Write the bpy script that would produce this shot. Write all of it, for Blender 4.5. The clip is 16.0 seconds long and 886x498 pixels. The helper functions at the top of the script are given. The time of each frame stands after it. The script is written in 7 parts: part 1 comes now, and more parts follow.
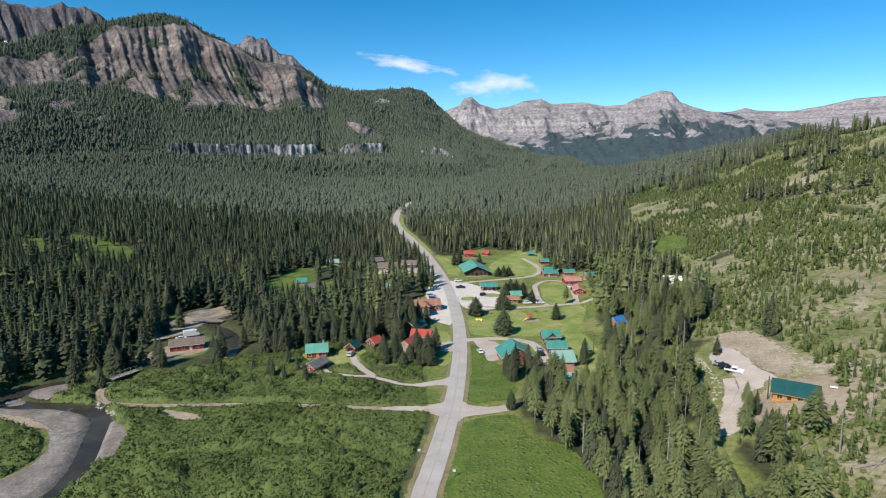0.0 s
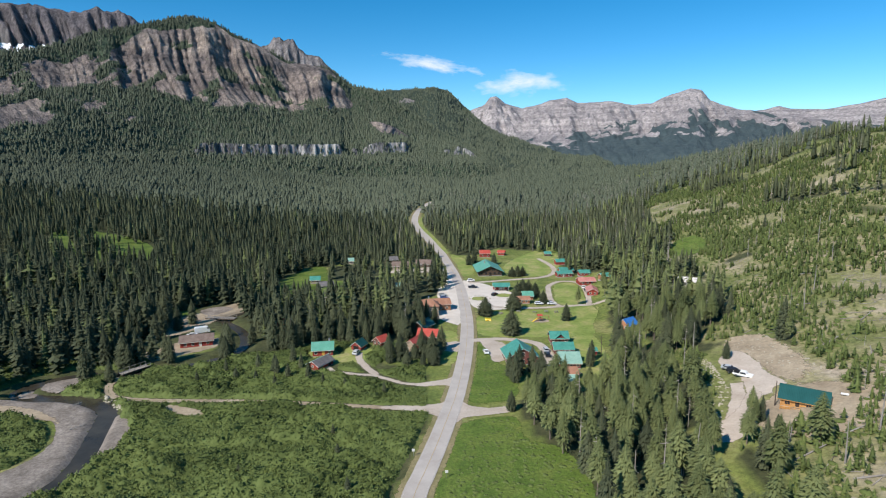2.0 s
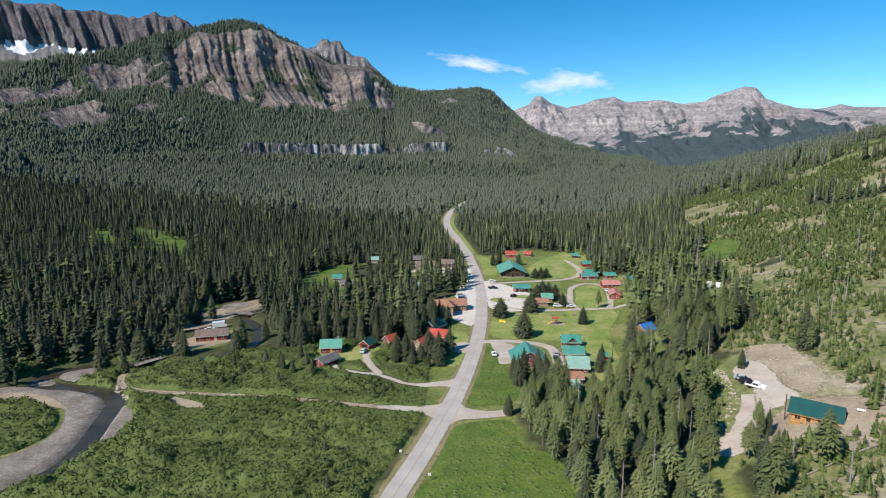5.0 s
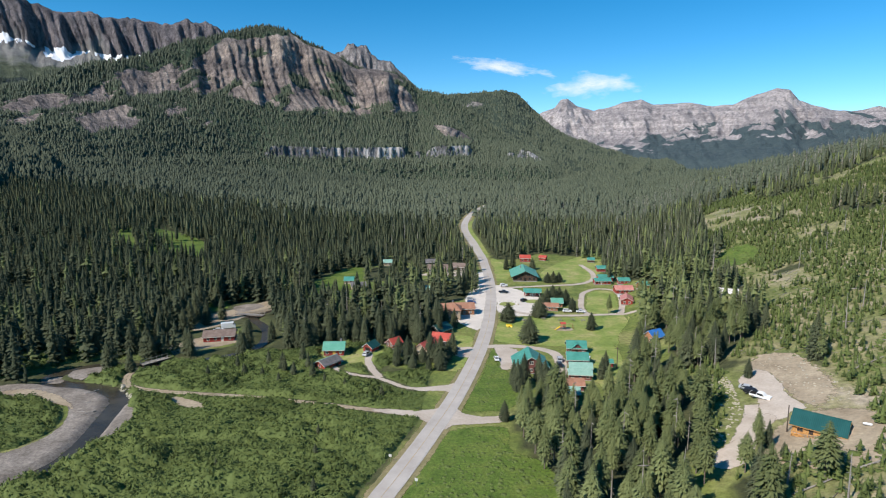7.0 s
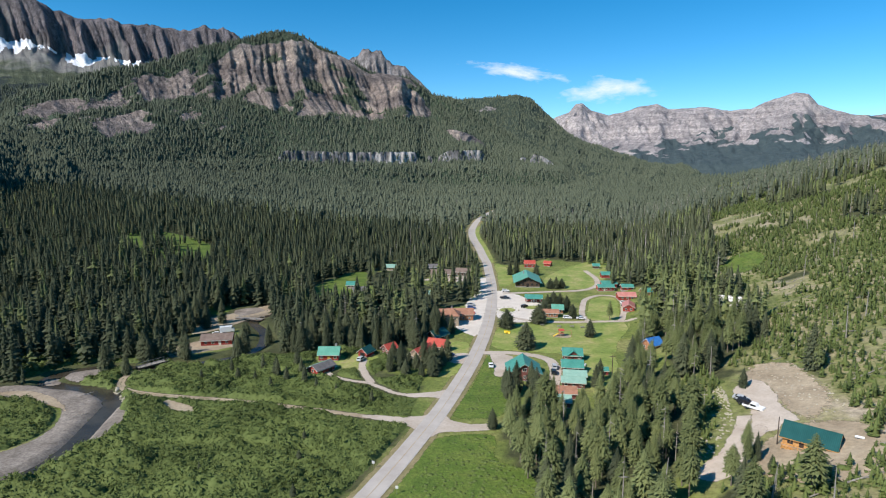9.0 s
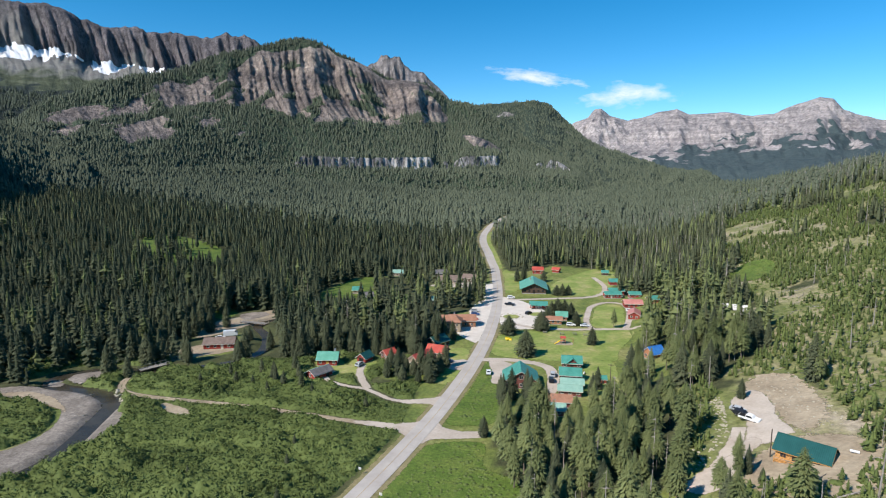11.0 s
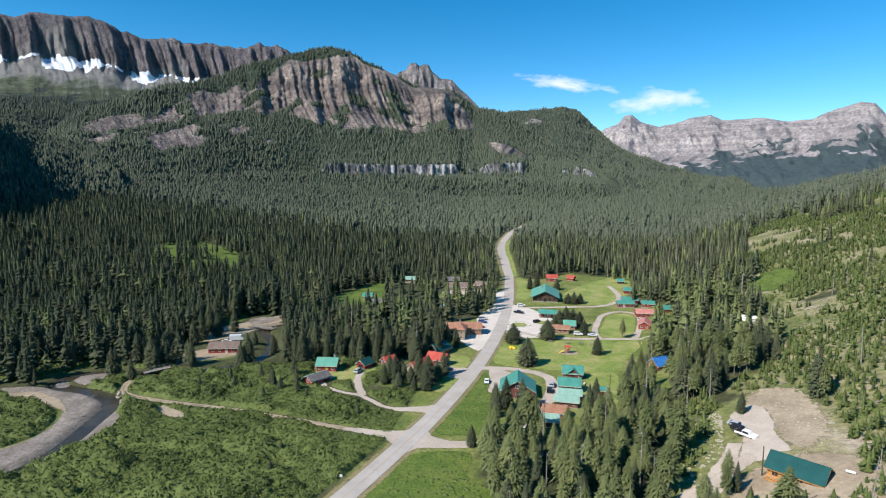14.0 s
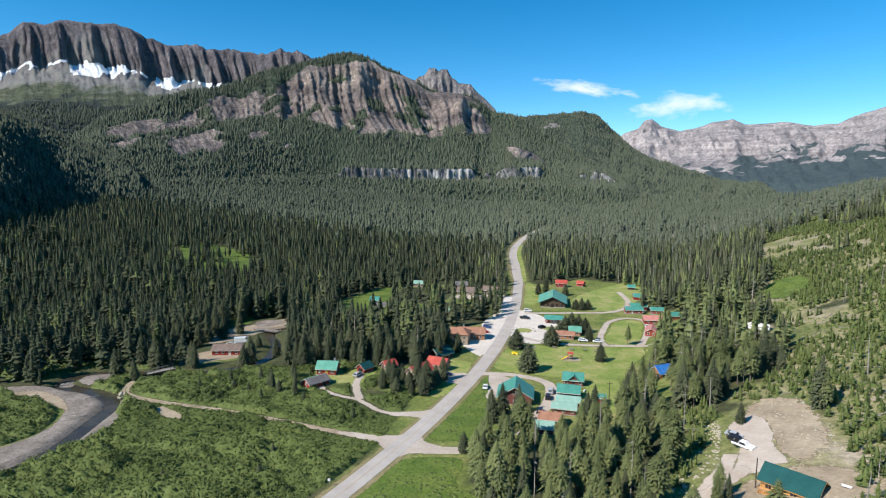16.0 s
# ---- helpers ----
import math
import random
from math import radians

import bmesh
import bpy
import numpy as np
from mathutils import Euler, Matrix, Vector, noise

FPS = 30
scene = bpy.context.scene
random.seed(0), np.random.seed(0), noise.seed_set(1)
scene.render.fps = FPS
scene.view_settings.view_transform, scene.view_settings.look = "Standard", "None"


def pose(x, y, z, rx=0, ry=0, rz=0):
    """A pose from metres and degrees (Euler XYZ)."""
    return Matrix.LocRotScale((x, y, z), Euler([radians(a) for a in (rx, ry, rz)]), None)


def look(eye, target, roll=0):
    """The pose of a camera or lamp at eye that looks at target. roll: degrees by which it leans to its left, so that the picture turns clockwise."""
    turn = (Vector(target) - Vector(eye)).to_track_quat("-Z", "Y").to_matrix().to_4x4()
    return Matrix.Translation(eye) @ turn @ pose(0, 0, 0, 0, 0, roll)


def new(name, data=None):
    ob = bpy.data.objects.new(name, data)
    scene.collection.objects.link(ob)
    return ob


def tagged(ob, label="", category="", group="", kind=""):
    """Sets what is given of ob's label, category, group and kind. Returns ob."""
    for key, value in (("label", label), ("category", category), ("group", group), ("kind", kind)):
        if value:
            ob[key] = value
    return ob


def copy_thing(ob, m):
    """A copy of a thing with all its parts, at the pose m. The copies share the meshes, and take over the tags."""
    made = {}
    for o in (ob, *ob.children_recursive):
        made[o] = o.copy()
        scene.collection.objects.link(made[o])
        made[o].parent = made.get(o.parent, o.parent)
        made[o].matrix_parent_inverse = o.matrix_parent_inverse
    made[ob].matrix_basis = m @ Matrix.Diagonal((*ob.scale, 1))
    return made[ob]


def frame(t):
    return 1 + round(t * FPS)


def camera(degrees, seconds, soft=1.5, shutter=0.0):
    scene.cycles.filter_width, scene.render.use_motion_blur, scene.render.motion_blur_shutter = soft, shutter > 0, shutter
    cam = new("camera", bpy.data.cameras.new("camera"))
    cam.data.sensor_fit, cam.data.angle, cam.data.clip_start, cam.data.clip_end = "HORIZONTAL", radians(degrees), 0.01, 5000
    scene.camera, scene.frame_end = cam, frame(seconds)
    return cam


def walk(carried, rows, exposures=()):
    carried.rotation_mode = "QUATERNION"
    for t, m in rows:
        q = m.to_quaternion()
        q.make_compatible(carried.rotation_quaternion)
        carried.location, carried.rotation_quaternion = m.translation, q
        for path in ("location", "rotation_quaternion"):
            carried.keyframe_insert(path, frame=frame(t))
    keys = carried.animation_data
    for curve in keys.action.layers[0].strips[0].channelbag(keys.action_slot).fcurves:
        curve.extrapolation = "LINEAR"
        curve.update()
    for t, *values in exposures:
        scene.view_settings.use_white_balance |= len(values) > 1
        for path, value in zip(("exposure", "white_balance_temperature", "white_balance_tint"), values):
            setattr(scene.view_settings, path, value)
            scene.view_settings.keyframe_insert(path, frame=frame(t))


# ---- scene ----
cam = camera(75.50, 16.0, soft=1.1)
PATH = [
    (0, look((0.00, 0.00, 76.50), (0.00, 988.12, -77.21), -0.16)),
    (0.5, look((1.41, 0.29, 76.47), (-10.81, 988.27, -77.63), -0.17)),
    (1, look((3.34, 0.36, 76.46), (-22.98, 988.06, -77.69), -0.19)),
    (1.5, look((5.41, 0.71, 76.27), (-29.93, 988.15, -77.75), -0.20)),
    (2, look((7.66, 1.12, 76.22), (-36.39, 988.18, -77.92), -0.22)),
    (2.5, look((9.77, 1.40, 76.21), (-50.23, 987.57, -78.32), -0.21)),
    (3, look((12.19, 1.82, 76.22), (-64.76, 986.81, -78.31), -0.15)),
    (3.5, look((14.43, 2.57, 76.12), (-73.42, 986.64, -78.43), -0.12)),
    (6, look((25.50, 5.10, 75.77), (-117.21, 983.02, -76.89), -0.04)),
    (6.5, look((27.51, 5.69, 75.84), (-126.32, 982.21, -74.95), -0.03)),
    (7, look((29.75, 6.43, 75.78), (-134.39, 981.65, -72.58), -0.04)),
    (7.5, look((31.60, 6.92, 75.89), (-137.33, 981.57, -70.81), -0.03)),
    (8, look((33.56, 7.47, 75.98), (-140.38, 981.54, -68.68), -0.03)),
    (8.5, look((35.34, 8.02, 75.99), (-145.19, 981.20, -66.56), -0.00)),
    (9, look((37.14, 8.50, 76.16), (-151.86, 980.33, -64.66), 0.06)),
    (11.5, look((46.56, 10.84, 76.47), (-181.45, 975.86, -52.93), 0.13)),
    (12, look((48.46, 11.55, 76.41), (-187.64, 974.89, -51.02), 0.12)),
    (12.5, look((50.35, 12.19, 76.41), (-194.61, 973.55, -49.27), 0.13)),
    (13, look((52.11, 12.88, 76.39), (-201.30, 972.31, -47.28), 0.15)),
    (13.5, look((53.82, 13.54, 76.39), (-207.33, 971.10, -45.53), 0.15)),
    (14, look((55.68, 14.28, 76.40), (-214.12, 969.68, -43.61), 0.16)),
    (14.5, look((57.22, 14.87, 76.45), (-219.97, 968.36, -41.97), 0.18)),
    (15, look((59.04, 15.50, 76.41), (-226.50, 966.78, -39.97), 0.22)),
    (15.5, look((60.65, 16.32, 76.49), (-232.26, 965.54, -38.33), 0.27)),
    (16, look((62.57, 17.06, 76.36), (-239.02, 963.84, -36.13), 0.30)),
]
walk(cam, PATH, exposures=((0, 0.17), (4, 0.20), (8, 0.25), (12, 0.31), (16, 0.36)))
# ---- light ----
SUN_FROM = Vector((-0.66, -0.75, 0.90))
world = bpy.data.worlds.new("sky")
scene.world = world
world.use_nodes = True
_wn = world.node_tree.nodes
_sky = _wn.new("ShaderNodeTexSky")
_sky.sky_type = "NISHITA"
_sky.sun_disc = False
_sky.sun_elevation = radians(42)
_sky.sun_rotation = radians(221.3)
_sky.altitude = 2200
_sky.air_density = 0.9
_sky.dust_density = 0.3
_sky.ozone_density = 2.0
_hs = _wn.new("ShaderNodeHueSaturation")
_hs.inputs["Saturation"].default_value = 1.42
_hs.inputs["Hue"].default_value = 0.490
world.node_tree.links.new(_sky.outputs["Color"], _hs.inputs["Color"])
world.node_tree.links.new(_hs.outputs["Color"], _wn["Background"].inputs["Color"])
_wn["Background"].inputs["Strength"].default_value = 0.138
sun_data = bpy.data.lights.new("sun", "SUN")
sun_data.energy = 4.95
sun_data.angle = radians(0.53)
sun_data.color = (1.0, 0.935, 0.855)
sun = new("sun", sun_data)
sun.matrix_world = look(SUN_FROM * 1000, (0, 0, 0))

# ---- arithmetic ----
rng = np.random.default_rng(7)


def sstep(a, b, x):
    t = np.clip((x - a) / (b - a), 0, 1)
    return t * t * (3 - 2 * t)


def _hash(ix, iy, seed):
    n = np.sin(ix * 127.1 + iy * 311.7 + seed * 74.7) * 43758.5453
    return n - np.floor(n)


def vnoise(x, y, seed=0):
    x, y = np.asarray(x, float), np.asarray(y, float)
    ix, iy = np.floor(x), np.floor(y)
    fx, fy = x - ix, y - iy
    fx, fy = fx * fx * (3 - 2 * fx), fy * fy * (3 - 2 * fy)
    a, b = _hash(ix, iy, seed), _hash(ix + 1, iy, seed)
    c, d = _hash(ix, iy + 1, seed), _hash(ix + 1, iy + 1, seed)
    return (a + (b - a) * fx) * (1 - fy) + (c + (d - c) * fx) * fy


def fbm(x, y, scale, octaves=4, seed=0, ridged=False):
    """Fractal noise about 0, between about -1 and 1."""
    total, amp, norm = 0, 1.0, 0
    for k in range(octaves):
        n = vnoise(np.asarray(x) / scale * 2**k, np.asarray(y) / scale * 2**k, seed + 13 * k) * 2 - 1
        total = total + amp * (1 - 2 * np.abs(n) if ridged else n)
        norm += amp
        amp *= 0.5
    return total / norm


def smooth_line(points, closed=False, steps=10):
    """A Catmull-Rom line through points of the plan."""
    p = np.array(points, float)
    n = len(p)
    out = []
    for i in range(n if closed else n - 1):
        if closed:
            a, b, c, d = p[(i - 1) % n], p[i], p[(i + 1) % n], p[(i + 2) % n]
        else:
            a, b, c, d = p[max(i - 1, 0)], p[i], p[i + 1], p[min(i + 2, n - 1)]
        for t in np.arange(steps) / steps:
            out.append(0.5 * (2 * b + (c - a) * t + (2 * a - 5 * b + 4 * c - d) * t * t + (3 * b - a - 3 * c + d) * t**3))
    if not closed:
        out.append(p[-1])
    return np.array(out)


def near_line(x, y, line):
    """Distance in the plan to a line of points."""
    x, y = np.asarray(x, float), np.asarray(y, float)
    best = np.full(x.shape, 1e9)
    for (ax, ay), (bx, by) in zip(line[:-1], line[1:]):
        ux, uy = bx - ax, by - ay
        t = np.clip(((x - ax) * ux + (y - ay) * uy) / (ux * ux + uy * uy + 1e-9), 0, 1)
        best = np.minimum(best, np.hypot(x - ax - t * ux, y - ay - t * uy))
    return best


def inside(x, y, poly):
    x, y = np.asarray(x, float), np.asarray(y, float)
    res = np.zeros(x.shape, bool)
    for (ax, ay), (bx, by) in zip(poly, list(poly[1:]) + [poly[0]]):
        cross = ((ay > y) != (by > y)) & (x < (bx - ax) * (y - ay) / (by - ay + 1e-12) + ax)
        res ^= cross
    return res


# ---- the plan ----
ROAD = [(-7, 60), (-5.8, 100), (-4.6, 121), (-3.0, 131), (-1.2, 142), (0.7, 155), (3.8, 179), (6.2, 211), (7.2, 239), (6.9, 275),
        (4.2, 321), (-0.5, 365), (-7.8, 412), (-13.5, 446), (-19.8, 474), (-28.5, 515), (-40, 565), (-48.5, 610), (-54, 655), (-57, 705), (-56, 755), (-52.5, 805), (-46, 850)]
RIVER = [(-78, 345), (-92, 312), (-103, 287), (-111, 271), (-108, 262), (-101, 255), (-95, 248), (-89.5, 238), (-86, 227), (-87.5, 217), (-93, 209.5), (-101, 203), (-109, 198), (-117, 194.5), (-126, 194), (-135, 191), (-142, 184), (-142, 176.5),
         (-134, 172.5), (-124, 172.5), (-114, 170.5), (-105, 165), (-101.3, 158), (-98.2, 150), (-94.8, 141.5), (-92, 133), (-91, 125), (-93, 117), (-98, 107), (-104, 90)]
TRACK = [(-115, 196), (-116, 186), (-113, 178.5), (-107.5, 173.6), (-97.5, 171.3), (-81, 171.2), (-62, 171.5), (-40, 170.3), (-24, 169), (-12, 168), (-2, 168)]
DRIVE = [(91, 174), (88, 166), (84.5, 160), (80.5, 153), (77, 147), (72, 139), (64, 126)]
ROAD_L, RIVER_L, TRACK_L, DRIVE_L = (smooth_line(p) for p in (ROAD, RIVER, TRACK, DRIVE))
CREST_RIGHT = np.array([(8, 2000, 30), (13.9, 1500, 47), (18.1, 1150, 64), (24.4, 900, 90), (30.8, 760, 104), (37.1, 640, 103), (60, 560, 110)], float)


def slope_start(y):
    return 62 + 0.08 * (np.clip(y, 0, 500) - 150) + 0.2 * np.maximum(0, y - 500)


def hgt(x, y):
    """The height of the ground."""
    x, y = np.asarray(x, float), np.asarray(y, float)
    z = 0.022 * np.clip(y - 300, 0, 2500)
    z = z + np.clip(-x - 150 - 0.05 * y, 0, 900) * 0.10 * sstep(230, 420, y)
    d = np.maximum(0, x - slope_start(y))
    z = z + 0.26 * d + 0.0003 * np.minimum(d, 500) ** 2
    r, a = np.hypot(x, y), np.degrees(np.arctan2(x, np.maximum(y, 1)))
    over = np.maximum(0, r - np.interp(a, CREST_RIGHT[:, 0], CREST_RIGHT[:, 1]))
    top = np.interp(a, CREST_RIGHT[:, 0], CREST_RIGHT[:, 2]) - 0.10 * np.minimum(over, 800)
    z = np.where((over > 0) & (a > 8), np.minimum(z, top), z)
    z = z + fbm(x, y, 60, 4, 3) * 3.0 * sstep(15, 90, d) + fbm(x, y, 14, 3, 5) * 0.5 * sstep(10, 40, d)
    z = z + fbm(x, y, 150, 3, 9) * 6 * sstep(520, 900, r)
    c = near_line(x, y, RIVER_L)
    return z - 1.9 * (1 - sstep(1.5, 4.3, c))


# ---- materials ----
def material(name, rough=0.8, metal=0.0):
    m = bpy.data.materials.new(name)
    m.use_nodes = True
    b = m.node_tree.nodes["Principled BSDF"]
    b.inputs["Roughness"].default_value = rough
    b.inputs["Metallic"].default_value = metal
    b.inputs["Specular IOR Level"].default_value = 0.3
    return m, m.node_tree.nodes, m.node_tree.links, b


def ramp(nodes, links, value, stops):
    r = nodes.new("ShaderNodeValToRGB")
    e = r.color_ramp.elements
    while len(e) < len(stops):
        e.new(0.5)
    for k, (p, c) in zip(e, stops):
        k.position, k.color = p, (*c, 1)
    links.new(value, r.inputs["Fac"])
    return r.outputs["Color"]


def noise_out(nodes, links, scale, detail=4, rough=0.6, squash=(1, 1, 1), coord="Object"):
    t = nodes.new("ShaderNodeTexCoord")
    mp = nodes.new("ShaderNodeMapping")
    mp.inputs["Scale"].default_value = squash
    n = nodes.new("ShaderNodeTexNoise")
    n.inputs["Scale"].default_value = scale
    n.inputs["Detail"].default_value = detail
    n.inputs["Roughness"].default_value = rough
    links.new(t.outputs[coord], mp.inputs["Vector"])
    links.new(mp.outputs["Vector"], n.inputs["Vector"])
    return n.outputs["Fac"]


def mix(nodes, links, fac, a, b, mode="MIX"):
    m = nodes.new("ShaderNodeMix")
    m.data_type, m.blend_type = "RGBA", mode
    for key, v in ((0, fac), (6, a), (7, b)):
        if isinstance(v, bpy.types.NodeSocket):
            links.new(v, m.inputs[key])
        elif key == 0:
            m.inputs[0].default_value = v
        else:
            m.inputs[key].default_value = (*v, 1)
    return m.outputs[2]


def bump(nodes, links, bsdf, value, strength, distance):
    b = nodes.new("ShaderNodeBump")
    b.inputs["Strength"].default_value = strength
    b.inputs["Distance"].default_value = distance
    links.new(value, b.inputs["Height"])
    links.new(b.outputs["Normal"], bsdf.inputs["Normal"])


def attr(nodes, name):
    a = nodes.new("ShaderNodeAttribute")
    a.attribute_name = name
    return a.outputs["Fac"]


def math_node(nodes, links, op, a, b):
    m = nodes.new("ShaderNodeMath")
    m.operation = op
    m.use_clamp = False
    for k, v in enumerate((a, b)):
        if isinstance(v, bpy.types.NodeSocket):
            links.new(v, m.inputs[k])
        else:
            m.inputs[k].default_value = v
    return m.outputs[0]


def grainy(name, stops, fine=2.0, coarse=0.08, rough=0.85, bump_at=0.0, fine_amount=0.5, metal=0.0, squash=(1, 1, 1), ragged=False):
    """A surface of colour stops over coarse noise, broken up by fine noise."""
    m, n, l, b = material(name, rough, metal)
    base = ramp(n, l, noise_out(n, l, coarse, 5, 0.65, squash), stops)
    f = noise_out(n, l, fine, 6, 0.7, squash)
    dark = ramp(n, l, f, [(0.3, (1 - fine_amount,) * 3), (0.7, (1, 1, 1))])
    l.new(mix(n, l, 1.0, base, dark, "MULTIPLY"), b.inputs["Base Color"])
    if bump_at:
        bump(n, l, b, f, 0.6, bump_at)
    if ragged:
        e = math_node(n, l, "ADD", attr(n, "edge"), math_node(n, l, "MULTIPLY", math_node(n, l, "SUBTRACT", noise_out(n, l, 0.45, 6, 0.75), 0.5), 1.5))
        l.new(ramp(n, l, e, [(0.22, (0, 0, 0)), (0.34, (1, 1, 1))]), b.inputs["Alpha"])
    return m


def foliage(name, dark, light, rough=0.75, coarse=0.02):
    m, n, l, b = material(name, rough)
    info = n.new("ShaderNodeObjectInfo")
    tint = math_node(n, l, "ADD", attr(n, "tint"), math_node(n, l, "MULTIPLY", info.outputs["Random"], 0.5))
    v = math_node(n, l, "ADD", math_node(n, l, "MULTIPLY", tint, 0.6), math_node(n, l, "MULTIPLY", noise_out(n, l, coarse, 3), 0.52))
    geo = n.new("ShaderNodeNewGeometry")
    v = math_node(n, l, "ADD", v, math_node(n, l, "MULTIPLY", geo.outputs["Random Per Island"], 0.15))
    l.new(ramp(n, l, v, [(0.15, dark), (0.9, light)]), b.inputs["Base Color"])
    b.inputs["Specular IOR Level"].default_value = 0.15
    return m


SPRUCE = foliage("spruce_needles", (0.017, 0.027, 0.017), (0.090, 0.102, 0.054))
PINE = foliage("pine_needles", (0.042, 0.056, 0.022), (0.165, 0.190, 0.075))
# far conifers tinted bluish: distance haze is put into the needle colour
HAZED_NEEDLES = foliage("far_hazed_needles", (0.016, 0.026, 0.020), (0.090, 0.106, 0.070), coarse=0.012)
YOUNG = foliage("young_pine_needles", (0.036, 0.054, 0.018), (0.132, 0.165, 0.052))
WILLOW = foliage("willow_leaves", (0.023, 0.037, 0.010), (0.110, 0.142, 0.042), coarse=0.06)
BARK = grainy("spruce_bark", [(0.3, (0.07, 0.05, 0.038)), (0.7, (0.15, 0.115, 0.09))], fine=9, coarse=1.0, bump_at=0.02)
DEADWOOD = grainy("silvered_dead_wood", [(0.3, (0.25, 0.22, 0.19)), (0.7, (0.42, 0.39, 0.35))], fine=6, coarse=0.8)
ASPHALT = grainy("worn_asphalt", [(0.35, (0.40, 0.355, 0.315)), (0.65, (0.485, 0.44, 0.395))], fine=1.6, coarse=0.12, fine_amount=0.06)
LINE_PAINT = grainy("worn_white_road_paint", [(0.3, (0.46, 0.42, 0.37)), (0.7, (0.68, 0.65, 0.6))], fine=3, coarse=0.4, fine_amount=0.4)
TAN_GRAVEL = grainy("tan_lane_gravel", [(0.3, (0.43, 0.355, 0.285)), (0.7, (0.58, 0.50, 0.42))], fine=1.4, coarse=0.12, fine_amount=0.2, bump_at=0.03, ragged=True)
WHITE_PAINT = grainy("white_road_paint", [(0.3, (0.55, 0.54, 0.5)), (0.7, (0.75, 0.74, 0.7))], fine=3, coarse=0.5, fine_amount=0.3)
YELLOW_PAINT = grainy("yellow_road_paint", [(0.3, (0.44, 0.33, 0.18)), (0.7, (0.58, 0.42, 0.20))], fine=3, coarse=0.5, fine_amount=0.3)
GRAVEL = grainy("pale_gravel", [(0.3, (0.58, 0.515, 0.44)), (0.7, (0.74, 0.675, 0.60))], fine=1.5, coarse=0.12, fine_amount=0.18, bump_at=0.03, ragged=True)
DIRT = grainy("tan_dirt", [(0.3, (0.31, 0.24, 0.16)), (0.7, (0.50, 0.41, 0.29))], fine=0.9, coarse=0.1, fine_amount=0.4, bump_at=0.05, ragged=True)
RIVER_STONE = grainy("grey_river_cobbles", [(0.3, (0.20, 0.168, 0.138)), (0.5, (0.31, 0.265, 0.222)), (0.7, (0.43, 0.375, 0.32))], fine=1.3, coarse=0.16, fine_amount=0.6, bump_at=0.15, ragged=True)
LAWN = grainy("mown_lawn", [(0.28, (0.145, 0.215, 0.04)), (0.46, (0.26, 0.325, 0.075)), (0.58, (0.35, 0.36, 0.115)), (0.72, (0.49, 0.42, 0.21))], fine=0.6, coarse=0.09, fine_amount=0.4, bump_at=0.1, ragged=True)
MEADOW = grainy("tall_meadow_grass", [(0.28, (0.08, 0.14, 0.020)), (0.48, (0.145, 0.22, 0.034)), (0.64, (0.20, 0.255, 0.05)), (0.82, (0.32, 0.29, 0.09))], fine=1.1, coarse=0.13, fine_amount=0.65, bump_at=0.4, ragged=True)
VERGE = grainy("dry_road_verge", [(0.3, (0.20, 0.19, 0.07)), (0.7, (0.36, 0.29, 0.16))], fine=1.0, coarse=0.15, fine_amount=0.4, bump_at=0.1, ragged=True)


def ground_material():
    m, n, l, b = material("valley_ground", 0.95)
    grass = ramp(n, l, noise_out(n, l, 0.05, 5), [(0.3, (0.10, 0.145, 0.032)), (0.5, (0.19, 0.225, 0.055)), (0.72, (0.33, 0.30, 0.125))])
    hill = ramp(n, l, noise_out(n, l, 0.045, 6, 0.7), [(0.31, (0.12, 0.15, 0.046)), (0.45, (0.21, 0.22, 0.08)), (0.56, (0.32, 0.285, 0.155)), (0.68, (0.44, 0.37, 0.275))])
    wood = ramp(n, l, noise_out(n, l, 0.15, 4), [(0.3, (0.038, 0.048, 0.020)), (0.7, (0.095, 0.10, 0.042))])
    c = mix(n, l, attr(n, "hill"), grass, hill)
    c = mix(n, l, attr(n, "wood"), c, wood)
    f = noise_out(n, l, 0.55, 8, 0.8)
    c = mix(n, l, 1.0, c, ramp(n, l, f, [(0.34, (0.45, 0.45, 0.45)), (0.62, (1.12, 1.12, 1.12))]), "MULTIPLY")
    l.new(c, b.inputs["Base Color"])
    bump(n, l, b, f, 0.7, 0.4)
    return m


# ---- building blocks ----
def mesh_from(name, verts, faces, mat, smooth=False):
    """A mesh from numpy arrays: verts (n, 3), faces (m, 3 or 4)."""
    verts, faces = np.asarray(verts, np.float32), np.asarray(faces, np.int32)
    me = bpy.data.meshes.new(name)
    k = faces.shape[1]
    me.vertices.add(len(verts))
    me.vertices.foreach_set("co", verts.ravel())
    me.loops.add(faces.size)
    me.loops.foreach_set("vertex_index", faces.ravel())
    me.polygons.add(len(faces))
    me.polygons.foreach_set("loop_start", np.arange(0, faces.size, k, dtype=np.int32))
    if smooth:
        me.polygons.foreach_set("use_smooth", np.ones(len(faces), bool))
    me.update(calc_edges=True)
    me.materials.append(mat)
    return me


def set_attr(me, name, values):
    a = me.attributes.new(name, "FLOAT", "POINT")
    a.data.foreach_set("value", np.asarray(values, np.float32).ravel())


def grid_faces(nu, nv):
    i = np.arange((nu - 1) * (nv - 1))
    a = i // (nv - 1) * nv + i % (nv - 1)
    return np.stack([a, a + nv, a + nv + 1, a + 1], 1)


def part(name, bm, mat, parent, label=""):
    """Links a bmesh as one mesh object under a thing or a part."""
    me = bpy.data.meshes.new(name)
    bm.normal_update()
    bm.to_mesh(me)
    bm.free()
    me.materials.append(mat)
    ob = new(name, me)
    ob.parent = parent
    return tagged(ob, label)


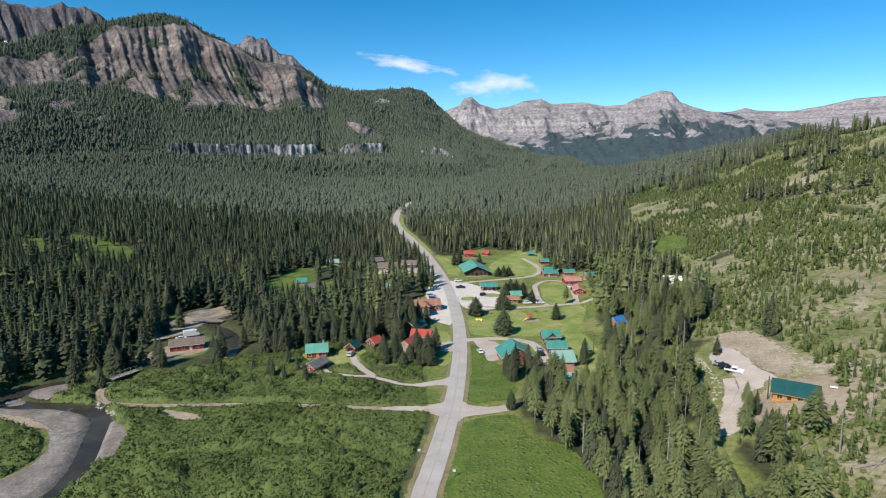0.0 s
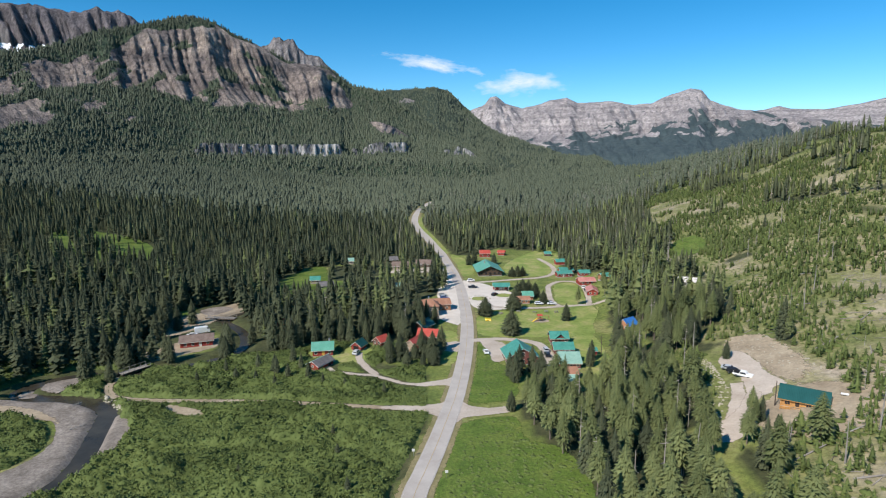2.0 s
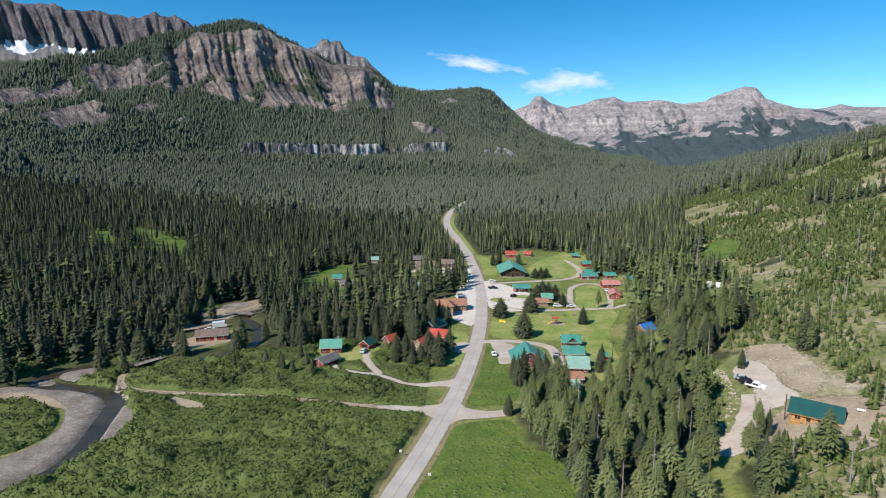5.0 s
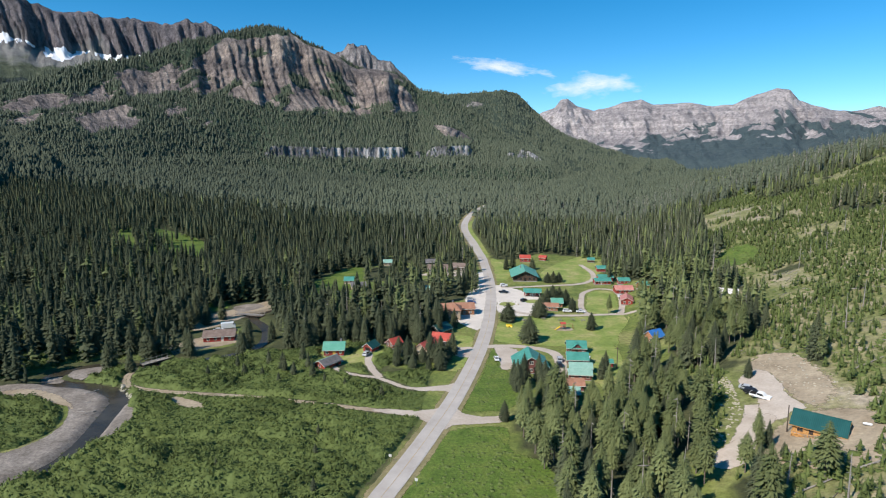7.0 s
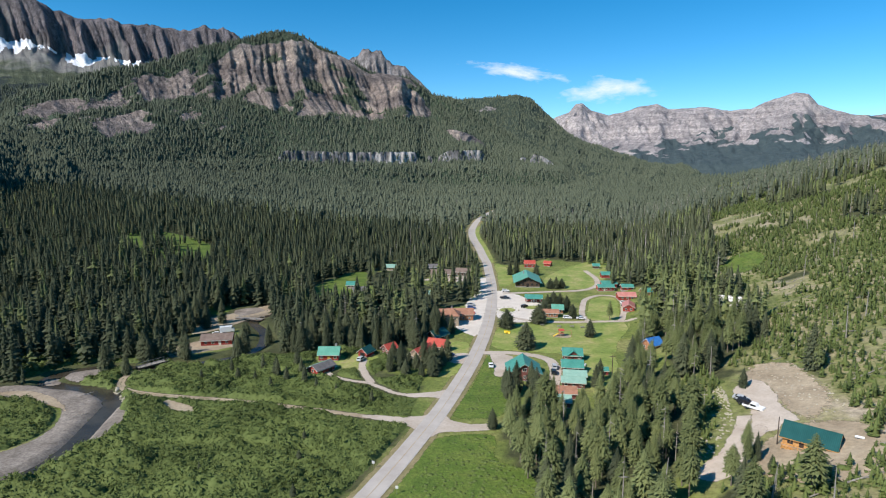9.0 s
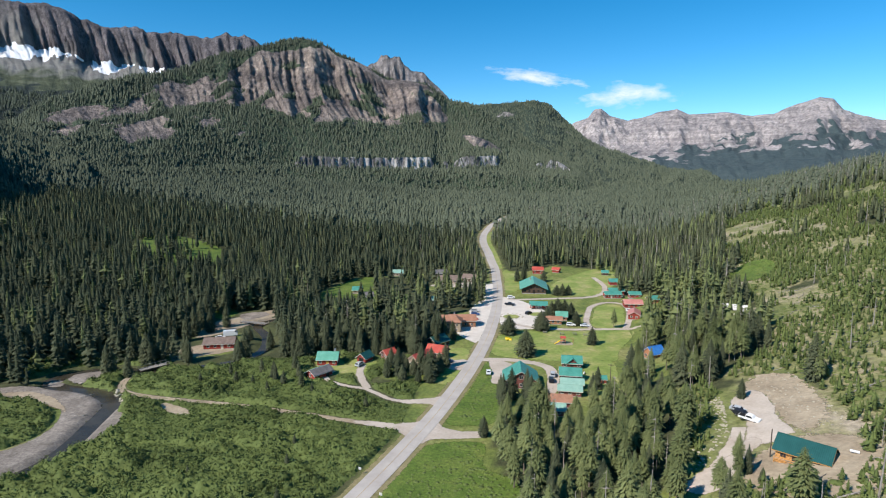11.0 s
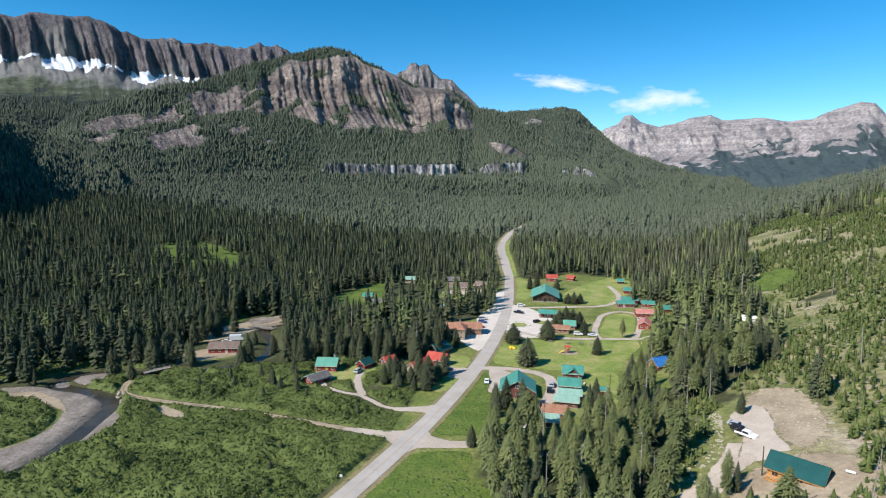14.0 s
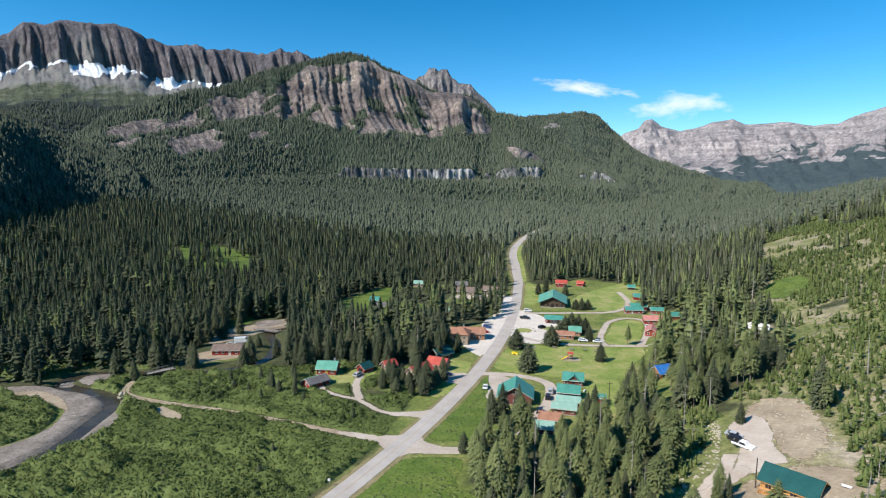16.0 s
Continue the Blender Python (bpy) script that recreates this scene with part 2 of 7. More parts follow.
def box(bm, x0, y0, z0, x1, y1, z1, bevel=0.0):
    made = bmesh.ops.create_cube(bm, size=1.0, matrix=Matrix.Translation(((x0 + x1) / 2, (y0 + y1) / 2, (z0 + z1) / 2)) @ Matrix.Diagonal((x1 - x0, y1 - y0, z1 - z0, 1)))
    if bevel:
        edges = list({e for v in made["verts"] for e in v.link_edges})
        bmesh.ops.bevel(bm, geom=edges, offset=bevel, segments=1, affect="EDGES")
    return bm


def boxed(*args, **kw):
    return box(bmesh.new(), *args, **kw)


def prism(profile, length, axis_y=0.0):
    """A closed outline in local (y, z), drawn along local x, centred."""
    bm = bmesh.new()
    a = [bm.verts.new((-length / 2, y, z)) for y, z in profile]
    b = [bm.verts.new((length / 2, y, z)) for y, z in profile]
    bm.faces.new(a)
    bm.faces.new(b[::-1])
    for i in range(len(a)):
        j = (i + 1) % len(a)
        bm.faces.new((a[j], a[i], b[i], b[j]))
    bmesh.ops.recalc_face_normals(bm, faces=bm.faces)
    return bm


def tube(bm, a, b, ra, rb, sides=8):
    a, b = Vector(a), Vector(b)
    turn = (b - a).to_track_quat("Z", "Y").to_matrix().to_4x4()
    bmesh.ops.create_cone(bm, cap_ends=True, segments=sides, radius1=ra, radius2=rb, depth=(b - a).length, matrix=Matrix.Translation((a + b) / 2) @ turn)
    return bm


def ribbon(name, line, width, mat, lift, label, category="", kind="structure", offset=0.0, level=None, rows=9):
    """A strip of the given width that lies on the ground along a line."""
    line = np.asarray(line, float)
    along = np.gradient(line, axis=0)
    along /= np.linalg.norm(along, axis=1)[:, None] + 1e-9
    side = np.stack([along[:, 1], -along[:, 0]], 1)
    w = np.broadcast_to(np.asarray(width, float), (len(line),))
    pts = []
    for f in np.linspace(-0.5, 0.5, rows):
        p = line + side * (w * f + offset)[:, None]
        z = hgt(p[:, 0], p[:, 1]) + lift if level is None else np.full(len(p), level)
        pts.append(np.c_[p, z])
    me = mesh_from(name, np.stack(pts, 1).reshape(-1, 3), grid_faces(len(line), rows), mat, True)
    set_attr(me, "edge", np.clip((1 - np.abs(np.linspace(-1, 1, rows)))[None] * w[:, None] / 2 / 1.7, 0, 1))
    return tagged(new(name, me), label, category, kind=kind)


def patch(name, outline, mat, lift, label, category="", kind="structure", rough_edge=1.0, level=None, seed=1):
    """A piece of ground with a rounded, ragged outline."""
    edge = smooth_line(outline, closed=True, steps=8)
    low, high = edge.min(0) - 1.5, edge.max(0) + 1.5
    step = float(np.clip(np.sqrt(np.prod(high - low)) / 48, 0.7, 1.8))
    gx_, gy_ = np.arange(low[0], high[0] + step, step), np.arange(low[1], high[1] + step, step)
    X, Y = np.meshgrid(gx_, gy_, indexing="ij")
    far = near_line(X, Y, np.r_[edge, edge[:1]])
    far = np.where(inside(X, Y, [tuple(q) for q in edge]), far, -far)
    Z = hgt(X, Y) + lift if level is None else np.full(X.shape, level)
    F = grid_faces(len(gx_), len(gy_))
    F = F[(far.ravel()[F] > -0.4).any(1)]
    me = mesh_from(name, np.stack([X, Y, Z], -1).reshape(-1, 3), F, mat, True)
    set_attr(me, "edge", np.clip(0.28 + far / (0.9 + 1.9 * rough_edge), -0.6, 1.4))
    return tagged(new(name, me), label, category, kind=kind)

# ---- where things grow ----
GARDEN = [(-60, 194), (-60, 226), (-30, 232), (-12, 240), (-10, 262), (-22, 268), (-22, 298), (-4, 330), (-6, 372), (-14, 440), (14, 440), (32, 470), (74, 448), (74, 372), (92, 366), (95, 338), (91, 306), (80, 291), (73, 262), (68, 232), (61, 196), (52, 185), (36, 182), (27, 180), (23, 170), (28, 150), (34, 122), (34, 60), (-12, 60), (-12, 165), (-30, 196)]
SHRUBS = [(-8, 40), (-9, 118), (-6, 140), (-4, 160), (-8, 200), (-26, 208), (-60, 204), (-62, 222), (-72, 218), (-84, 209), (-98, 199), (-110, 193), (-107, 172), (-98, 163), (-93, 150), (-88, 136), (-86, 126), (-88, 117), (-95, 106), (-100, 90), (-78, 40)]
ISLAND = [(-160, 122), (-156, 158), (-134, 157.5), (-124, 155.5), (-117, 153.5), (-112, 149), (-107.5, 142), (-106.5, 136), (-108, 130), (-114, 123), (-124, 112)]
LOT_RIGHT = [(70, 138), (78, 140), (88, 146), (104, 142), (112, 150), (116, 175), (115, 204), (106, 211), (96, 204), (88, 196), (86, 180), (84, 168), (74, 154)]
CLEARING = [(-330, 476), (-262, 462), (-225, 424), (-213, 392), (-226, 372), (-262, 366), (-300, 402), (-335, 440)]
MEADOW_UP = [(134, 366), (146, 388), (160, 394), (160, 372), (150, 350), (138, 344)]
LEFT_HOUSE = [(-128, 214), (-131, 240), (-142, 268), (-142, 280), (-130, 290), (-119, 291), (-110, 282), (-100, 262), (-87, 240), (-83, 228), (-84, 212), (-108, 210)]
STREAM_GAP = [(-112, 342), (-100, 318), (-80, 308), (-60, 310), (-50, 334), (-56, 352), (-80, 354), (-90, 392), (-104, 392)]
LANE_WEST = [(-60, 400), (-86, 396), (-84, 412), (-58, 416)]
YARD_WEST = [(-48, 358), (-16, 362), (-14, 396), (-46, 396)]
HOUSE_FRONT = [(-118, 214), (-100, 223), (-84, 217), (-84, 205), (-100, 204)]
HOUSE_WHITE = [(112, 299), (127, 299), (128, 286), (121, 262), (108, 264), (109, 286)]
TARP_YARD = [(70, 221), (69, 234), (69, 250), (74, 258), (84, 254), (84, 240), (80, 221)]
NORTH_BANK = [(-127, 175.5), (-128, 180), (-125, 185), (-124, 190.5), (-112, 192.5), (-105, 188), (-105, 176), (-112, 174.5)]
WEST_BANK = [(-175, 168), (-150, 176), (-148, 188), (-138, 197), (-120, 199), (-110, 202), (-118, 210), (-175, 205)]
WEST_VILLAGE = [(-92, 300), (-92, 345), (-88, 408), (-60, 424), (-20, 420), (-12, 372), (-12, 300), (-26, 292)]


def wood_density(x, y):
    """How much tall forest stands at a place of the plan, from 0 to 1."""
    x, y = np.asarray(x, float), np.asarray(y, float)
    d = x - slope_start(y)
    f = np.ones(x.shape)
    for poly in (GARDEN, SHRUBS, ISLAND, LOT_RIGHT, LEFT_HOUSE, STREAM_GAP, LANE_WEST, YARD_WEST, HOUSE_WHITE, HOUSE_FRONT, TARP_YARD):
        f = np.where(inside(x, y, poly), 0, f)
    for poly in (CLEARING, MEADOW_UP):
        f = np.where(inside(x, y, poly) & (fbm(x, y, 17, 2, 75) > -0.12), 0, f)
    f = np.where(inside(x, y, WEST_VILLAGE), f * 0.42, f)
    edge = np.interp(y, [190, 235, 280, 450, 800], [18, 42, 54, 62, 100]) + fbm(x, y, 40, 3, 21) * 10
    r = np.hypot(x, y) + fbm(x, y, 90, 3, 71) * 70
    f = np.where((d > edge) & (r < 640), f * (fbm(x, y, 26, 2, 74) > 0.42), f)
    f = np.where((d > edge) & (r >= 640), f * (fbm(x, y, 60, 3, 72) > -0.12), f)
    f = np.where((d > 6) & (y < 215), f * (fbm(x, y, 16, 2, 4) > np.where(d < 20, -0.35, 0.12)), f)
    f = np.where(near_line(x, y, ROAD_L) < 7.5, 0, f)
    f = np.where(near_line(x, y, RIVER_L) < 6.5, 0, f)
    f = np.where(near_line(x, y, DRIVE_L) < 4, 0, f)
    f = np.where((x < -58) & (x > -112) & (y < 202), 0, f)
    f = np.where((x < -100) & (x > -141) & (y < 195), 0, f)
    f = np.where((x <= -141) & (y < 167), 0, f)
    f = f * (fbm(x, y, 22, 3, 73) > -0.52)
    return np.where(y < 60, 0, f)


def young_density(x, y):
    """The young trees of the old burn on the hillside."""
    d = x - slope_start(y)
    f = ((d > 14) & (d < 345) & (np.hypot(x, y) < 860)) * sstep(-0.32, 0.05, fbm(x, y, 34, 3, 31) + 0.5 * fbm(x, y, 10, 2, 33))
    for poly in (LOT_RIGHT, MEADOW_UP, HOUSE_WHITE):
        f = np.where(inside(x, y, poly), 0.0, f)
    return f * (wood_density(x, y) < 0.5) * sstep(80, 110, y)


# ---- ground ----
def spread(start, stop, step, low, high, grow=1.055):
    mid = list(np.arange(start, stop, step))
    a, s = mid[-1], step
    while a < high:
        s *= grow
        a += s
        mid.append(a)
    a, s = mid[0], step
    while a > low:
        s *= grow
        a -= s
        mid.insert(0, a)
    return np.array(mid)


gx, gy = spread(-150, 150, 2.5, -5500, 5200), spread(95, 400, 2.5, -4500, 5000)
GX, GY = np.meshgrid(gx, gy, indexing="ij")
_z = hgt(GX, GY)
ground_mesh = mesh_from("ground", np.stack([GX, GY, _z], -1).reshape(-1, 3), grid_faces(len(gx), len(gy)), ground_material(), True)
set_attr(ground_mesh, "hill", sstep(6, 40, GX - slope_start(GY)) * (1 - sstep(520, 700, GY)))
# beyond the woods 0.9 darkens thicket floor and river banks, partly painted tree shade
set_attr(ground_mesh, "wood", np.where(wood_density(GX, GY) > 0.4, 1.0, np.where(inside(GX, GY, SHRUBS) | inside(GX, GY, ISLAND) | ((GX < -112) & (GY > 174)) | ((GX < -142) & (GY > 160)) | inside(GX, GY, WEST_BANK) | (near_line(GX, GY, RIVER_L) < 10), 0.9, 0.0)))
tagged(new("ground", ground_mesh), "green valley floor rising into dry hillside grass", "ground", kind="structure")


# ---- mountains ----
def rock_material(name, rock, green, rib=0.03, strata=0.0, grain=0.02, relief=1.0, rib_dark=0.42, band=None, talus=None, snow=None):
    """Bare rock on the steep faces, green on the gentler ones; a pale cliff band, talus and snow where the attributes say so."""
    m, n, l, b = material(name, 0.95)
    r = ramp(n, l, noise_out(n, l, grain * 0.5, 8, 0.7), rock)
    # tall streaks and, below, fine cracks darkened in the colour, in place of relief
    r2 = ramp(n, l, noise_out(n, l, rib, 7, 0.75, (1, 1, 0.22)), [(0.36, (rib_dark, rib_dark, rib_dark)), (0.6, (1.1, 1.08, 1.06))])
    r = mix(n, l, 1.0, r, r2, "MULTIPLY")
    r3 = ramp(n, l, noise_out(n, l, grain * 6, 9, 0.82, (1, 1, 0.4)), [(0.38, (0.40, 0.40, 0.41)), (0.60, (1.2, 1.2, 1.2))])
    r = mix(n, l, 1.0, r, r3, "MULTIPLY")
    if strata:
        s = ramp(n, l, noise_out(n, l, strata, 6, 0.7, (0.05, 0.05, 1)), [(0.38, (0.66, 0.66, 0.68)), (0.58, (1.08, 1.07, 1.05))])
        r = mix(n, l, 1.0, r, s, "MULTIPLY")
    g = ramp(n, l, noise_out(n, l, grain * 3, 8, 0.8), green)
    edge = math_node(n, l, "ADD", attr(n, "cover"), math_node(n, l, "MULTIPLY", math_node(n, l, "SUBTRACT", noise_out(n, l, grain * 1.5, 8, 0.75), 0.5), 0.9))
    if talus:
        t = ramp(n, l, noise_out(n, l, grain * 2, 8, 0.75), talus[0])
        t2 = ramp(n, l, noise_out(n, l, grain * 1.2, 8, 0.75), talus[1])
        r = mix(n, l, ramp(n, l, attr(n, "talus"), [(0.2, (0, 0, 0)), (0.4, (1, 1, 1))]), r, t)
        r = mix(n, l, ramp(n, l, attr(n, "talus"), [(0.58, (0, 0, 0)), (0.78, (1, 1, 1))]), r, t2)
    c = mix(n, l, ramp(n, l, edge, [(0.46, (0, 0, 0)), (0.52, (1, 1, 1))]), r, g)
    if band:
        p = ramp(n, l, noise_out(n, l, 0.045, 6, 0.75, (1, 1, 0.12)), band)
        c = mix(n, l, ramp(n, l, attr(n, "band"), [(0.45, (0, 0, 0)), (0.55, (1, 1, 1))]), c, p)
    if snow:
        c = mix(n, l, ramp(n, l, attr(n, "snow"), [(0.45, (0, 0, 0)), (0.55, (1, 1, 1))]), c, snow)
    l.new(c, b.inputs["Base Color"])
    bump(n, l, b, noise_out(n, l, grain * 4, 10, 0.8, (1, 1, 0.45)), 1.0, relief * 0.16 / grain)
    return m


def ridge(name, crest, run, base, profile, mat, label, step, rows, gully, gully_scale, jag=0.0, back=0.25, seed=0, cover=None, stretch=3.0, lean=None, fine=0.0, calm=0.0, taper=False, ribs=None, rock=None, cliff=None, marks=()):
    """A mountain: its crest is a line of (x, y, z); it falls towards the valley over run metres to the height base, and behind."""
    c = np.array(crest, float)
    s = np.r_[0, np.cumsum(np.hypot(*np.diff(c[:, :2], axis=0).T))]
    t = np.arange(0, s[-1], step)
    cx, cy, cz = (np.interp(t, s, c[:, k]) for k in range(3))
    cz = cz + jag * fbm(t, 0 * t, gully_scale * 0.6, 4, seed + 5)
    away = np.stack([cx, cy], 1) / np.hypot(cx, cy)[:, None] if lean is None else np.broadcast_to(lean, (len(t), 2))
    v = np.r_[np.linspace(-back, 0, 7)[:-1], np.linspace(0, 1, rows) ** 1.15]
    T, V = np.meshgrid(t, v, indexing="ij")
    low = base if np.isscalar(base) else np.interp(t, s, base)[:, None]
    fall = np.interp(np.abs(V) * np.where(V < 0, 2.0, 1.0), *zip(*profile))
    Z = low + (cz[:, None] - low) * fall
    warp = fbm(T, V * run, gully_scale * 2.5, 3, seed + 9) * gully_scale * 0.5
    n = fbm(T + warp, V * run / stretch, gully_scale, 5, seed, True)
    env = np.clip(np.abs(V) / 0.10, 0, 1) * (1 - sstep(0.75, 1.0, V))
    env = env * (1 - calm * sstep(0.3, 0.6, V))
    bare = np.ones(T.shape) if rock is None else sstep(-45, 45, rock(T, V))
    Z = Z + gully * (n - 0.15) * env * (0.45 + 0.55 * bare)
    if fine:
        Z = Z + fine * fbm(T + warp * 0.5, V * run / 2, gully_scale * 0.35, 3, seed + 31, True) * env * (1 - sstep(0.5, 0.8, V)) * (0.2 + 0.8 * bare)
    out = V * run
    if ribs is not None:
        # buttresses: the face steps out and back along the crest
        deep = ribs if np.isscalar(ribs) else np.interp(T, *ribs)
        slant = T + 1.5 * warp - 0.22 * V * run
        push = np.zeros(T.shape)
        for pitch, share, k in ((150, 1.25, 0), (57, 0.6, 7), (21, 0.34, 15)):
            p = slant / pitch + 0.55 * fbm(slant, V * run / 2, pitch * 3, 2, seed + 57 + k)
            cell = np.floor(p)
            # broad faces that step back in narrow gullies, no two of one depth
            part_ = p % 1.0
            push = push + share * (0.25 + 0.75 * _hash(cell, 0 * cell, seed + k)) * np.where(part_ < 0.78, part_ / 0.78, (1 - part_) / 0.22)
        ledge = ((Z + 10 * fbm(T, V * run, 120, 2, seed + 55)) / 38) % 1.0
        out = out + (deep * (push - 0.6) + 9 * (ledge - 0.5) + 5 * fbm(slant, Z, 9, 2, seed + 58)) * env * bare
    if cliff is not None:
        at, high, on = cliff(T)
        Z = Z + high * on * (1 - sstep(at - 0.007, at + 0.007, V)) * np.exp(-np.clip(at - V, 0, 1) / 0.10)
        out = out + 9 * on * fbm(T, 0 * T, 22, 3, seed + 61, True) * np.exp(-((V - at) / 0.02) ** 2)
    X = cx[:, None] - away[:, :1] * out
    Y = cy[:, None] - away[:, 1:] * out
    w = sstep(0.80, 1.0, V)
    Z = Z * (1 - w) + (np.minimum(hgt(X, Y), Z) - 12) * w
    ends = (sstep(0, 90, T) * sstep(0, 90, t[-1] - T)) if taper else 1.0
    Z = Z * ends + (np.minimum(hgt(X, Y), Z) - 15) * (1 - ends)
    P = np.stack([X, Y, Z], -1)
    me = mesh_from(name, P.reshape(-1, 3), grid_faces(len(t), len(v)), mat, False)
    cov = cover(T, V)
    set_attr(me, "cover", cov)
    for key, rule in marks:
        set_attr(me, key, rule(T, V))
    tagged(new(name, me), label, "mountain", kind="structure")
    return P, cov, V


# rock cooled and woods lightened a little: haze mixed into the base colours
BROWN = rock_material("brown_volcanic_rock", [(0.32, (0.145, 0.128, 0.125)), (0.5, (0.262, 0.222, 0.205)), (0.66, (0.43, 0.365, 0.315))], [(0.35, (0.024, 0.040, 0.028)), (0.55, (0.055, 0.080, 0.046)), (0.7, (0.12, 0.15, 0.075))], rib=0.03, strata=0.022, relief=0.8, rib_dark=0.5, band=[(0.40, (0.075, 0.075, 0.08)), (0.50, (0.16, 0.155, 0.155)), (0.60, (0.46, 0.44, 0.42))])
# woods and turf below the cliffs darkened: the slope's shade set in colour
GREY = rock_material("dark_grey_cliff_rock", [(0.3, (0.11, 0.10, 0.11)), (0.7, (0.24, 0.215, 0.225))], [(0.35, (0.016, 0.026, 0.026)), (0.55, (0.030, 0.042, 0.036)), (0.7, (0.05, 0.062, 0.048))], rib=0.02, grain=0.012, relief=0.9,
    talus=([(0.35, (0.17, 0.165, 0.16)), (0.65, (0.24, 0.235, 0.215))], [(0.36, (0.04, 0.052, 0.034)), (0.54, (0.085, 0.10, 0.055)), (0.66, (0.18, 0.18, 0.14))]), snow=(0.86, 0.88, 0.92))
SPIRE = rock_material("grey_spire_rock", [(0.3, (0.20, 0.185, 0.19)), (0.7, (0.38, 0.35, 0.345))], [(0.3, (0.08, 0.09, 0.07)), (0.7, (0.14, 0.14, 0.10))], rib=0.02, grain=0.012)
# green stops lean to blue, painting haze over the distant forest
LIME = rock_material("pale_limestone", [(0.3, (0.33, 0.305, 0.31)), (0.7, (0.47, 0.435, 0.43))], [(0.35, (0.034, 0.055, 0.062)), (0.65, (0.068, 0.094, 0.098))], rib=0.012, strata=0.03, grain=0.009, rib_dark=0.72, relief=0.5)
WOODED = rock_material("wooded_slope", [(0.3, (0.22, 0.20, 0.19)), (0.7, (0.42, 0.39, 0.37))], [(0.35, (0.018, 0.030, 0.024)), (0.65, (0.05, 0.068, 0.045))], rib=0.04)

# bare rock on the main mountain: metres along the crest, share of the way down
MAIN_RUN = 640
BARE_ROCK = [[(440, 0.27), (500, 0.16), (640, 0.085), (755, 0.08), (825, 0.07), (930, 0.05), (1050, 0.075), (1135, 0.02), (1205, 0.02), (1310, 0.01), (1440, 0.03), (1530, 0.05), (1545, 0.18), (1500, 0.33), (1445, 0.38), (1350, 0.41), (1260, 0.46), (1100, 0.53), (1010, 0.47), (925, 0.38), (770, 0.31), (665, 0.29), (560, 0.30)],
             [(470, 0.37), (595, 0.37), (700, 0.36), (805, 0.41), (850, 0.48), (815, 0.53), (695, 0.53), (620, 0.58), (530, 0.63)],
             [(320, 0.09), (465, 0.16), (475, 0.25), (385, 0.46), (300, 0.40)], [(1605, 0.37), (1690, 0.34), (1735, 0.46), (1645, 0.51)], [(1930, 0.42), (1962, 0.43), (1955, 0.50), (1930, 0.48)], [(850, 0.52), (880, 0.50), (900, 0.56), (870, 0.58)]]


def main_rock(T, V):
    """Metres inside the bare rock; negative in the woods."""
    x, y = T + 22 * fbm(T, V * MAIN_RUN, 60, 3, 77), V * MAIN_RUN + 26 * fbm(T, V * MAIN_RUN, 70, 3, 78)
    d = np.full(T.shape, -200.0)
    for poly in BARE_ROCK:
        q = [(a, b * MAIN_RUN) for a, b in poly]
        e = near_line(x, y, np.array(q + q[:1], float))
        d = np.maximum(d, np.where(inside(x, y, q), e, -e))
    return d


def main_cliff(T):
    return np.interp(T, [1040, 1280, 1465, 1665, 1800, 1930], [0.775, 0.757, 0.738, 0.69, 0.60, 0.50]), 27, sstep(1020, 1085, T) * (1 - sstep(1900, 2020, T)) * sstep(-0.45, 0.0, fbm(T, 0 * T, 90, 3, 91))


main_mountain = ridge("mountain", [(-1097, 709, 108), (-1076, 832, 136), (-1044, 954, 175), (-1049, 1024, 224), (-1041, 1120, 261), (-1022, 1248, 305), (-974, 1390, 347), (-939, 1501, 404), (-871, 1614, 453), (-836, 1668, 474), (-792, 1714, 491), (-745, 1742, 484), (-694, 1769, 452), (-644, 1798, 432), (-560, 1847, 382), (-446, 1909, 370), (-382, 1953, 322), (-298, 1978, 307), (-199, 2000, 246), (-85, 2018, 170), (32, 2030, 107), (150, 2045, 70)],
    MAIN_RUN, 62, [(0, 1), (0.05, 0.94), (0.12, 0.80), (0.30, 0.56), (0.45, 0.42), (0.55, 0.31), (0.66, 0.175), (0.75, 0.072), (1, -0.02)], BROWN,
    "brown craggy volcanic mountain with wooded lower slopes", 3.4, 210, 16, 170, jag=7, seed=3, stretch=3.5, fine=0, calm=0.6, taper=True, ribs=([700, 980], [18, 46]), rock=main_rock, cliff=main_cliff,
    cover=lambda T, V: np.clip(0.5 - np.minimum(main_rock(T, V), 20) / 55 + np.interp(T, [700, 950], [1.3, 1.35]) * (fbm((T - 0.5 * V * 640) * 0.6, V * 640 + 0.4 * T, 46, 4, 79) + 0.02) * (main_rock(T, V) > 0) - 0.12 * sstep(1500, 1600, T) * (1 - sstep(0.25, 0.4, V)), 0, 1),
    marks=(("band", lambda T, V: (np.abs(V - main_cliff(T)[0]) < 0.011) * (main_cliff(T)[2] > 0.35)),))
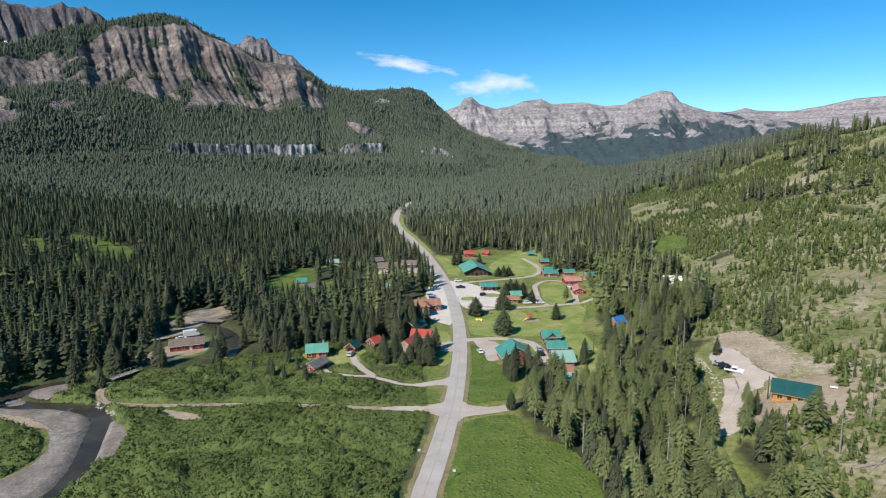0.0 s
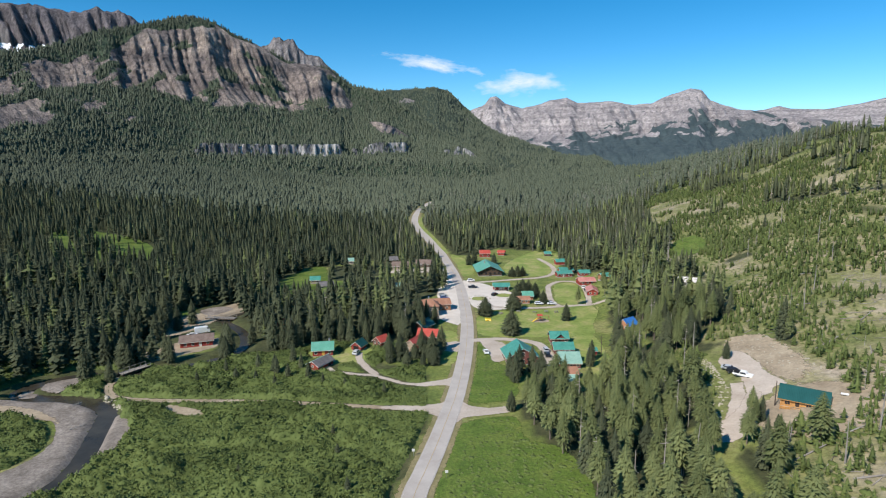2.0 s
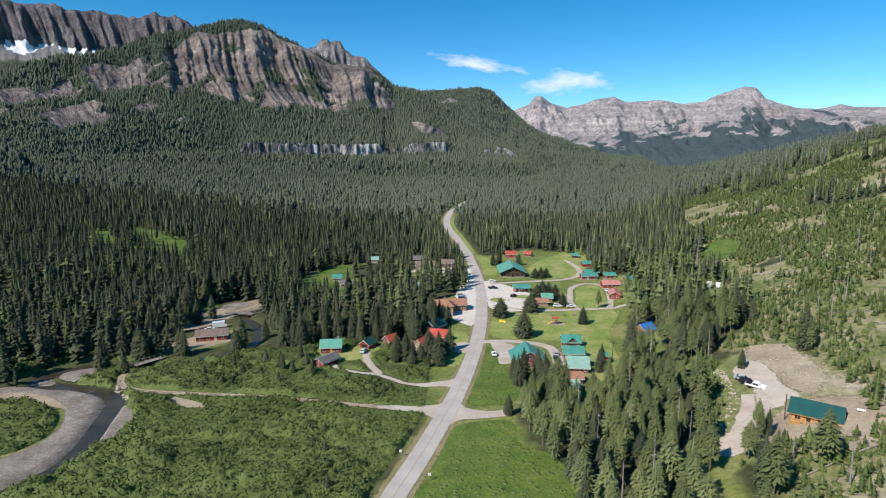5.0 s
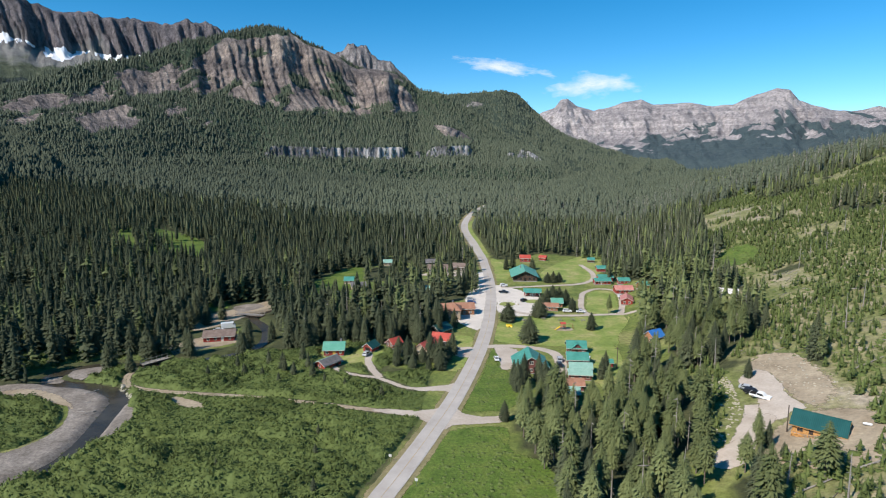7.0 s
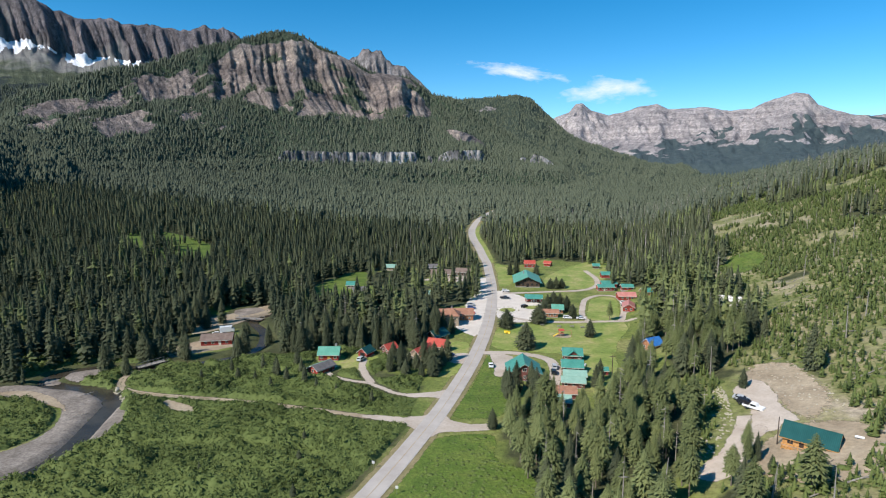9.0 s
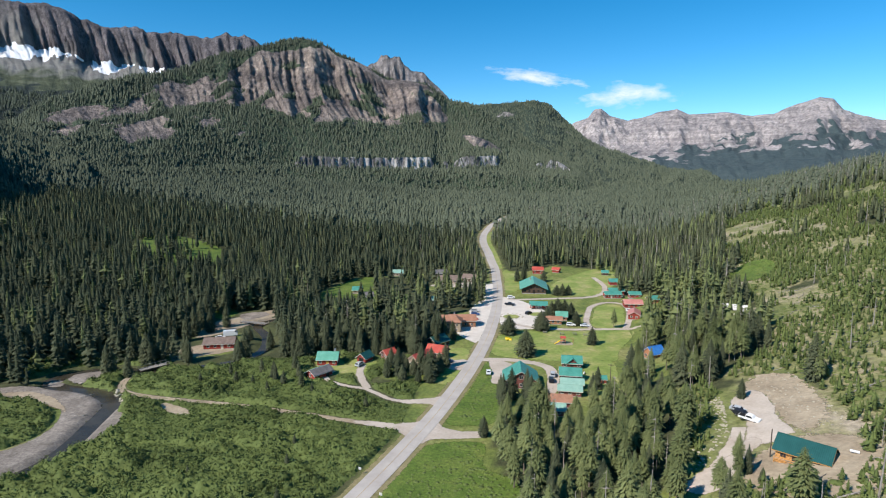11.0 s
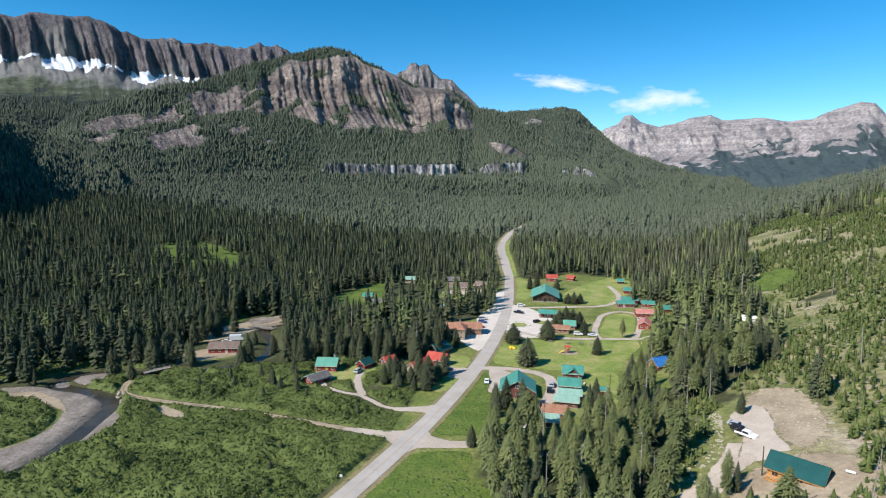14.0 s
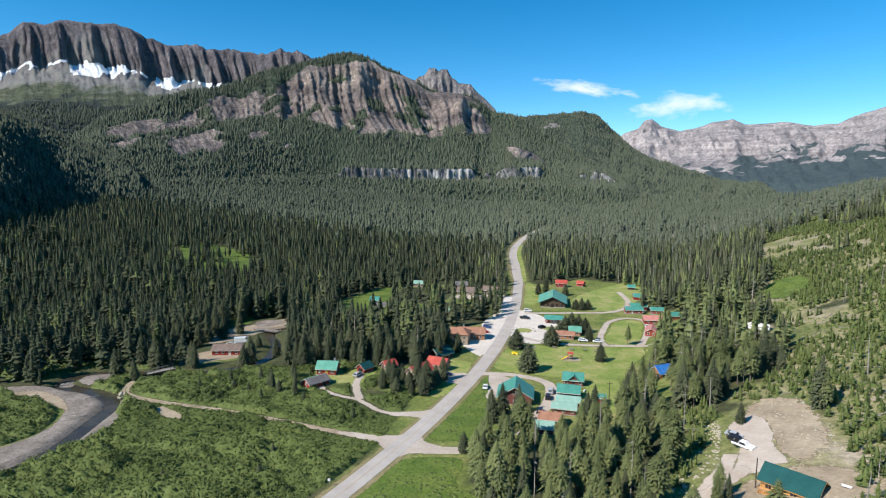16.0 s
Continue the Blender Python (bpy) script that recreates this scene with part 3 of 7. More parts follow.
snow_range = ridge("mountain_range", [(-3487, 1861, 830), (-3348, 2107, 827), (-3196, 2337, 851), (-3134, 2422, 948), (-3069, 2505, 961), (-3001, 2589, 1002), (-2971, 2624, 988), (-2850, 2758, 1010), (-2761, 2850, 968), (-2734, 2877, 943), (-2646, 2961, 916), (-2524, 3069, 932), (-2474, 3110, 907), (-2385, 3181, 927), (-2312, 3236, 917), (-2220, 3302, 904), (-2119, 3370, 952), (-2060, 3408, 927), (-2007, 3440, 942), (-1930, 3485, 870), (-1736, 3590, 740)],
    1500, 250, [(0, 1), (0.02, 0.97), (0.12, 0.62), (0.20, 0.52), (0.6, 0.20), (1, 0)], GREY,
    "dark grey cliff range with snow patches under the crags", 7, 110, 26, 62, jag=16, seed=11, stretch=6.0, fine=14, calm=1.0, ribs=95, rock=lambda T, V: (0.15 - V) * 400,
    cover=lambda T, V: np.clip(0.5 + 3.4 * (V - 0.45 - 0.07 * sstep(900, 1700, T)) + 1.1 * fbm(T + V * 600, V * 1500, 190, 4, 5), 0, 1),
    marks=(("talus", lambda T, V: np.clip(0.3 + 2.6 * (V - 0.135) + 0.35 * fbm(T + V * 500, V * 700, 90, 3, 19), 0, 1)),
           ("snow", lambda T, V: ((V > 0.118 + 0.010 * fbm(T, 0 * T, 60, 3, 4)) & (V < 0.122 + 0.13 * np.clip(fbm(T + 420 * V, 0 * T, 75, 4, 8) + np.interp(T, [450, 640, 700, 830, 900, 1180, 1230, 1600, 1750], [0.45, 0.4, 0.0, 0.0, 0.62, 0.56, 0.24, 0.16, -0.3]), 0, 0.6))))))
spire = ridge("mountain_spire", [(-1450, 3782, 690), (-1335, 3824, 810), (-1290, 3840, 822), (-1262, 3848, 868), (-1225, 3860, 872), (-1205, 3866, 852), (-1150, 3884, 858), (-1114, 3894, 812), (-1068, 3907, 770), (-989, 3927, 752), (-921, 3944, 682), (-774, 3975, 543)],
    900, 250, [(0, 1), (0.015, 0.93), (0.09, 0.72), (0.3, 0.46), (1, 0)], SPIRE, "grey notched rock spire behind the brown mountain", 5, 60, 30, 60, jag=14, seed=17, fine=14, stretch=4, ribs=60,
    cover=lambda T, V: np.clip(0.2 + 1.0 * (V - 0.4) + 0.4 * fbm(T, V * 900, 150, 3, 6), 0, 1))
wooded_ridge = ridge("wooded_ridge", [(-677, 3158, 403), (-460, 3197, 448), (-339, 3212, 456), (-174, 3225, 466), (-112, 3228, 451), (-59, 3200, 406), (2, 3150, 342), (84, 3049, 255), (187, 2944, 196), (304, 2834, 150), (422, 2667, 100), (522, 2496, 79), (584, 2328, 42)],
    1000, 40, [(0, 1), (0.06, 0.93), (0.5, 0.45), (1, -0.03)], WOODED, "forested ridge with small cliffs beyond the valley", 9, 70, 30, 140, jag=4, seed=23, fine=5,
    cover=lambda T, V: np.clip(1.0 + 0.45 * fbm(T, V * 1000, 90, 4, 12) - 0.35 * np.exp(-((V - 0.2) / 0.05) ** 2), 0, 1))
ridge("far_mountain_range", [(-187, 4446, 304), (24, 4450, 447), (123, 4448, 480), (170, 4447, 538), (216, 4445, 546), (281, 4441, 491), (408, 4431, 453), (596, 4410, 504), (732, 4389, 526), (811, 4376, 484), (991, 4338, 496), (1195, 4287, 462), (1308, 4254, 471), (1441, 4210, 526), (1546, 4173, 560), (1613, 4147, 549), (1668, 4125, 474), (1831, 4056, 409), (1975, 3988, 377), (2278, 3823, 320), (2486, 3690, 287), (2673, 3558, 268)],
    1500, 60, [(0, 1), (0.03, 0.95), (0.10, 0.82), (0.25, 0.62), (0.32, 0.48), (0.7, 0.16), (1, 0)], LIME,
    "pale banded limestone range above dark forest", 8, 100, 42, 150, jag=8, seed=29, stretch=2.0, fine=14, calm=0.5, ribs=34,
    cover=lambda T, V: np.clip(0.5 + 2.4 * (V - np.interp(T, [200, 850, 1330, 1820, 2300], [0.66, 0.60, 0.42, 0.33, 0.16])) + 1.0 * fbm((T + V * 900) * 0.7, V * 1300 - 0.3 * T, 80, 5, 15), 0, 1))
ridge("farthest_mountain_range", [(1935, 4393, 400), (2130, 4302, 421), (2200, 4266, 446), (2269, 4230, 423), (2455, 4125, 406), (2582, 4047, 430), (2772, 3918, 476), (2888, 3834, 478), (3069, 3691, 483)],
    900, 100, [(0, 1), (0.1, 0.85), (0.5, 0.4), (1, 0)], LIME, "hazy pale range on the horizon", 25, 30, 20, 150, jag=5, seed=37,
    cover=lambda T, V: np.clip(0.25 + 0.6 * fbm(T, V * 900, 300, 3, 5), 0, 1))
near_hill = ridge("wooded_hill", [(-697, 500, 167), (-715, 563, 158), (-768, 659, 150), (-808, 768, 134), (-812, 839, 118)],
    330, 45, [(0, 1), (0.3, 0.75), (0.7, 0.3), (1, -0.1)], WOODED, "dark forested spur beside the valley", 9, 30, 8, 80, jag=3, seed=41, lean=(-0.8, 0.6),
    cover=lambda T, V: np.clip(1.0 + 0 * V, 0, 1))

# ---- trees ----
def conifer(seed, height, radius, whorls, per, near=True, bare=0.1, core=True, sides=6, pine=False):
    """Triangles of a spruce: whorls of drooping sprays about a slim core."""
    r = np.random.default_rng(seed)
    V, F = [], []
    if core:
        k = len(V)
        for z, f in ((bare * height, 0.22), ((bare + 0.15) * height, 0.46), (0.62 * height, 0.31), (0.96 * height, 0.02)):
            for a in np.arange(sides) / sides * 2 * np.pi:
                V.append((np.cos(a) * radius * f, np.sin(a) * radius * f, z))
        for lv in range(3):
            for i in range(sides):
                j = (i + 1) % sides
                a, b, c, d = k + lv * sides + i, k + lv * sides + j, k + (lv + 1) * sides + j, k + (lv + 1) * sides + i
                F += [(a, b, c), (a, c, d)]
    for w in range(whorls):
        f = w / (whorls - 1)
        z = height * (bare + (0.985 - bare) * f)
        reach = radius * ((1 - f ** 2.1) * 0.96 + 0.04) * min(1, 0.72 + 1.6 * f) * r.uniform(0.84, 1.14) if not pine else radius * (0.95 + 0.15 * f) * (1 - f ** 1.9) * r.uniform(0.70, 1.25) + 0.008
        turn = r.uniform(0, 6.28)
        for i in range(per):
            a = turn + (i + r.uniform(-0.3, 0.3)) / per * 2 * np.pi
            q = reach * r.uniform(0.5, 1.15)
            droop = q * (r.uniform(0.15, 0.75) if not pine else r.uniform(-0.1, 0.7))
            wide = (0.115 if near else 0.34 * (6 / per) ** 0.5) * q * r.uniform(0.7, 1.3)
            zz = z + r.uniform(-1.8, 1.8) * height / min(whorls, 40) * (1 - 0.85 * f)
            c, s = np.cos(a), np.sin(a)
            k = len(V)
            foot = r.uniform(0.3, 0.68) if near else 0.2
            mid = 0.72 if not near else (foot + 1) / 2
            tip = droop + (r.uniform(-0.15, 0.2) * q if near else 0)
            V += [(c * q * foot, s * q * foot, zz - droop * foot + 0.08 * q), (c * q * mid - s * wide, s * q * mid + c * wide, zz - droop * 0.8),
                  (c * q, s * q, zz - tip), (c * q * mid + s * wide, s * q * mid - c * wide, zz - droop * 0.8)]
            F += [(k, k + 2, k + 1), (k, k + 3, k + 2)]
    return np.array(V), np.array(F)


def far_conifer(seed, height, radius, tiers, sides):
    """A distant spruce: a few ragged skirts, one above the other, the crown keeping its width well up."""
    r = np.random.default_rng(seed)
    V, F = [], []
    for t in range(tiers):
        lo, hi = height * (0.06 + 0.8 * t / tiers), height * min(1.0, 0.06 + 0.8 * t / tiers + 0.94 / tiers * 1.35) if t < tiers - 1 else height
        rad = radius * (1 - 0.72 * (t / tiers) ** 1.5)
        k = len(V)
        V.append((0, 0, hi))
        turn = r.uniform(0, 6)
        for i in range(sides):
            a = turn + i / sides * 2 * np.pi
            q = rad * (1.12 if i % 2 else 0.72) * r.uniform(0.85, 1.15)
            V.append((np.cos(a) * q, np.sin(a) * q, lo + r.uniform(-0.03, 0.03) * height))
        F += [(k, k + 1 + i, k + 1 + (i + 1) % sides) for i in range(sides)]
    return np.array(V), np.array(F)


def bush(seed, sprays=60):
    """A willow clump about 1 m in radius: tilted leaf sprays over a low dome."""
    r = np.random.default_rng(seed)
    V, F = [], []
    n = 7
    for z, f in ((0.0, 0.8), (0.45, 0.68), (0.72, 0.1)):
        for a in np.arange(n) / n * 2 * np.pi:
            q = f * r.uniform(0.8, 1.15)
            V.append((np.cos(a) * q, np.sin(a) * q, z * r.uniform(0.85, 1.1)))
    for lv in range(2):
        for i in range(n):
            j = (i + 1) % n
            a, b, c, d = lv * n + i, lv * n + j, (lv + 1) * n + j, (lv + 1) * n + i
            F += [(a, b, c), (a, c, d)]
    for _ in range(sprays):
        a, e = r.uniform(0, 6.28), np.arccos(r.uniform(0.05, 1))
        nrm = np.array([np.sin(e) * np.cos(a), np.sin(e) * np.sin(a), np.cos(e)])
        p = nrm * r.uniform(0.82, 1.12) * (1, 1, 0.95)
        up = np.array([0, 0, 1.0]) + r.normal(0, 0.5, 3)
        s = np.cross(nrm, up)
        s /= np.linalg.norm(s) + 1e-9
        u = np.cross(s, nrm) + nrm * r.uniform(0.1, 0.7)
        w, h = r.uniform(0.07, 0.14), r.uniform(0.16, 0.34)
        k = len(V)
        V += [p - u * h * 0.7, p - s * w, p + u * h, p + s * w]
        F += [(k, k + 3, k + 2), (k, k + 2, k + 1)]
    return np.array(V), np.array(F)


def scatter(name, templates, xyz, size, wide, mat, label, category, tint=None, seed=0):
    """Many plants joined into one mesh: each a turned, scaled copy of one of the templates."""
    r = np.random.default_rng(seed)
    n = len(xyz)
    pick = r.integers(0, len(templates), n)
    turn = r.uniform(0, 6.28, n)
    tint = r.uniform(0, 1, n) if tint is None else tint
    VV, FF, TT, start = [], [], [], 0
    for k, (V, F) in enumerate(templates):
        w = np.where(pick == k)[0]
        if not len(w):
            continue
        c, s = np.cos(turn[w])[:, None], np.sin(turn[w])[:, None]
        sx = (size * wide)[w][:, None]
        x = (V[:, 0] * c - V[:, 1] * s) * sx + xyz[w, 0:1]
        y = (V[:, 0] * s + V[:, 1] * c) * sx + xyz[w, 1:2]
        z = V[:, 2] * size[w][:, None] + xyz[w, 2:3]
        VV.append(np.stack([x, y, z], -1).reshape(-1, 3))
        FF.append((F[None] + (np.arange(len(w)) * len(V))[:, None, None]).reshape(-1, 3) + start)
        TT.append(np.repeat(tint[w], len(V)))
        start += len(w) * len(V)
    me = mesh_from(name, np.concatenate(VV), np.concatenate(FF), mat)
    set_attr(me, "tint", np.concatenate(TT))
    return tagged(new(name, me), label, category, kind="stuff")


def jitter_grid(x0, x1, y0, y1, step, seed):
    r = np.random.default_rng(seed)
    X, Y = np.meshgrid(np.arange(x0, x1, step), np.arange(y0, y1, step), indexing="ij")
    X = X + r.uniform(-0.48, 0.48, X.shape) * step
    Y = Y + r.uniform(-0.48, 0.48, Y.shape) * step
    return X.ravel(), Y.ravel()


def wedge(x, y):
    return (x > -1.55 * y - 20) & (x < 0.95 * y + 40)


MID = [conifer(s, 1.0, rad, 16, 7, False, sides=5) for s, rad in ((1, 0.175), (2, 0.15), (3, 0.19), (4, 0.165), (5, 0.14))]
MID_PINE = [conifer(s, 1.0, rad, 13, 6, False, 0.2, sides=4, pine=True) for s, rad in ((11, 0.145), (12, 0.165), (13, 0.125), (14, 0.155))]
YOUNG_T = [conifer(s, 1.0, rad, 8, 6, False, 0.03, sides=4, pine=s % 3 > 0) for s, rad in ((21, 0.25), (22, 0.24), (23, 0.26), (25, 0.22), (26, 0.20))]
SAPLING = [conifer(s, 1.0, rad, 5, 4, False, 0.02, sides=3) for s, rad in ((41, 0.24), (42, 0.21), (43, 0.27))]
FAR = [conifer(s, 1.0, rad, 7, 6, False, sides=4) for s, rad in ((31, 0.18), (32, 0.155), (33, 0.20), (34, 0.17))]
TUFTS = [far_conifer(s, 1.0, rad, 2, 5) for s, rad in ((4, 0.19), (5, 0.16), (6, 0.22))]
TINY = [far_conifer(s, 1.0, rad, 3, 5) for s, rad in ((1, 0.19), (2, 0.16), (3, 0.22))]

TRUNK = grainy("pale_pine_bark", [(0.3, (0.16, 0.125, 0.10)), (0.7, (0.30, 0.25, 0.21))], fine=9, coarse=1.0)
# the near trees are things of their own
def tree_templates():
    made = []
    for k, (rad, pine) in enumerate(((0.16, 0), (0.13, 1), (0.14, 0), (0.15, 1), (0.18, 0), (0.115, 1), (0.15, 0), (0.14, 1))):
        root = new("pine_tree" if pine else "spruce_tree")
        V, F = conifer(100 + k, 1.0, rad, 54, 22, True, (0.26 + 0.04 * (k % 4)) if pine else 0.07, pine=bool(pine))
        me = mesh_from("crown", V, F, PINE if pine else SPRUCE)
        set_attr(me, "tint", np.full(len(V), 0.20 + 0.06 * k))
        crown = new("crown", me)
        crown.parent = root
        part("trunk", tube(bmesh.new(), (0, 0, -0.03), (0, 0, 0.9), 0.013, 0.003, 7), TRUNK if pine else BARK, root)
        tagged(root, "tall grey-green pine with a bare lower trunk" if pine else "dark green spruce with drooping branches", "tree", "trees of the village and its forest edge")
        made.append(root)
    return made


TREES = tree_templates()
x, y = jitter_grid(-330, 140, 95, 350, 5.7, 1)
keep = (wood_density(x, y) > rng.uniform(0, 1, len(x))) & wedge(x, y)
x, y = x[keep], y[keep]
# x, y, height, girth
lone = [(-6, 213, 12, 1.9), (-9, 219, 8.5, 1.8), (-13, 213, 7, 1.9), (-17, 217, 6.5, 1.8), (-20, 223, 6, 1.8), (-9, 205, 6, 1.8), (-5, 207, 8, 1.9), (-4, 218, 9, 1.8), (-24, 221, 5, 1.9), (-3, 224, 11, 1.6),
        (16.2, 277, 10, 2.6), (26.8, 246, 12.5, 2.7), (54.6, 269, 9, 2.0), (21, 168, 7, 1.9), (36, 366, 7, 2.6), (39.5, 366, 8, 2.6), (43, 368, 7, 2.6), (35, 312, 10, 2.4), (38, 315, 11, 2.4), (41.5, 317, 10, 2.4), (45, 315, 9, 2.4), (47.8, 301, 8, 2.5),
        (31, 288, 10.5, 2.6), (33, 304, 9, 2.4), (8, 402, 10, 1.7), (12, 410, 12, 1.7), (26, 404, 9, 1.7), (31, 201, 11, 1.4), (26, 198, 12, 1.4), (22.5, 196, 10, 1.4), (33, 192, 12, 1.4), (53, 207, 9, 1.4), (55, 214, 9, 1.4), (24, 191, 12, 1.4),
        (92, 133.5, 14, 1.7), (85, 152, 10, 0.95), (84, 148, 9, 1.0), (86.5, 149.5, 8, 1.1), (96.4, 193.8, 7, 1.3), (88.3, 145, 4, 1.6), (68.5, 143, 12, 1.2), (69, 138, 13, 1.1), (66, 300, 11, 1.3), (83, 313, 11, 1.4), (86, 330, 11, 1.4),
        (-58, 205, 9, 1.4), (74.5, 229, 11, 1.2), (80.5, 231, 12, 1.2), (71, 240, 13, 1.2), (110, 276, 12, 1.2), (125, 279, 11, 1.2), (116.5, 268, 9, 1.3), (-62, 196, 8, 1.4), (-48, 190, 8, 1.3), (-88, 214, 11, 1.5), (-108, 207, 12, 1.5), (-91, 218, 9, 1.5), (-125, 187, 13, 1.3), (-121, 201, 14, 1.4), (-117, 186, 9, 1.6), (-128, 201, 15, 1.3),
        (-80, 196, 6, 1.2), (-74, 190, 5, 1.3), (-70, 201, 7, 1.2), (-66, 188, 5, 1.3), (-61, 195, 8, 1.2), (-56, 192, 6, 1.3), (-53, 198, 8, 1.1), (-58, 184, 5, 1.2), (-42, 186, 5, 1.3), (-34, 184, 4, 1.4), (-20, 180, 4.5, 1.4), (-86, 186, 5, 1.3), (-30, 150, 4, 1.4), (-26, 138, 4.5, 1.3), (-48, 128, 4, 1.3), (-20, 122, 5, 1.3), (-14, 262, 12, 1.4), (-17, 268, 14, 1.4), (-20, 257, 13, 1.4), (-8, 262, 10, 1.5), (-24, 246, 14, 1.4), (-20, 242, 12, 1.4), (-128, 240, 15, 1.4), (-124, 247, 13, 1.4), (-122, 257, 13, 1.4), (-136, 237, 17, 1.4), (-140, 248, 17, 1.4), (-118.5, 200, 10, 1.5), (-105.9, 206, 12, 1.4), (-89.6, 221, 13, 1.4), (-126, 186, 13, 1.4), (-18.3, 210.8, 12, 1.6), (-22, 208.5, 9, 1.6), (-23.8, 219, 9, 1.5), (-10.3, 215, 13, 1.6), (-18.8, 237, 12, 1.5), (-25.3, 250, 14, 1.4), (-15, 205, 7, 1.7), (-132, 251, 17, 1.4), (-138, 264, 16, 1.4), (-126, 232, 13, 1.4), (-143, 272, 16, 1.4), (-139, 281, 15, 1.4), (-134, 238, 15, 1.4), (-137, 246, 17, 1.3), (-141, 255, 16, 1.4), (-136, 230, 14, 1.4), (-145, 263, 15, 1.4), (-131, 222, 13, 1.4), (-99, 240, 7, 1.6), (-96, 232, 6, 1.7), (-84, 232, 10, 1.5), (-82, 240, 12, 1.4), (-86, 246, 13, 1.4), (-90, 256, 13, 1.4), (-94, 270, 14, 1.4)]
near_first = np.argsort(np.hypot(x - 40, y - 90))
first = near_first[:215]
rest = near_first[215:]
SPRUCES, PINES = TREES[0::2], TREES[1::2]
places_ = [(*q, 0) for q in lone] + [(x[i], y[i], 0, 0, 1) for i in first]
used = set()
for k, (px, py, h, wide, forest) in enumerate(places_):
    pine = px > 60 and h > 8.5
    if forest:
        pine = px > 12 and rng.uniform() < 0.75
        h, wide = rng.uniform(10, 17), rng.uniform(1.0, 1.5)
    pool = PINES if pine else SPRUCES
    src = pool[k % 4]
    m = Matrix.Translation((px, py, float(hgt(px, py)) - 0.2)) @ Matrix.Rotation(rng.uniform(0, 6.28), 4, "Z") @ Matrix.Diagonal((h * wide, h * wide, h, 1))
    if src not in used:
        used.add(src)
        src.matrix_basis = m
    else:
        sc = src.scale
        copy_thing(src, m @ Matrix.Diagonal((1 / sc[0], 1 / sc[1], 1 / sc[2], 1)))


def two_kinds(name, x, y, share, low, high, spruce, pine, label, seed):
    """A stand of spruce and pine."""
    r = np.random.default_rng(seed)
    p = r.uniform(0, 1, len(x)) < share
    for kind, sel, tmpl, mat in (("spruce", ~p, spruce, SPRUCE), ("pine", p, pine, PINE)):
        n = int(sel.sum())
        if n:
            h = r.uniform(low, high, n) * np.where(r.uniform(0, 1, n) < 0.2, 0.65, 1.0) * (1 + 0.30 * fbm(x[sel], y[sel], 45, 3, 83))
            # tint climbs from west to east, painting the dimmer western light into the needles
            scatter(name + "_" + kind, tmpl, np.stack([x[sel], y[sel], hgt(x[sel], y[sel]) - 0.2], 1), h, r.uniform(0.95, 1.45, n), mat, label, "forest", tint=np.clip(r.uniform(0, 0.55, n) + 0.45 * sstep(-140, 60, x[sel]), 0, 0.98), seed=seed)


# more of the lighter pine eastward also brightens the forest there
east = np.where(x[rest] > 14, 0.8, np.where(x[rest] > -62, 0.42, 0.12))
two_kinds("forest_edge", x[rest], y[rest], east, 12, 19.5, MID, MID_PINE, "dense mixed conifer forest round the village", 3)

x, y = jitter_grid(-620, 460, 350, 720, 6.0, 4)
keep = (wood_density(x, y) > rng.uniform(0, 1, len(x))) & (sstep(720, 560, y) > rng.uniform(0, 1, len(x))) & wedge(x, y) & (near_line(x, y, ROAD_L) > np.where(y > 440, 10.5, 8))
x, y = x[keep], y[keep]
far_w = sstep(360, 460, y) > rng.uniform(0, 1, len(x))
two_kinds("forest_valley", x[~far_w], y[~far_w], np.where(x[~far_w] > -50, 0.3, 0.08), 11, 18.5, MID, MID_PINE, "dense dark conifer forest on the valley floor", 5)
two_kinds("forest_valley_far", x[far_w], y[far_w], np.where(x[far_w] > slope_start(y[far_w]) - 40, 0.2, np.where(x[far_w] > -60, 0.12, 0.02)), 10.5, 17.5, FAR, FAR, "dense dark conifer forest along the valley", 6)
x, y = jitter_grid(-620, -330, 100, 350, 5.8, 6)
keep = (wood_density(x, y) > 0.5) & wedge(x, y)
x, y = x[keep], y[keep]
two_kinds("forest_west", x, y, 0.05, 10, 17, FAR, FAR, "dense dark spruce forest west of the river", 7)
x, y = jitter_grid(-1150, 700, 560, 1500, 8.0, 8)
keep = (wood_density(x, y) > 0.5) & wedge(x, y) & (near_line(x, y, ROAD_L) > np.where(y > 690, 6.5, 10)) & (sstep(560, 720, y) > rng.uniform(0, 1, len(x)))
x, y = x[keep], y[keep]
n = len(x)
# western trees start darker: the weaker light there is part of their tint
scatter("forest_far", TINY, np.stack([x, y, hgt(x, y) - 0.5], 1), rng.uniform(8.5, 16, n) * (1 + 0.3 * fbm(x, y, 60, 3, 84)), rng.uniform(1.0, 1.5, n), HAZED_NEEDLES, "dark conifer forest filling the far valley", "forest", tint=np.clip(rng.uniform(0, 0.6, n) * (0.45 + 0.55 * sstep(-600, -150, x)) + 0.42 * sstep(-460, -40, x), 0, 1.15), seed=9)
x, y = jitter_grid(-900, 700, 1500, 2450, 15, 10)
keep = wedge(x, y)
x, y = x[keep], y[keep]
n = len(x)
scatter("forest_valley_head", TUFTS, np.stack([x, y, hgt(x, y) - 0.5], 1), rng.uniform(9, 17, n), np.full(n, 1.6), HAZED_NEEDLES, "dark conifer forest at the valley head", "forest", seed=11)


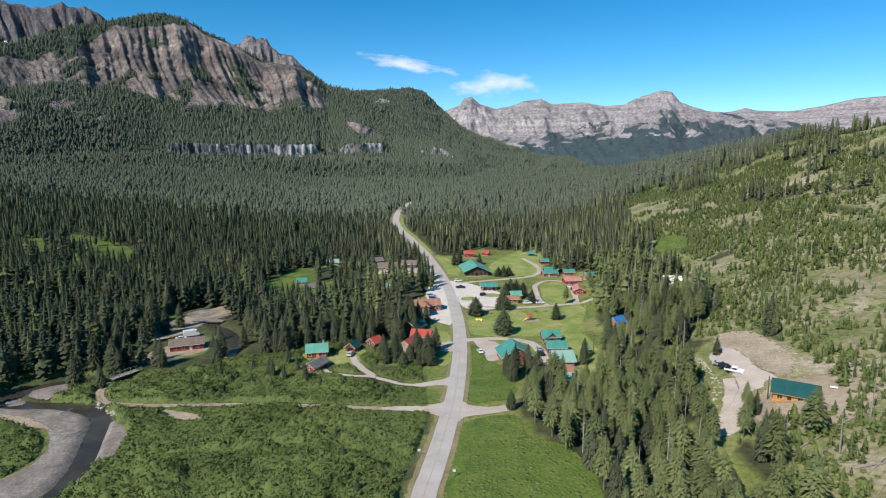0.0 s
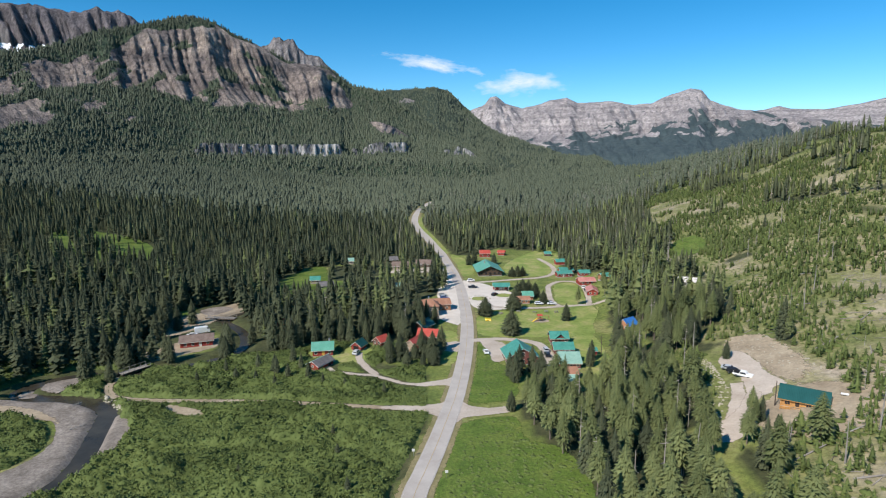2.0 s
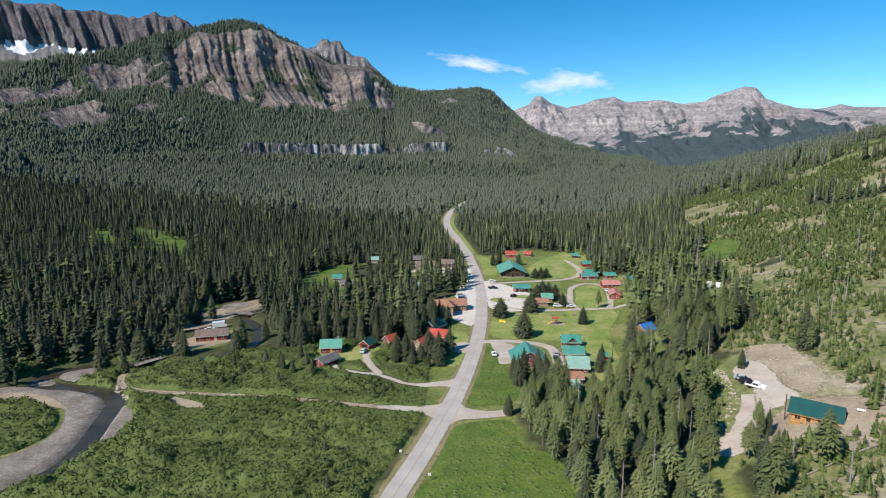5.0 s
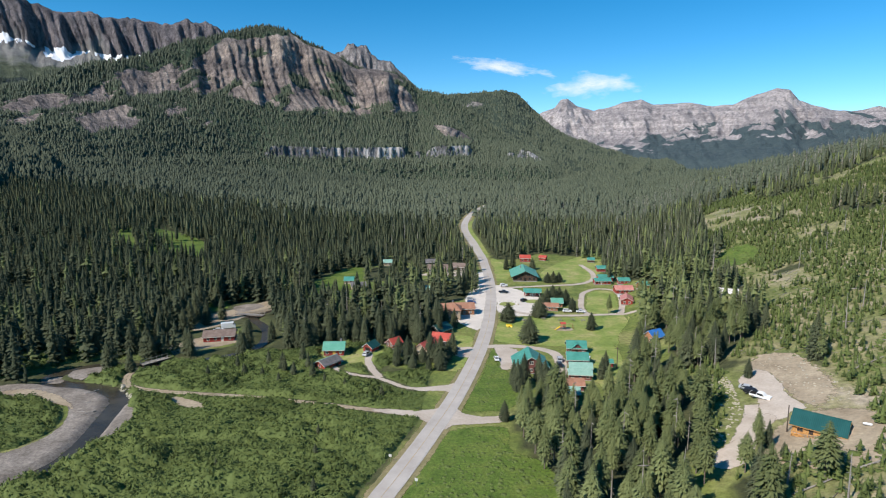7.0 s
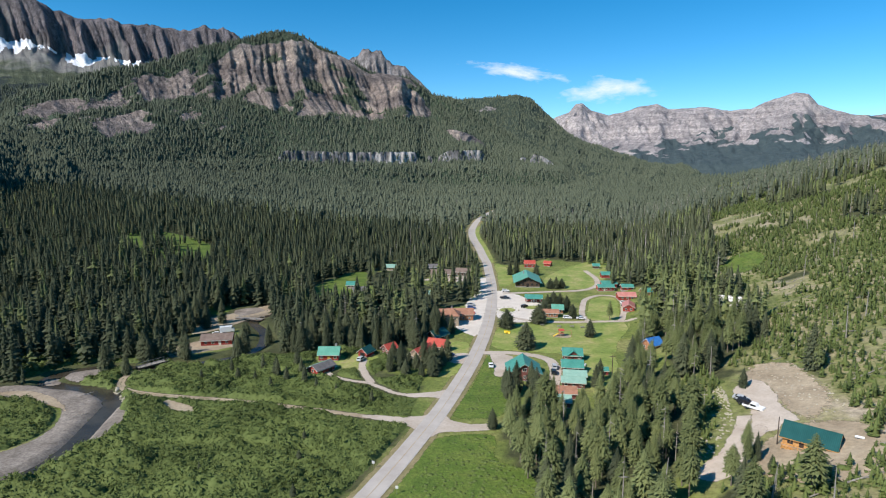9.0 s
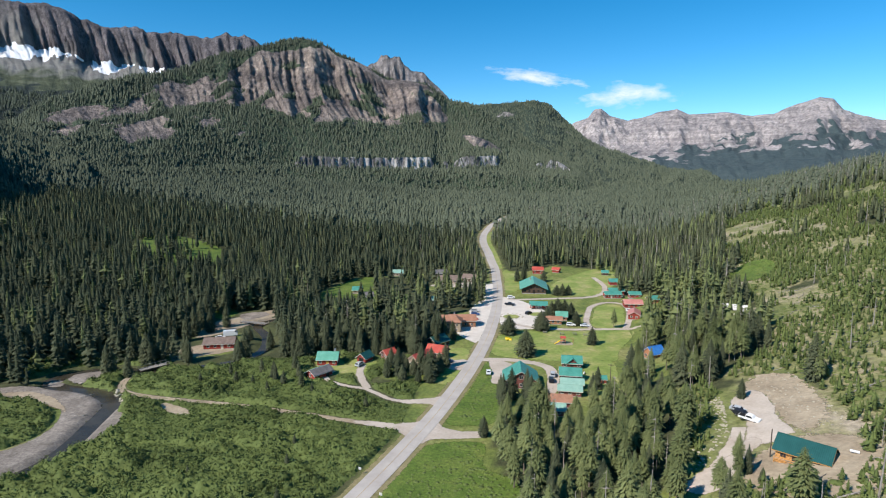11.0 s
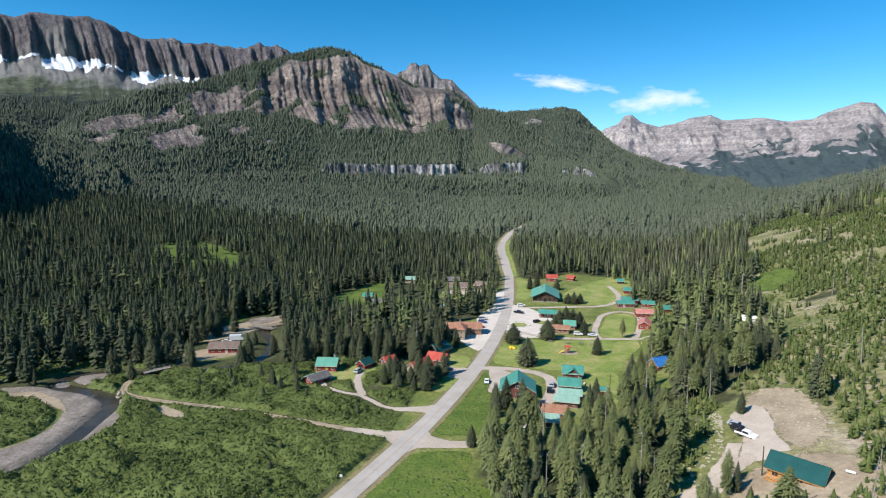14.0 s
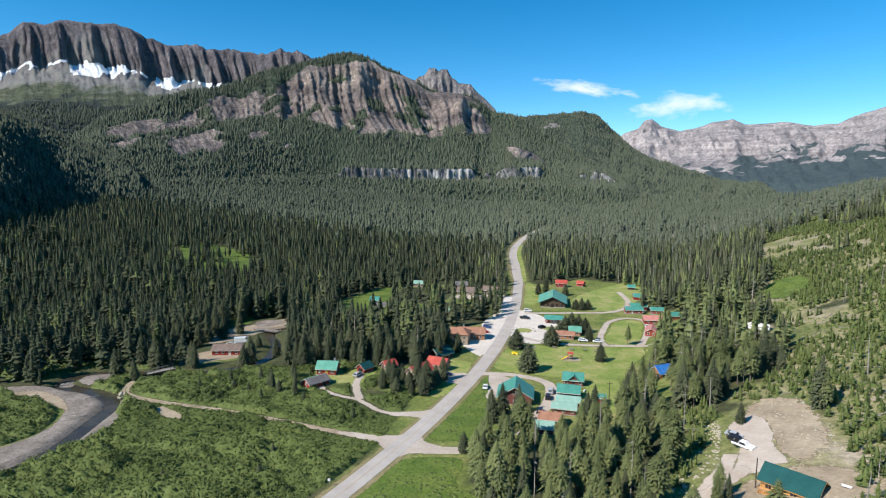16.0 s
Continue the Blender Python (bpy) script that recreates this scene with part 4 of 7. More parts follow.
def on_ridge(name, sheet, count, need, low, high, wide, label, seed, mat=HAZED_NEEDLES, pale=1.0):
    """Conifers on a mountain's wooded parts."""
    P, cov, V = sheet
    r = np.random.default_rng(seed)
    i, j = r.integers(0, P.shape[0] - 1, count), r.integers(6, P.shape[1] - 1, count)
    f, g = r.uniform(0, 1, count)[:, None], r.uniform(0, 1, count)[:, None]
    p = (P[i, j] * (1 - f) + P[i + 1, j] * f) * (1 - g) + (P[i, j + 1] * (1 - f) + P[i + 1, j + 1] * f) * g
    ok = (cov[i, j] > need) & wedge(p[:, 0], p[:, 1]) & (p[:, 2] > hgt(p[:, 0], p[:, 1]) - 3)
    p = p[ok] - (0, 0, 1)
    # tint grows eastward: western shade and eastern haze are coloured in
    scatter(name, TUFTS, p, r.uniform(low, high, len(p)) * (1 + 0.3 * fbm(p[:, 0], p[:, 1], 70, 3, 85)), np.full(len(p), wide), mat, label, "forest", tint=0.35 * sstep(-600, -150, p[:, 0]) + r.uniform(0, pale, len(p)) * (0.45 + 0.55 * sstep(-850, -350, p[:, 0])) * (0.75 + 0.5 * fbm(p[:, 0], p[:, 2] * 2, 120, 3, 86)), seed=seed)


on_ridge("mountain_forest", main_mountain, 36000, 0.56, 6, 13, 1.45, "conifers on the ledges and lower slopes of the mountain", 12, HAZED_NEEDLES, 0.95)
# low tint: this slope's shade is put into the needles
on_ridge("range_forest", snow_range, 14000, 0.62, 10, 18, 2.0, "conifers below the cliffs of the range", 15, HAZED_NEEDLES, 0.25)
# high tint pales these trees in place of haze
on_ridge("ridge_forest", wooded_ridge, 10000, 0.5, 7, 14, 1.9, "conifers covering the far ridge", 13, HAZED_NEEDLES, 1.25)
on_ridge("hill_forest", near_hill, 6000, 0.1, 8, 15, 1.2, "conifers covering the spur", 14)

# grey dead trees standing in the eastern forest
def dead_spike(seed):
    r = np.random.default_rng(seed)
    V = [(math.cos(a) * 0.014, math.sin(a) * 0.014, 0) for a in (0, 2.1, 4.2)] + [(0, 0, 1)]
    F = [(0, 1, 3), (1, 2, 3), (2, 0, 3)]
    for _ in range(9):
        z, a, q = r.uniform(0.3, 0.92), r.uniform(0, 6.28), r.uniform(0.03, 0.09)
        k = len(V)
        V += [(0, 0, z), (0, 0, z + 0.02), (math.cos(a) * q, math.sin(a) * q, z - 0.01)]
        F.append((k, k + 1, k + 2))
    return np.array(V), np.array(F)


x, y = jitter_grid(-120, 480, 130, 900, 13, 16)
d_ = x - slope_start(y)
keep = wedge(x, y) & ~inside(x, y, LOT_RIGHT) & (rng.uniform(0, 1, len(x)) < np.where(wood_density(x, y) > 0.5, np.where(d_ > -30, 0.75, 0.22), np.where(d_ > 16, 0.30, 0)))
x, y = x[keep], y[keep]
n = len(x)
scatter("dead_trees", [dead_spike(q) for q in range(4)], np.stack([x, y, hgt(x, y) - 0.2], 1), np.where(wood_density(x, y) > 0.5, rng.uniform(11, 19, n), rng.uniform(4, 11, n)), rng.uniform(0.8, 1.2, n), DEADWOOD, "grey dead trunks standing among the live trees", "dead trees", seed=17)

# young pines on the old burn
x, y = jitter_grid(60, 520, 85, 780, 2.5, 20)
thick = young_density(x, y)
keep = (thick > rng.uniform(0.05, 1.15, len(x))) & wedge(x, y)
x, y, thick = x[keep], y[keep], thick[keep]
near_y = np.hypot(x - 60, y) < 270
for name, sel, tmpl in (("young_pines", near_y, YOUNG_T), ("young_pines_uphill", ~near_y, SAPLING)):
    n = int(sel.sum())
    scatter(name, tmpl, np.stack([x[sel], y[sel], hgt(x[sel], y[sel]) - 0.1], 1), rng.uniform(1.2, 3.0, n) + rng.uniform(0, 2.2, n) * thick[sel], rng.uniform(1.1, 1.7, n) * (1.0 if tmpl is YOUNG_T else 1.25), YOUNG, "bright green young pines regrowing on the old burn", "saplings", tint=rng.uniform(0, 1.0 if tmpl is YOUNG_T else 0.85, n), seed=21)

# willow thickets
BUSH = [bush(s, 34) for s in range(5)]
HOMES = [(-50, 217.8, 6.5), (-46.8, 203.6, 6.5), (-36.8, 222, 6), (-28.6, 230, 5.5), (-13.5, 225, 7), (-42, 212, 6), (-22, 205, 5)]
LANES = [smooth_line(q) for q in ([(-8, 187), (-14, 188), (-20, 191.5), (-26, 195), (-33, 196), (-41, 199), (-44, 204), (-44, 212)], [(-25, 195.5), (-30, 203), (-34, 211), (-36, 219)])]
BAR_EAST = [(-100.5, 161.5), (-92.2, 156.5), (-89, 151.6), (-86.8, 143.3), (-84.5, 137), (-88.5, 132), (-92, 138), (-95, 147)]
CLAY = [(-87.5, 166), (-86.5, 168.6), (-75.4, 165), (-72, 161), (-76, 160), (-84, 163)]
CABINS = [(-64, 200), (-64, 228), (-44, 230), (-20, 232), (-14, 222), (-8, 205), (-8, 196)]


def thicket_edge(x, y):
    """How far inside the willow thicket a place lies, in metres; negative outside it."""
    d = np.full(x.shape, -9.0)
    for poly in (SHRUBS, ISLAND, NORTH_BANK, WEST_BANK, CABINS):
        e = near_line(x, y, np.array(poly + poly[:1], float))
        d = np.maximum(d, np.where(inside(x, y, poly), e, -e))
    for line, gap in ((TRACK_L, 2.3), (RIVER_L, 3.7), (ROAD_L, 6.5), (LANES[0], 2.6), (LANES[1], 2.6)):
        d = np.minimum(d, near_line(x, y, line) - gap)
    for poly in (BAR_EAST, CLAY):
        e = near_line(x, y, np.array(poly + poly[:1], float))
        d = np.minimum(d, np.where(inside(x, y, poly), -e, e))
    for hx, hy, hr in HOMES:
        d = np.minimum(d, np.hypot(x - hx, y - hy) - hr)
    return d


def willow_top(x, y):
    """The height of the willow canopy above the ground."""
    wx, wy = x + 2.0 * fbm(x, y, 6, 2, 60), y + 2.0 * fbm(x, y, 6, 2, 61)
    tall = sstep(-0.5, 0.5, fbm(x, y, 19, 3, 53))
    lump = np.clip(np.abs(fbm(wx * 0.55 + wy * 0.35, wy * 1.25 - wx * 0.5, 8.0, 3, 54)) * 2.4, 0, 1) ** 0.65
    clear = 0.6 + 0.4 * sstep(-0.60, -0.30, fbm(x, y, 13, 3, 51))
    return (0.9 + 2.6 * tall) * (1 - 0.35 * sstep(168, 182, y)) * (0.06 + 0.94 * lump) * clear


def thicket():
    step = 0.75
    gx_, gy_ = np.arange(-176, -3, step), np.arange(96, 233, step)
    X, Y = np.meshgrid(gx_, gy_, indexing="ij")
    r = np.random.default_rng(23)
    X, Y = X + r.uniform(-0.3, 0.3, X.shape), Y + r.uniform(-0.3, 0.3, X.shape)
    d = thicket_edge(X, Y)
    top = willow_top(X, Y) * sstep(-0.4, 0.7, d) * r.uniform(0.62, 1.32, X.shape)
    F = grid_faces(len(gx_), len(gy_))
    F = F[((d.ravel()[F] > -0.2).any(1)) & wedge(X, Y).ravel()[F[:, 0]]]
    F = np.concatenate([F[:, [0, 1, 2]], F[:, [0, 2, 3]]])
    V = np.stack([X, Y, hgt(X, Y) + top - 0.05], -1).reshape(-1, 3)
    T = np.clip(0.44 + 0.9 * fbm(X * 0.6 + Y * 0.4, Y * 1.2 - X * 0.5, 17, 4, 55) + r.uniform(-0.3, 0.3, X.shape), 0, 1).ravel()
    n = 130000
    sx, sy = r.uniform(-176, -4, n), r.uniform(96, 233, n)
    sd = thicket_edge(sx, sy)
    ok = (sd > -0.3) & wedge(sx, sy)
    sx, sy, sd = sx[ok], sy[ok], sd[ok]
    n = len(sx)
    high = willow_top(sx, sy) * sstep(-0.4, 0.7, sd)
    c = np.stack([sx, sy, hgt(sx, sy) + high + r.uniform(-0.05, 0.28, n) * (0.4 + high)], 1)
    up = r.normal(0, 0.75, (n, 3)) + (0, 0, 1.0)
    side = np.cross(up, r.normal(0, 1, (n, 3)))
    side /= np.linalg.norm(side, axis=1)[:, None]
    fwd = np.cross(side, up)
    fwd /= np.linalg.norm(fwd, axis=1)[:, None]
    w, h = r.uniform(0.10, 0.26, (n, 1)), r.uniform(0.22, 0.5, (n, 1))
    q = np.stack([c - fwd * h, c - side * w, c + fwd * h, c + side * w], 1).reshape(-1, 3)
    k = len(V) + np.arange(n)[:, None] * 4
    F = np.concatenate([F, k + [0, 3, 2], k + [0, 2, 1]])
    t2 = np.clip(0.46 + 0.9 * fbm(sx * 0.6 + sy * 0.4, sy * 1.2 - sx * 0.5, 17, 4, 55) + r.uniform(-0.3, 0.3, n), 0, 1)
    me = mesh_from("willow_thicket", np.concatenate([V, q]), F, WILLOW)
    set_attr(me, "tint", np.r_[T, np.repeat(t2, 4)])
    tagged(new("willow_thicket", me), "dense green willow thicket on the flood plain", "shrubs", kind="stuff")


thicket()
x, y = jitter_grid(-172, -8, 110, 232, 3.3, 24)
keep = (thicket_edge(x, y) > 1.2) & (fbm(x, y, 20, 2, 57) > np.where((x < -104) & (y > 168), -0.8, np.where(y > 174, -0.12, 0.22)))
x, y = x[keep], y[keep]
n = len(x)
scatter("tall_willows", BUSH, np.stack([x, y, hgt(x, y) - 0.1], 1), rng.uniform(1.1, 2.6, n), rng.uniform(0.7, 1.1, n), WILLOW, "taller willow and aspen bushes near the cabins", "shrubs", tint=rng.uniform(0, 0.5, n), seed=25)
TUFT = [bush(s, 14) for s in (11, 12, 13)]
x, y = jitter_grid(64, 300, 100, 420, 3.3, 26)
d_ = x - slope_start(y)
keep = (d_ > 4) & wedge(x, y) & ~inside(x, y, LOT_RIGHT) & (wood_density(x, y) < 0.5) & (fbm(x, y, 17, 3, 59) > -0.05) & (near_line(x, y, DRIVE_L) > 4.5)
x, y = x[keep], y[keep]
n = len(x)
scatter("hillside_brush", TUFT, np.stack([x, y, hgt(x, y) - 0.1], 1), rng.uniform(0.25, 1.1, n), rng.uniform(1.1, 1.8, n), WILLOW, "low green brush on the dry hillside", "shrubs", tint=rng.uniform(0.2, 0.9, n), seed=27)

x, y = jitter_grid(2, 38, 100, 236, 1.5, 28)
keep = (inside(x, y, [(6, 152), (11, 160), (22, 162), (24, 150), (32, 146), (36, 133), (36, 112), (32, 98), (4, 98), (0, 118)]) | inside(x, y, [(10, 178), (12, 205), (13, 228), (17, 212), (23, 202), (23, 182), (16, 176)])) & (near_line(x, y, ROAD_L) > 7.5) & (fbm(x, y, 9, 3, 61) > -0.2)
x, y = x[keep], y[keep]
n = len(x)
scatter("meadow_tufts", TUFT, np.stack([x, y, hgt(x, y) - 0.05], 1), rng.uniform(0.10, 0.42, n), rng.uniform(1.3, 2.6, n), WILLOW, "tall grass and herbs in the meadow", "grass", tint=rng.uniform(0.25, 1.1, n), seed=29)

# ---- roads, water, lawns ----
ROAD_W = np.interp(ROAD_L[:, 1], [330, 440, 520], [5.9, 6.6, 7.6])
road = ribbon("road", ROAD_L, ROAD_W, ASPHALT, 0.16, "two-lane grey asphalt road through the village", "road", rows=7)
ribbon("verge", ROAD_L, np.interp(ROAD_L[:, 1], [330, 440, 520], [9.8, 11, 15]), VERGE, 0.07, "dry grassy road verge", "verge", rows=7)
patch("verge_east", [(-8, 448), (-16, 492), (-26, 540), (-37, 590), (-44, 640), (-48, 690), (-49, 640), (-40, 575), (-28, 520), (-18, 478), (-12, 448)], LAWN, 0.1, "mown grass beside the road", "verge", rough_edge=0.4)
ribbon("edge_line_west", ROAD_L, 0.13, LINE_PAINT, 0.185, "white painted edge line", "road marking", offset=-2.62, rows=2)
ribbon("edge_line_east", ROAD_L, 0.13, LINE_PAINT, 0.185, "white painted edge line", "road marking", offset=2.62, rows=2)
ribbon("centre_line", ROAD_L, 0.13, YELLOW_PAINT, 0.185, "worn yellow centre line", "road marking", rows=2)


def deadfall():
    """Bleached trunks lying over the old burn."""
    r = np.random.default_rng(70)
    n = 2600
    px, py = r.uniform(70, 420, n), r.uniform(100, 560, n)
    ok = (px - slope_start(py) > 16) & wedge(px, py) & (wood_density(px, py) < 0.5) & ~inside(px, py, LOT_RIGHT) & ~inside(px, py, MEADOW_UP) & (fbm(px, py, 40, 3, 58) > -0.25)
    px, py = px[ok], py[ok]
    n = len(px)
    a, ln, rad = r.normal(0.3, 0.7, n), r.uniform(2, 8.5, n), r.uniform(0.07, 0.17, n)
    ex, ey = px + np.cos(a) * ln, py + np.sin(a) * ln
    A = np.stack([px, py, hgt(px, py) + 0.15], 1)
    B = np.stack([ex, ey, hgt(ex, ey) + 0.25], 1)
    d = (B - A) / np.linalg.norm(B - A, axis=1)[:, None]
    s = np.cross(d, (0, 0, 1.0))
    u = np.cross(s, d)
    V = np.stack([P + (s * c + u * h) * rad[:, None] * f for P, f in ((A, 1.0), (B, 0.5)) for c, h in ((-1, -0.4), (1, -0.4), (0, 1.1))], 1).reshape(-1, 3)
    k = np.arange(n)[:, None] * 6
    F = np.concatenate([k + q for q in ([0, 1, 4], [0, 4, 3], [1, 2, 5], [1, 5, 4], [2, 0, 3], [2, 3, 5], [0, 2, 1], [3, 4, 5])])
    tagged(new("deadfall", mesh_from("deadfall", V, F, DEADWOOD)), "silver-grey fallen trunks scattered over the old burn", "dead wood", kind="stuff")


deadfall()
ribbon("dirt_track", TRACK_L, 3.4, DIRT, 0.10, "pale two-rut dirt track across the thicket", "track", rows=5)
ribbon("track_grass", TRACK_L[:-25], 0.9, MEADOW, 0.125, "grass strip between the wheel ruts", "grass", rows=3)


def water_material():
    m, n, l, b = material("river_water", 0.22)
    c = ramp(n, l, noise_out(n, l, 0.12, 4), [(0.3, (0.028, 0.025, 0.018)), (0.7, (0.065, 0.056, 0.040))])
    l.new(c, b.inputs["Base Color"])
    b.inputs["Specular IOR Level"].default_value = 0.16
    bump(n, l, b, noise_out(n, l, 0.9, 4, 0.6), 0.35, 0.08)
    return m


river = ribbon("river", RIVER_L, np.interp(np.arange(len(RIVER_L)) / 10, [0, 3, 5, 8, 10, 13, 16, 17.5, 19.5, 21, 23, 26, 29], [4, 4, 4.6, 4.2, 4, 5, 8, 11, 10, 7, 7, 8, 10]), water_material(), 0, "shallow dark river winding past gravel bars", "river", level=-0.85, rows=5)
patch("gravel_bar", [(-160, 160), (-148, 168), (-139, 169.5), (-131, 169), (-121, 168.5), (-113, 168), (-106, 161.5), (-102.3, 155.5), (-99.3, 147), (-96.2, 138.5), (-94.6, 132.5), (-93.4, 125), (-95, 119), (-99, 111), (-107, 98), (-124, 108), (-113, 122), (-107, 128), (-105, 133), (-105, 139), (-107, 145), (-111, 151), (-116, 155.5), (-124, 157.5), (-136, 159), (-150, 157)], RIVER_STONE, 0.28, "broad grey-brown gravel bar inside the river bend", "gravel", rough_edge=0.35)
patch("gravel_bar_east", [(-101.5, 161), (-92.2, 156.5), (-88.5, 151.6), (-86.2, 143.3), (-84, 136.5), (-88.2, 131.5), (-92, 139), (-95.5, 148.5)], RIVER_STONE, 0.28, "grey gravel bar against the thicket", "gravel", rough_edge=0.35)
patch("gravel_bar_north", [(-136, 178), (-138, 184), (-137, 190), (-131, 191.5), (-126.5, 187), (-127, 179.5), (-129, 176)], RIVER_STONE, 0.28, "small pale gravel bar upstream", "gravel", rough_edge=0.4)
patch("gravel_spit", [(-142, 178), (-137, 178), (-135, 173.5), (-140, 173)], RIVER_STONE, 0, "small gravel spit in the river", "gravel", rough_edge=0.4, level=-0.74)
patch("bank_sand", [(-150, 158), (-140, 165), (-128, 163), (-119, 159), (-112, 154), (-117, 155.5), (-126, 157.5), (-138, 158)], DIRT, 0.32, "sandy ground on the inside bank", "sand", rough_edge=0.8)
patch("clay_cut", [(-87.5, 166), (-86.5, 168.6), (-75.4, 165), (-72, 161), (-76, 160), (-84, 163)], DIRT, 0.12, "bare reddish dirt beside the track", "dirt")
patch("forest_dirt", [(-166, 186), (-158, 190), (-150, 187), (-156, 183)], DIRT, 0.12, "bare dirt under the riverside spruces", "dirt")
patch("parking_west", [(-12, 386), (-8, 350), (-10, 322), (-8, 298), (-13, 290), (-10, 276), (-2, 264), (4, 262), (3, 298), (-1, 350), (-5, 386)], GRAVEL, 0.10, "wide pale gravel parking strip", "parking", seed=4)
patch("parking_east", [(4, 352), (16, 346), (28, 330), (33, 322), (34, 297), (22, 287), (11, 292), (7, 318)], GRAVEL, 0.10, "pale gravel parking area before the lodge", "parking", seed=5)
patch("parking_island", [(9.5, 309), (12, 313.5), (17, 313), (18, 308.5), (13, 305.5)], LAWN, 0.2, "weedy island in the gravel parking", "grass", rough_edge=0.6, seed=31)
patch("parking_island_east", [(23, 318), (27, 321.5), (32, 319), (31, 314.5), (25, 314)], LAWN, 0.2, "weedy island in the gravel parking", "grass", rough_edge=0.6, seed=32)
patch("parking_shoulder", [(-10, 246), (-2, 250), (3, 244), (3, 211), (-3, 207), (-4, 226)], LAWN, 0.09, "worn grass beside the road", "grass", seed=6)
patch("parking_pad", [(-9, 232), (-2, 233), (4, 234), (4, 222), (-4, 224)], TAN_GRAVEL, 0.13, "gravel pull-in beside the road", "parking", seed=6)
patch("junction_west", [(3, 177), (-1, 172.5), (-8, 170.6), (-16, 170), (-20, 168.8), (-16, 167.2), (-8, 166), (-2, 163.5), (1, 159), (4, 168)], TAN_GRAVEL, 0.12, "pale gravel mouth of the track", "junction", rough_edge=0.3)
patch("junction_east", [(5, 175), (8, 171), (14, 169.5), (20, 170.5), (21, 167), (14, 164.5), (7, 162.5), (4, 159), (3, 166)], TAN_GRAVEL, 0.12, "pale gravel mouth of a side lane", "junction", rough_edge=0.3)
patch("junction_cabins", [(4.5, 196), (-1, 192), (-7, 189.5), (-11, 187.5), (-8, 185.5), (-1, 187), (4, 186)], TAN_GRAVEL, 0.12, "gravel mouth of the cabin lane", "junction", rough_edge=0.3)
ribbon("cabin_lane", smooth_line([(-8, 187), (-14, 188), (-20, 191.5), (-26, 195), (-33, 196), (-41, 199), (-45, 204), (-44, 210)]), 2.8, TAN_GRAVEL, 0.11, "dirt lane curling through the cabins", "lane")
ribbon("garage_lane", smooth_line([(-25, 195.5), (-30, 203), (-34, 211), (-36, 219)]), 3.8, TAN_GRAVEL, 0.13, "dirt lane to the garage", "lane")
ribbon("lodge_lane", smooth_line([(8, 347), (18, 350), (38, 357), (54, 363), (64, 376), (66, 398), (60, 426)]), 4.4, TAN_GRAVEL, 0.12, "pale gravel lane past the lodge", "lane")
ribbon("field_lane", smooth_line([(14, 297), (28, 291.5), (43, 291.5), (60, 296), (75, 300), (82, 302)]), 4.2, TAN_GRAVEL, 0.12, "pale gravel lane along the field", "lane")
ribbon("loop_lane", smooth_line([(56, 295), (53, 306), (54, 325), (56.5, 341), (65, 352), (75, 349), (76, 330), (73, 306), (71, 299)]), 4.0, TAN_GRAVEL, 0.14, "pale gravel loop round a lawn", "lane")
ribbon("south_lane", smooth_line([(8, 236), (21, 238.5), (33, 236), (38.5, 228), (39, 210), (36, 196), (35, 184)]), 5.2, TAN_GRAVEL, 0.12, "pale gravel lane between the cabins", "lane")
patch("house_yard", [(13, 236), (22, 234), (25, 222), (22, 213), (17.5, 211), (16, 222)], TAN_GRAVEL, 0.10, "gravel yard of the gabled house", "yard", rough_edge=0.4)
patch("village_field", [(12, 272), (18, 283), (40, 287), (74, 297), (66, 262), (62, 246), (43, 242), (16, 243), (11, 255)], LAWN, 0.06, "open mown field with a play set", "lawn", seed=8)
patch("loop_lawn", [(56, 300), (57, 325), (59, 340), (66, 348), (73, 344), (73, 325), (70, 302)], LAWN, 0.09, "small lawn inside the gravel loop", "lawn", seed=9)
patch("lodge_lawn", [(34, 374), (33, 400), (50, 440), (76, 476), (80, 446), (72, 402), (66, 380), (52, 366)], LAWN, 0.06, "sloping lawn behind the lodge", "lawn", seed=10)
patch("cabin_field", [(52, 200), (51, 238), (62, 246), (63, 222), (60, 200)], LAWN, 0.085, "rough lawn beside the cabins", "lawn", seed=12)
patch("roadside_meadow", [(8, 176), (11, 205), (12, 232), (15, 232), (18, 212), (24, 202), (24, 180), (16, 174)], MEADOW, 0.06, "lush meadow with orange flowers beside the road", "meadow", seed=13)
patch("south_meadow", [(4, 152), (10, 161), (22, 163), (24, 150), (32, 146), (37, 133), (36, 112), (30, 84), (4, 84), (0, 118)], MEADOW, 0.06, "bright green meadow beside the road", "meadow", seed=14)
patch("lodge_verge", [(-2, 372), (8, 366), (12, 385), (6, 420), (-3, 440), (-6, 430), (0, 400)], LAWN, 0.05, "grassy bank before the lodge", "grass", seed=15)
patch("forest_clearing", [(-328, 446), (-320, 470), (-266, 456), (-232, 424), (-218, 396), (-230, 377), (-262, 372), (-296, 408)], MEADOW, 0.3, "sunlit grass clearing in the forest", "clearing", seed=16)
patch("upper_meadow", [(134, 368), (146, 388), (160, 394), (160, 372), (150, 350), (138, 346)], MEADOW, 0.3, "green clearing on the hillside", "clearing", seed=17)
# dirt colour over a gravel yard, darkening it for the trees' shade
patch("west_yard", [(-134, 262), (-124, 282), (-112, 306), (-104, 292), (-112, 268), (-117, 246), (-126, 238)], DIRT, 0.12, "gravel yard behind the riverside house", "yard", seed=18)
patch("river_yard", [(-126, 205), (-120, 219), (-113, 232), (-100, 236), (-97, 224), (-106, 214), (-116, 203)], DIRT, 0.1, "bare dirt yard of the riverside house", "yard", seed=19)
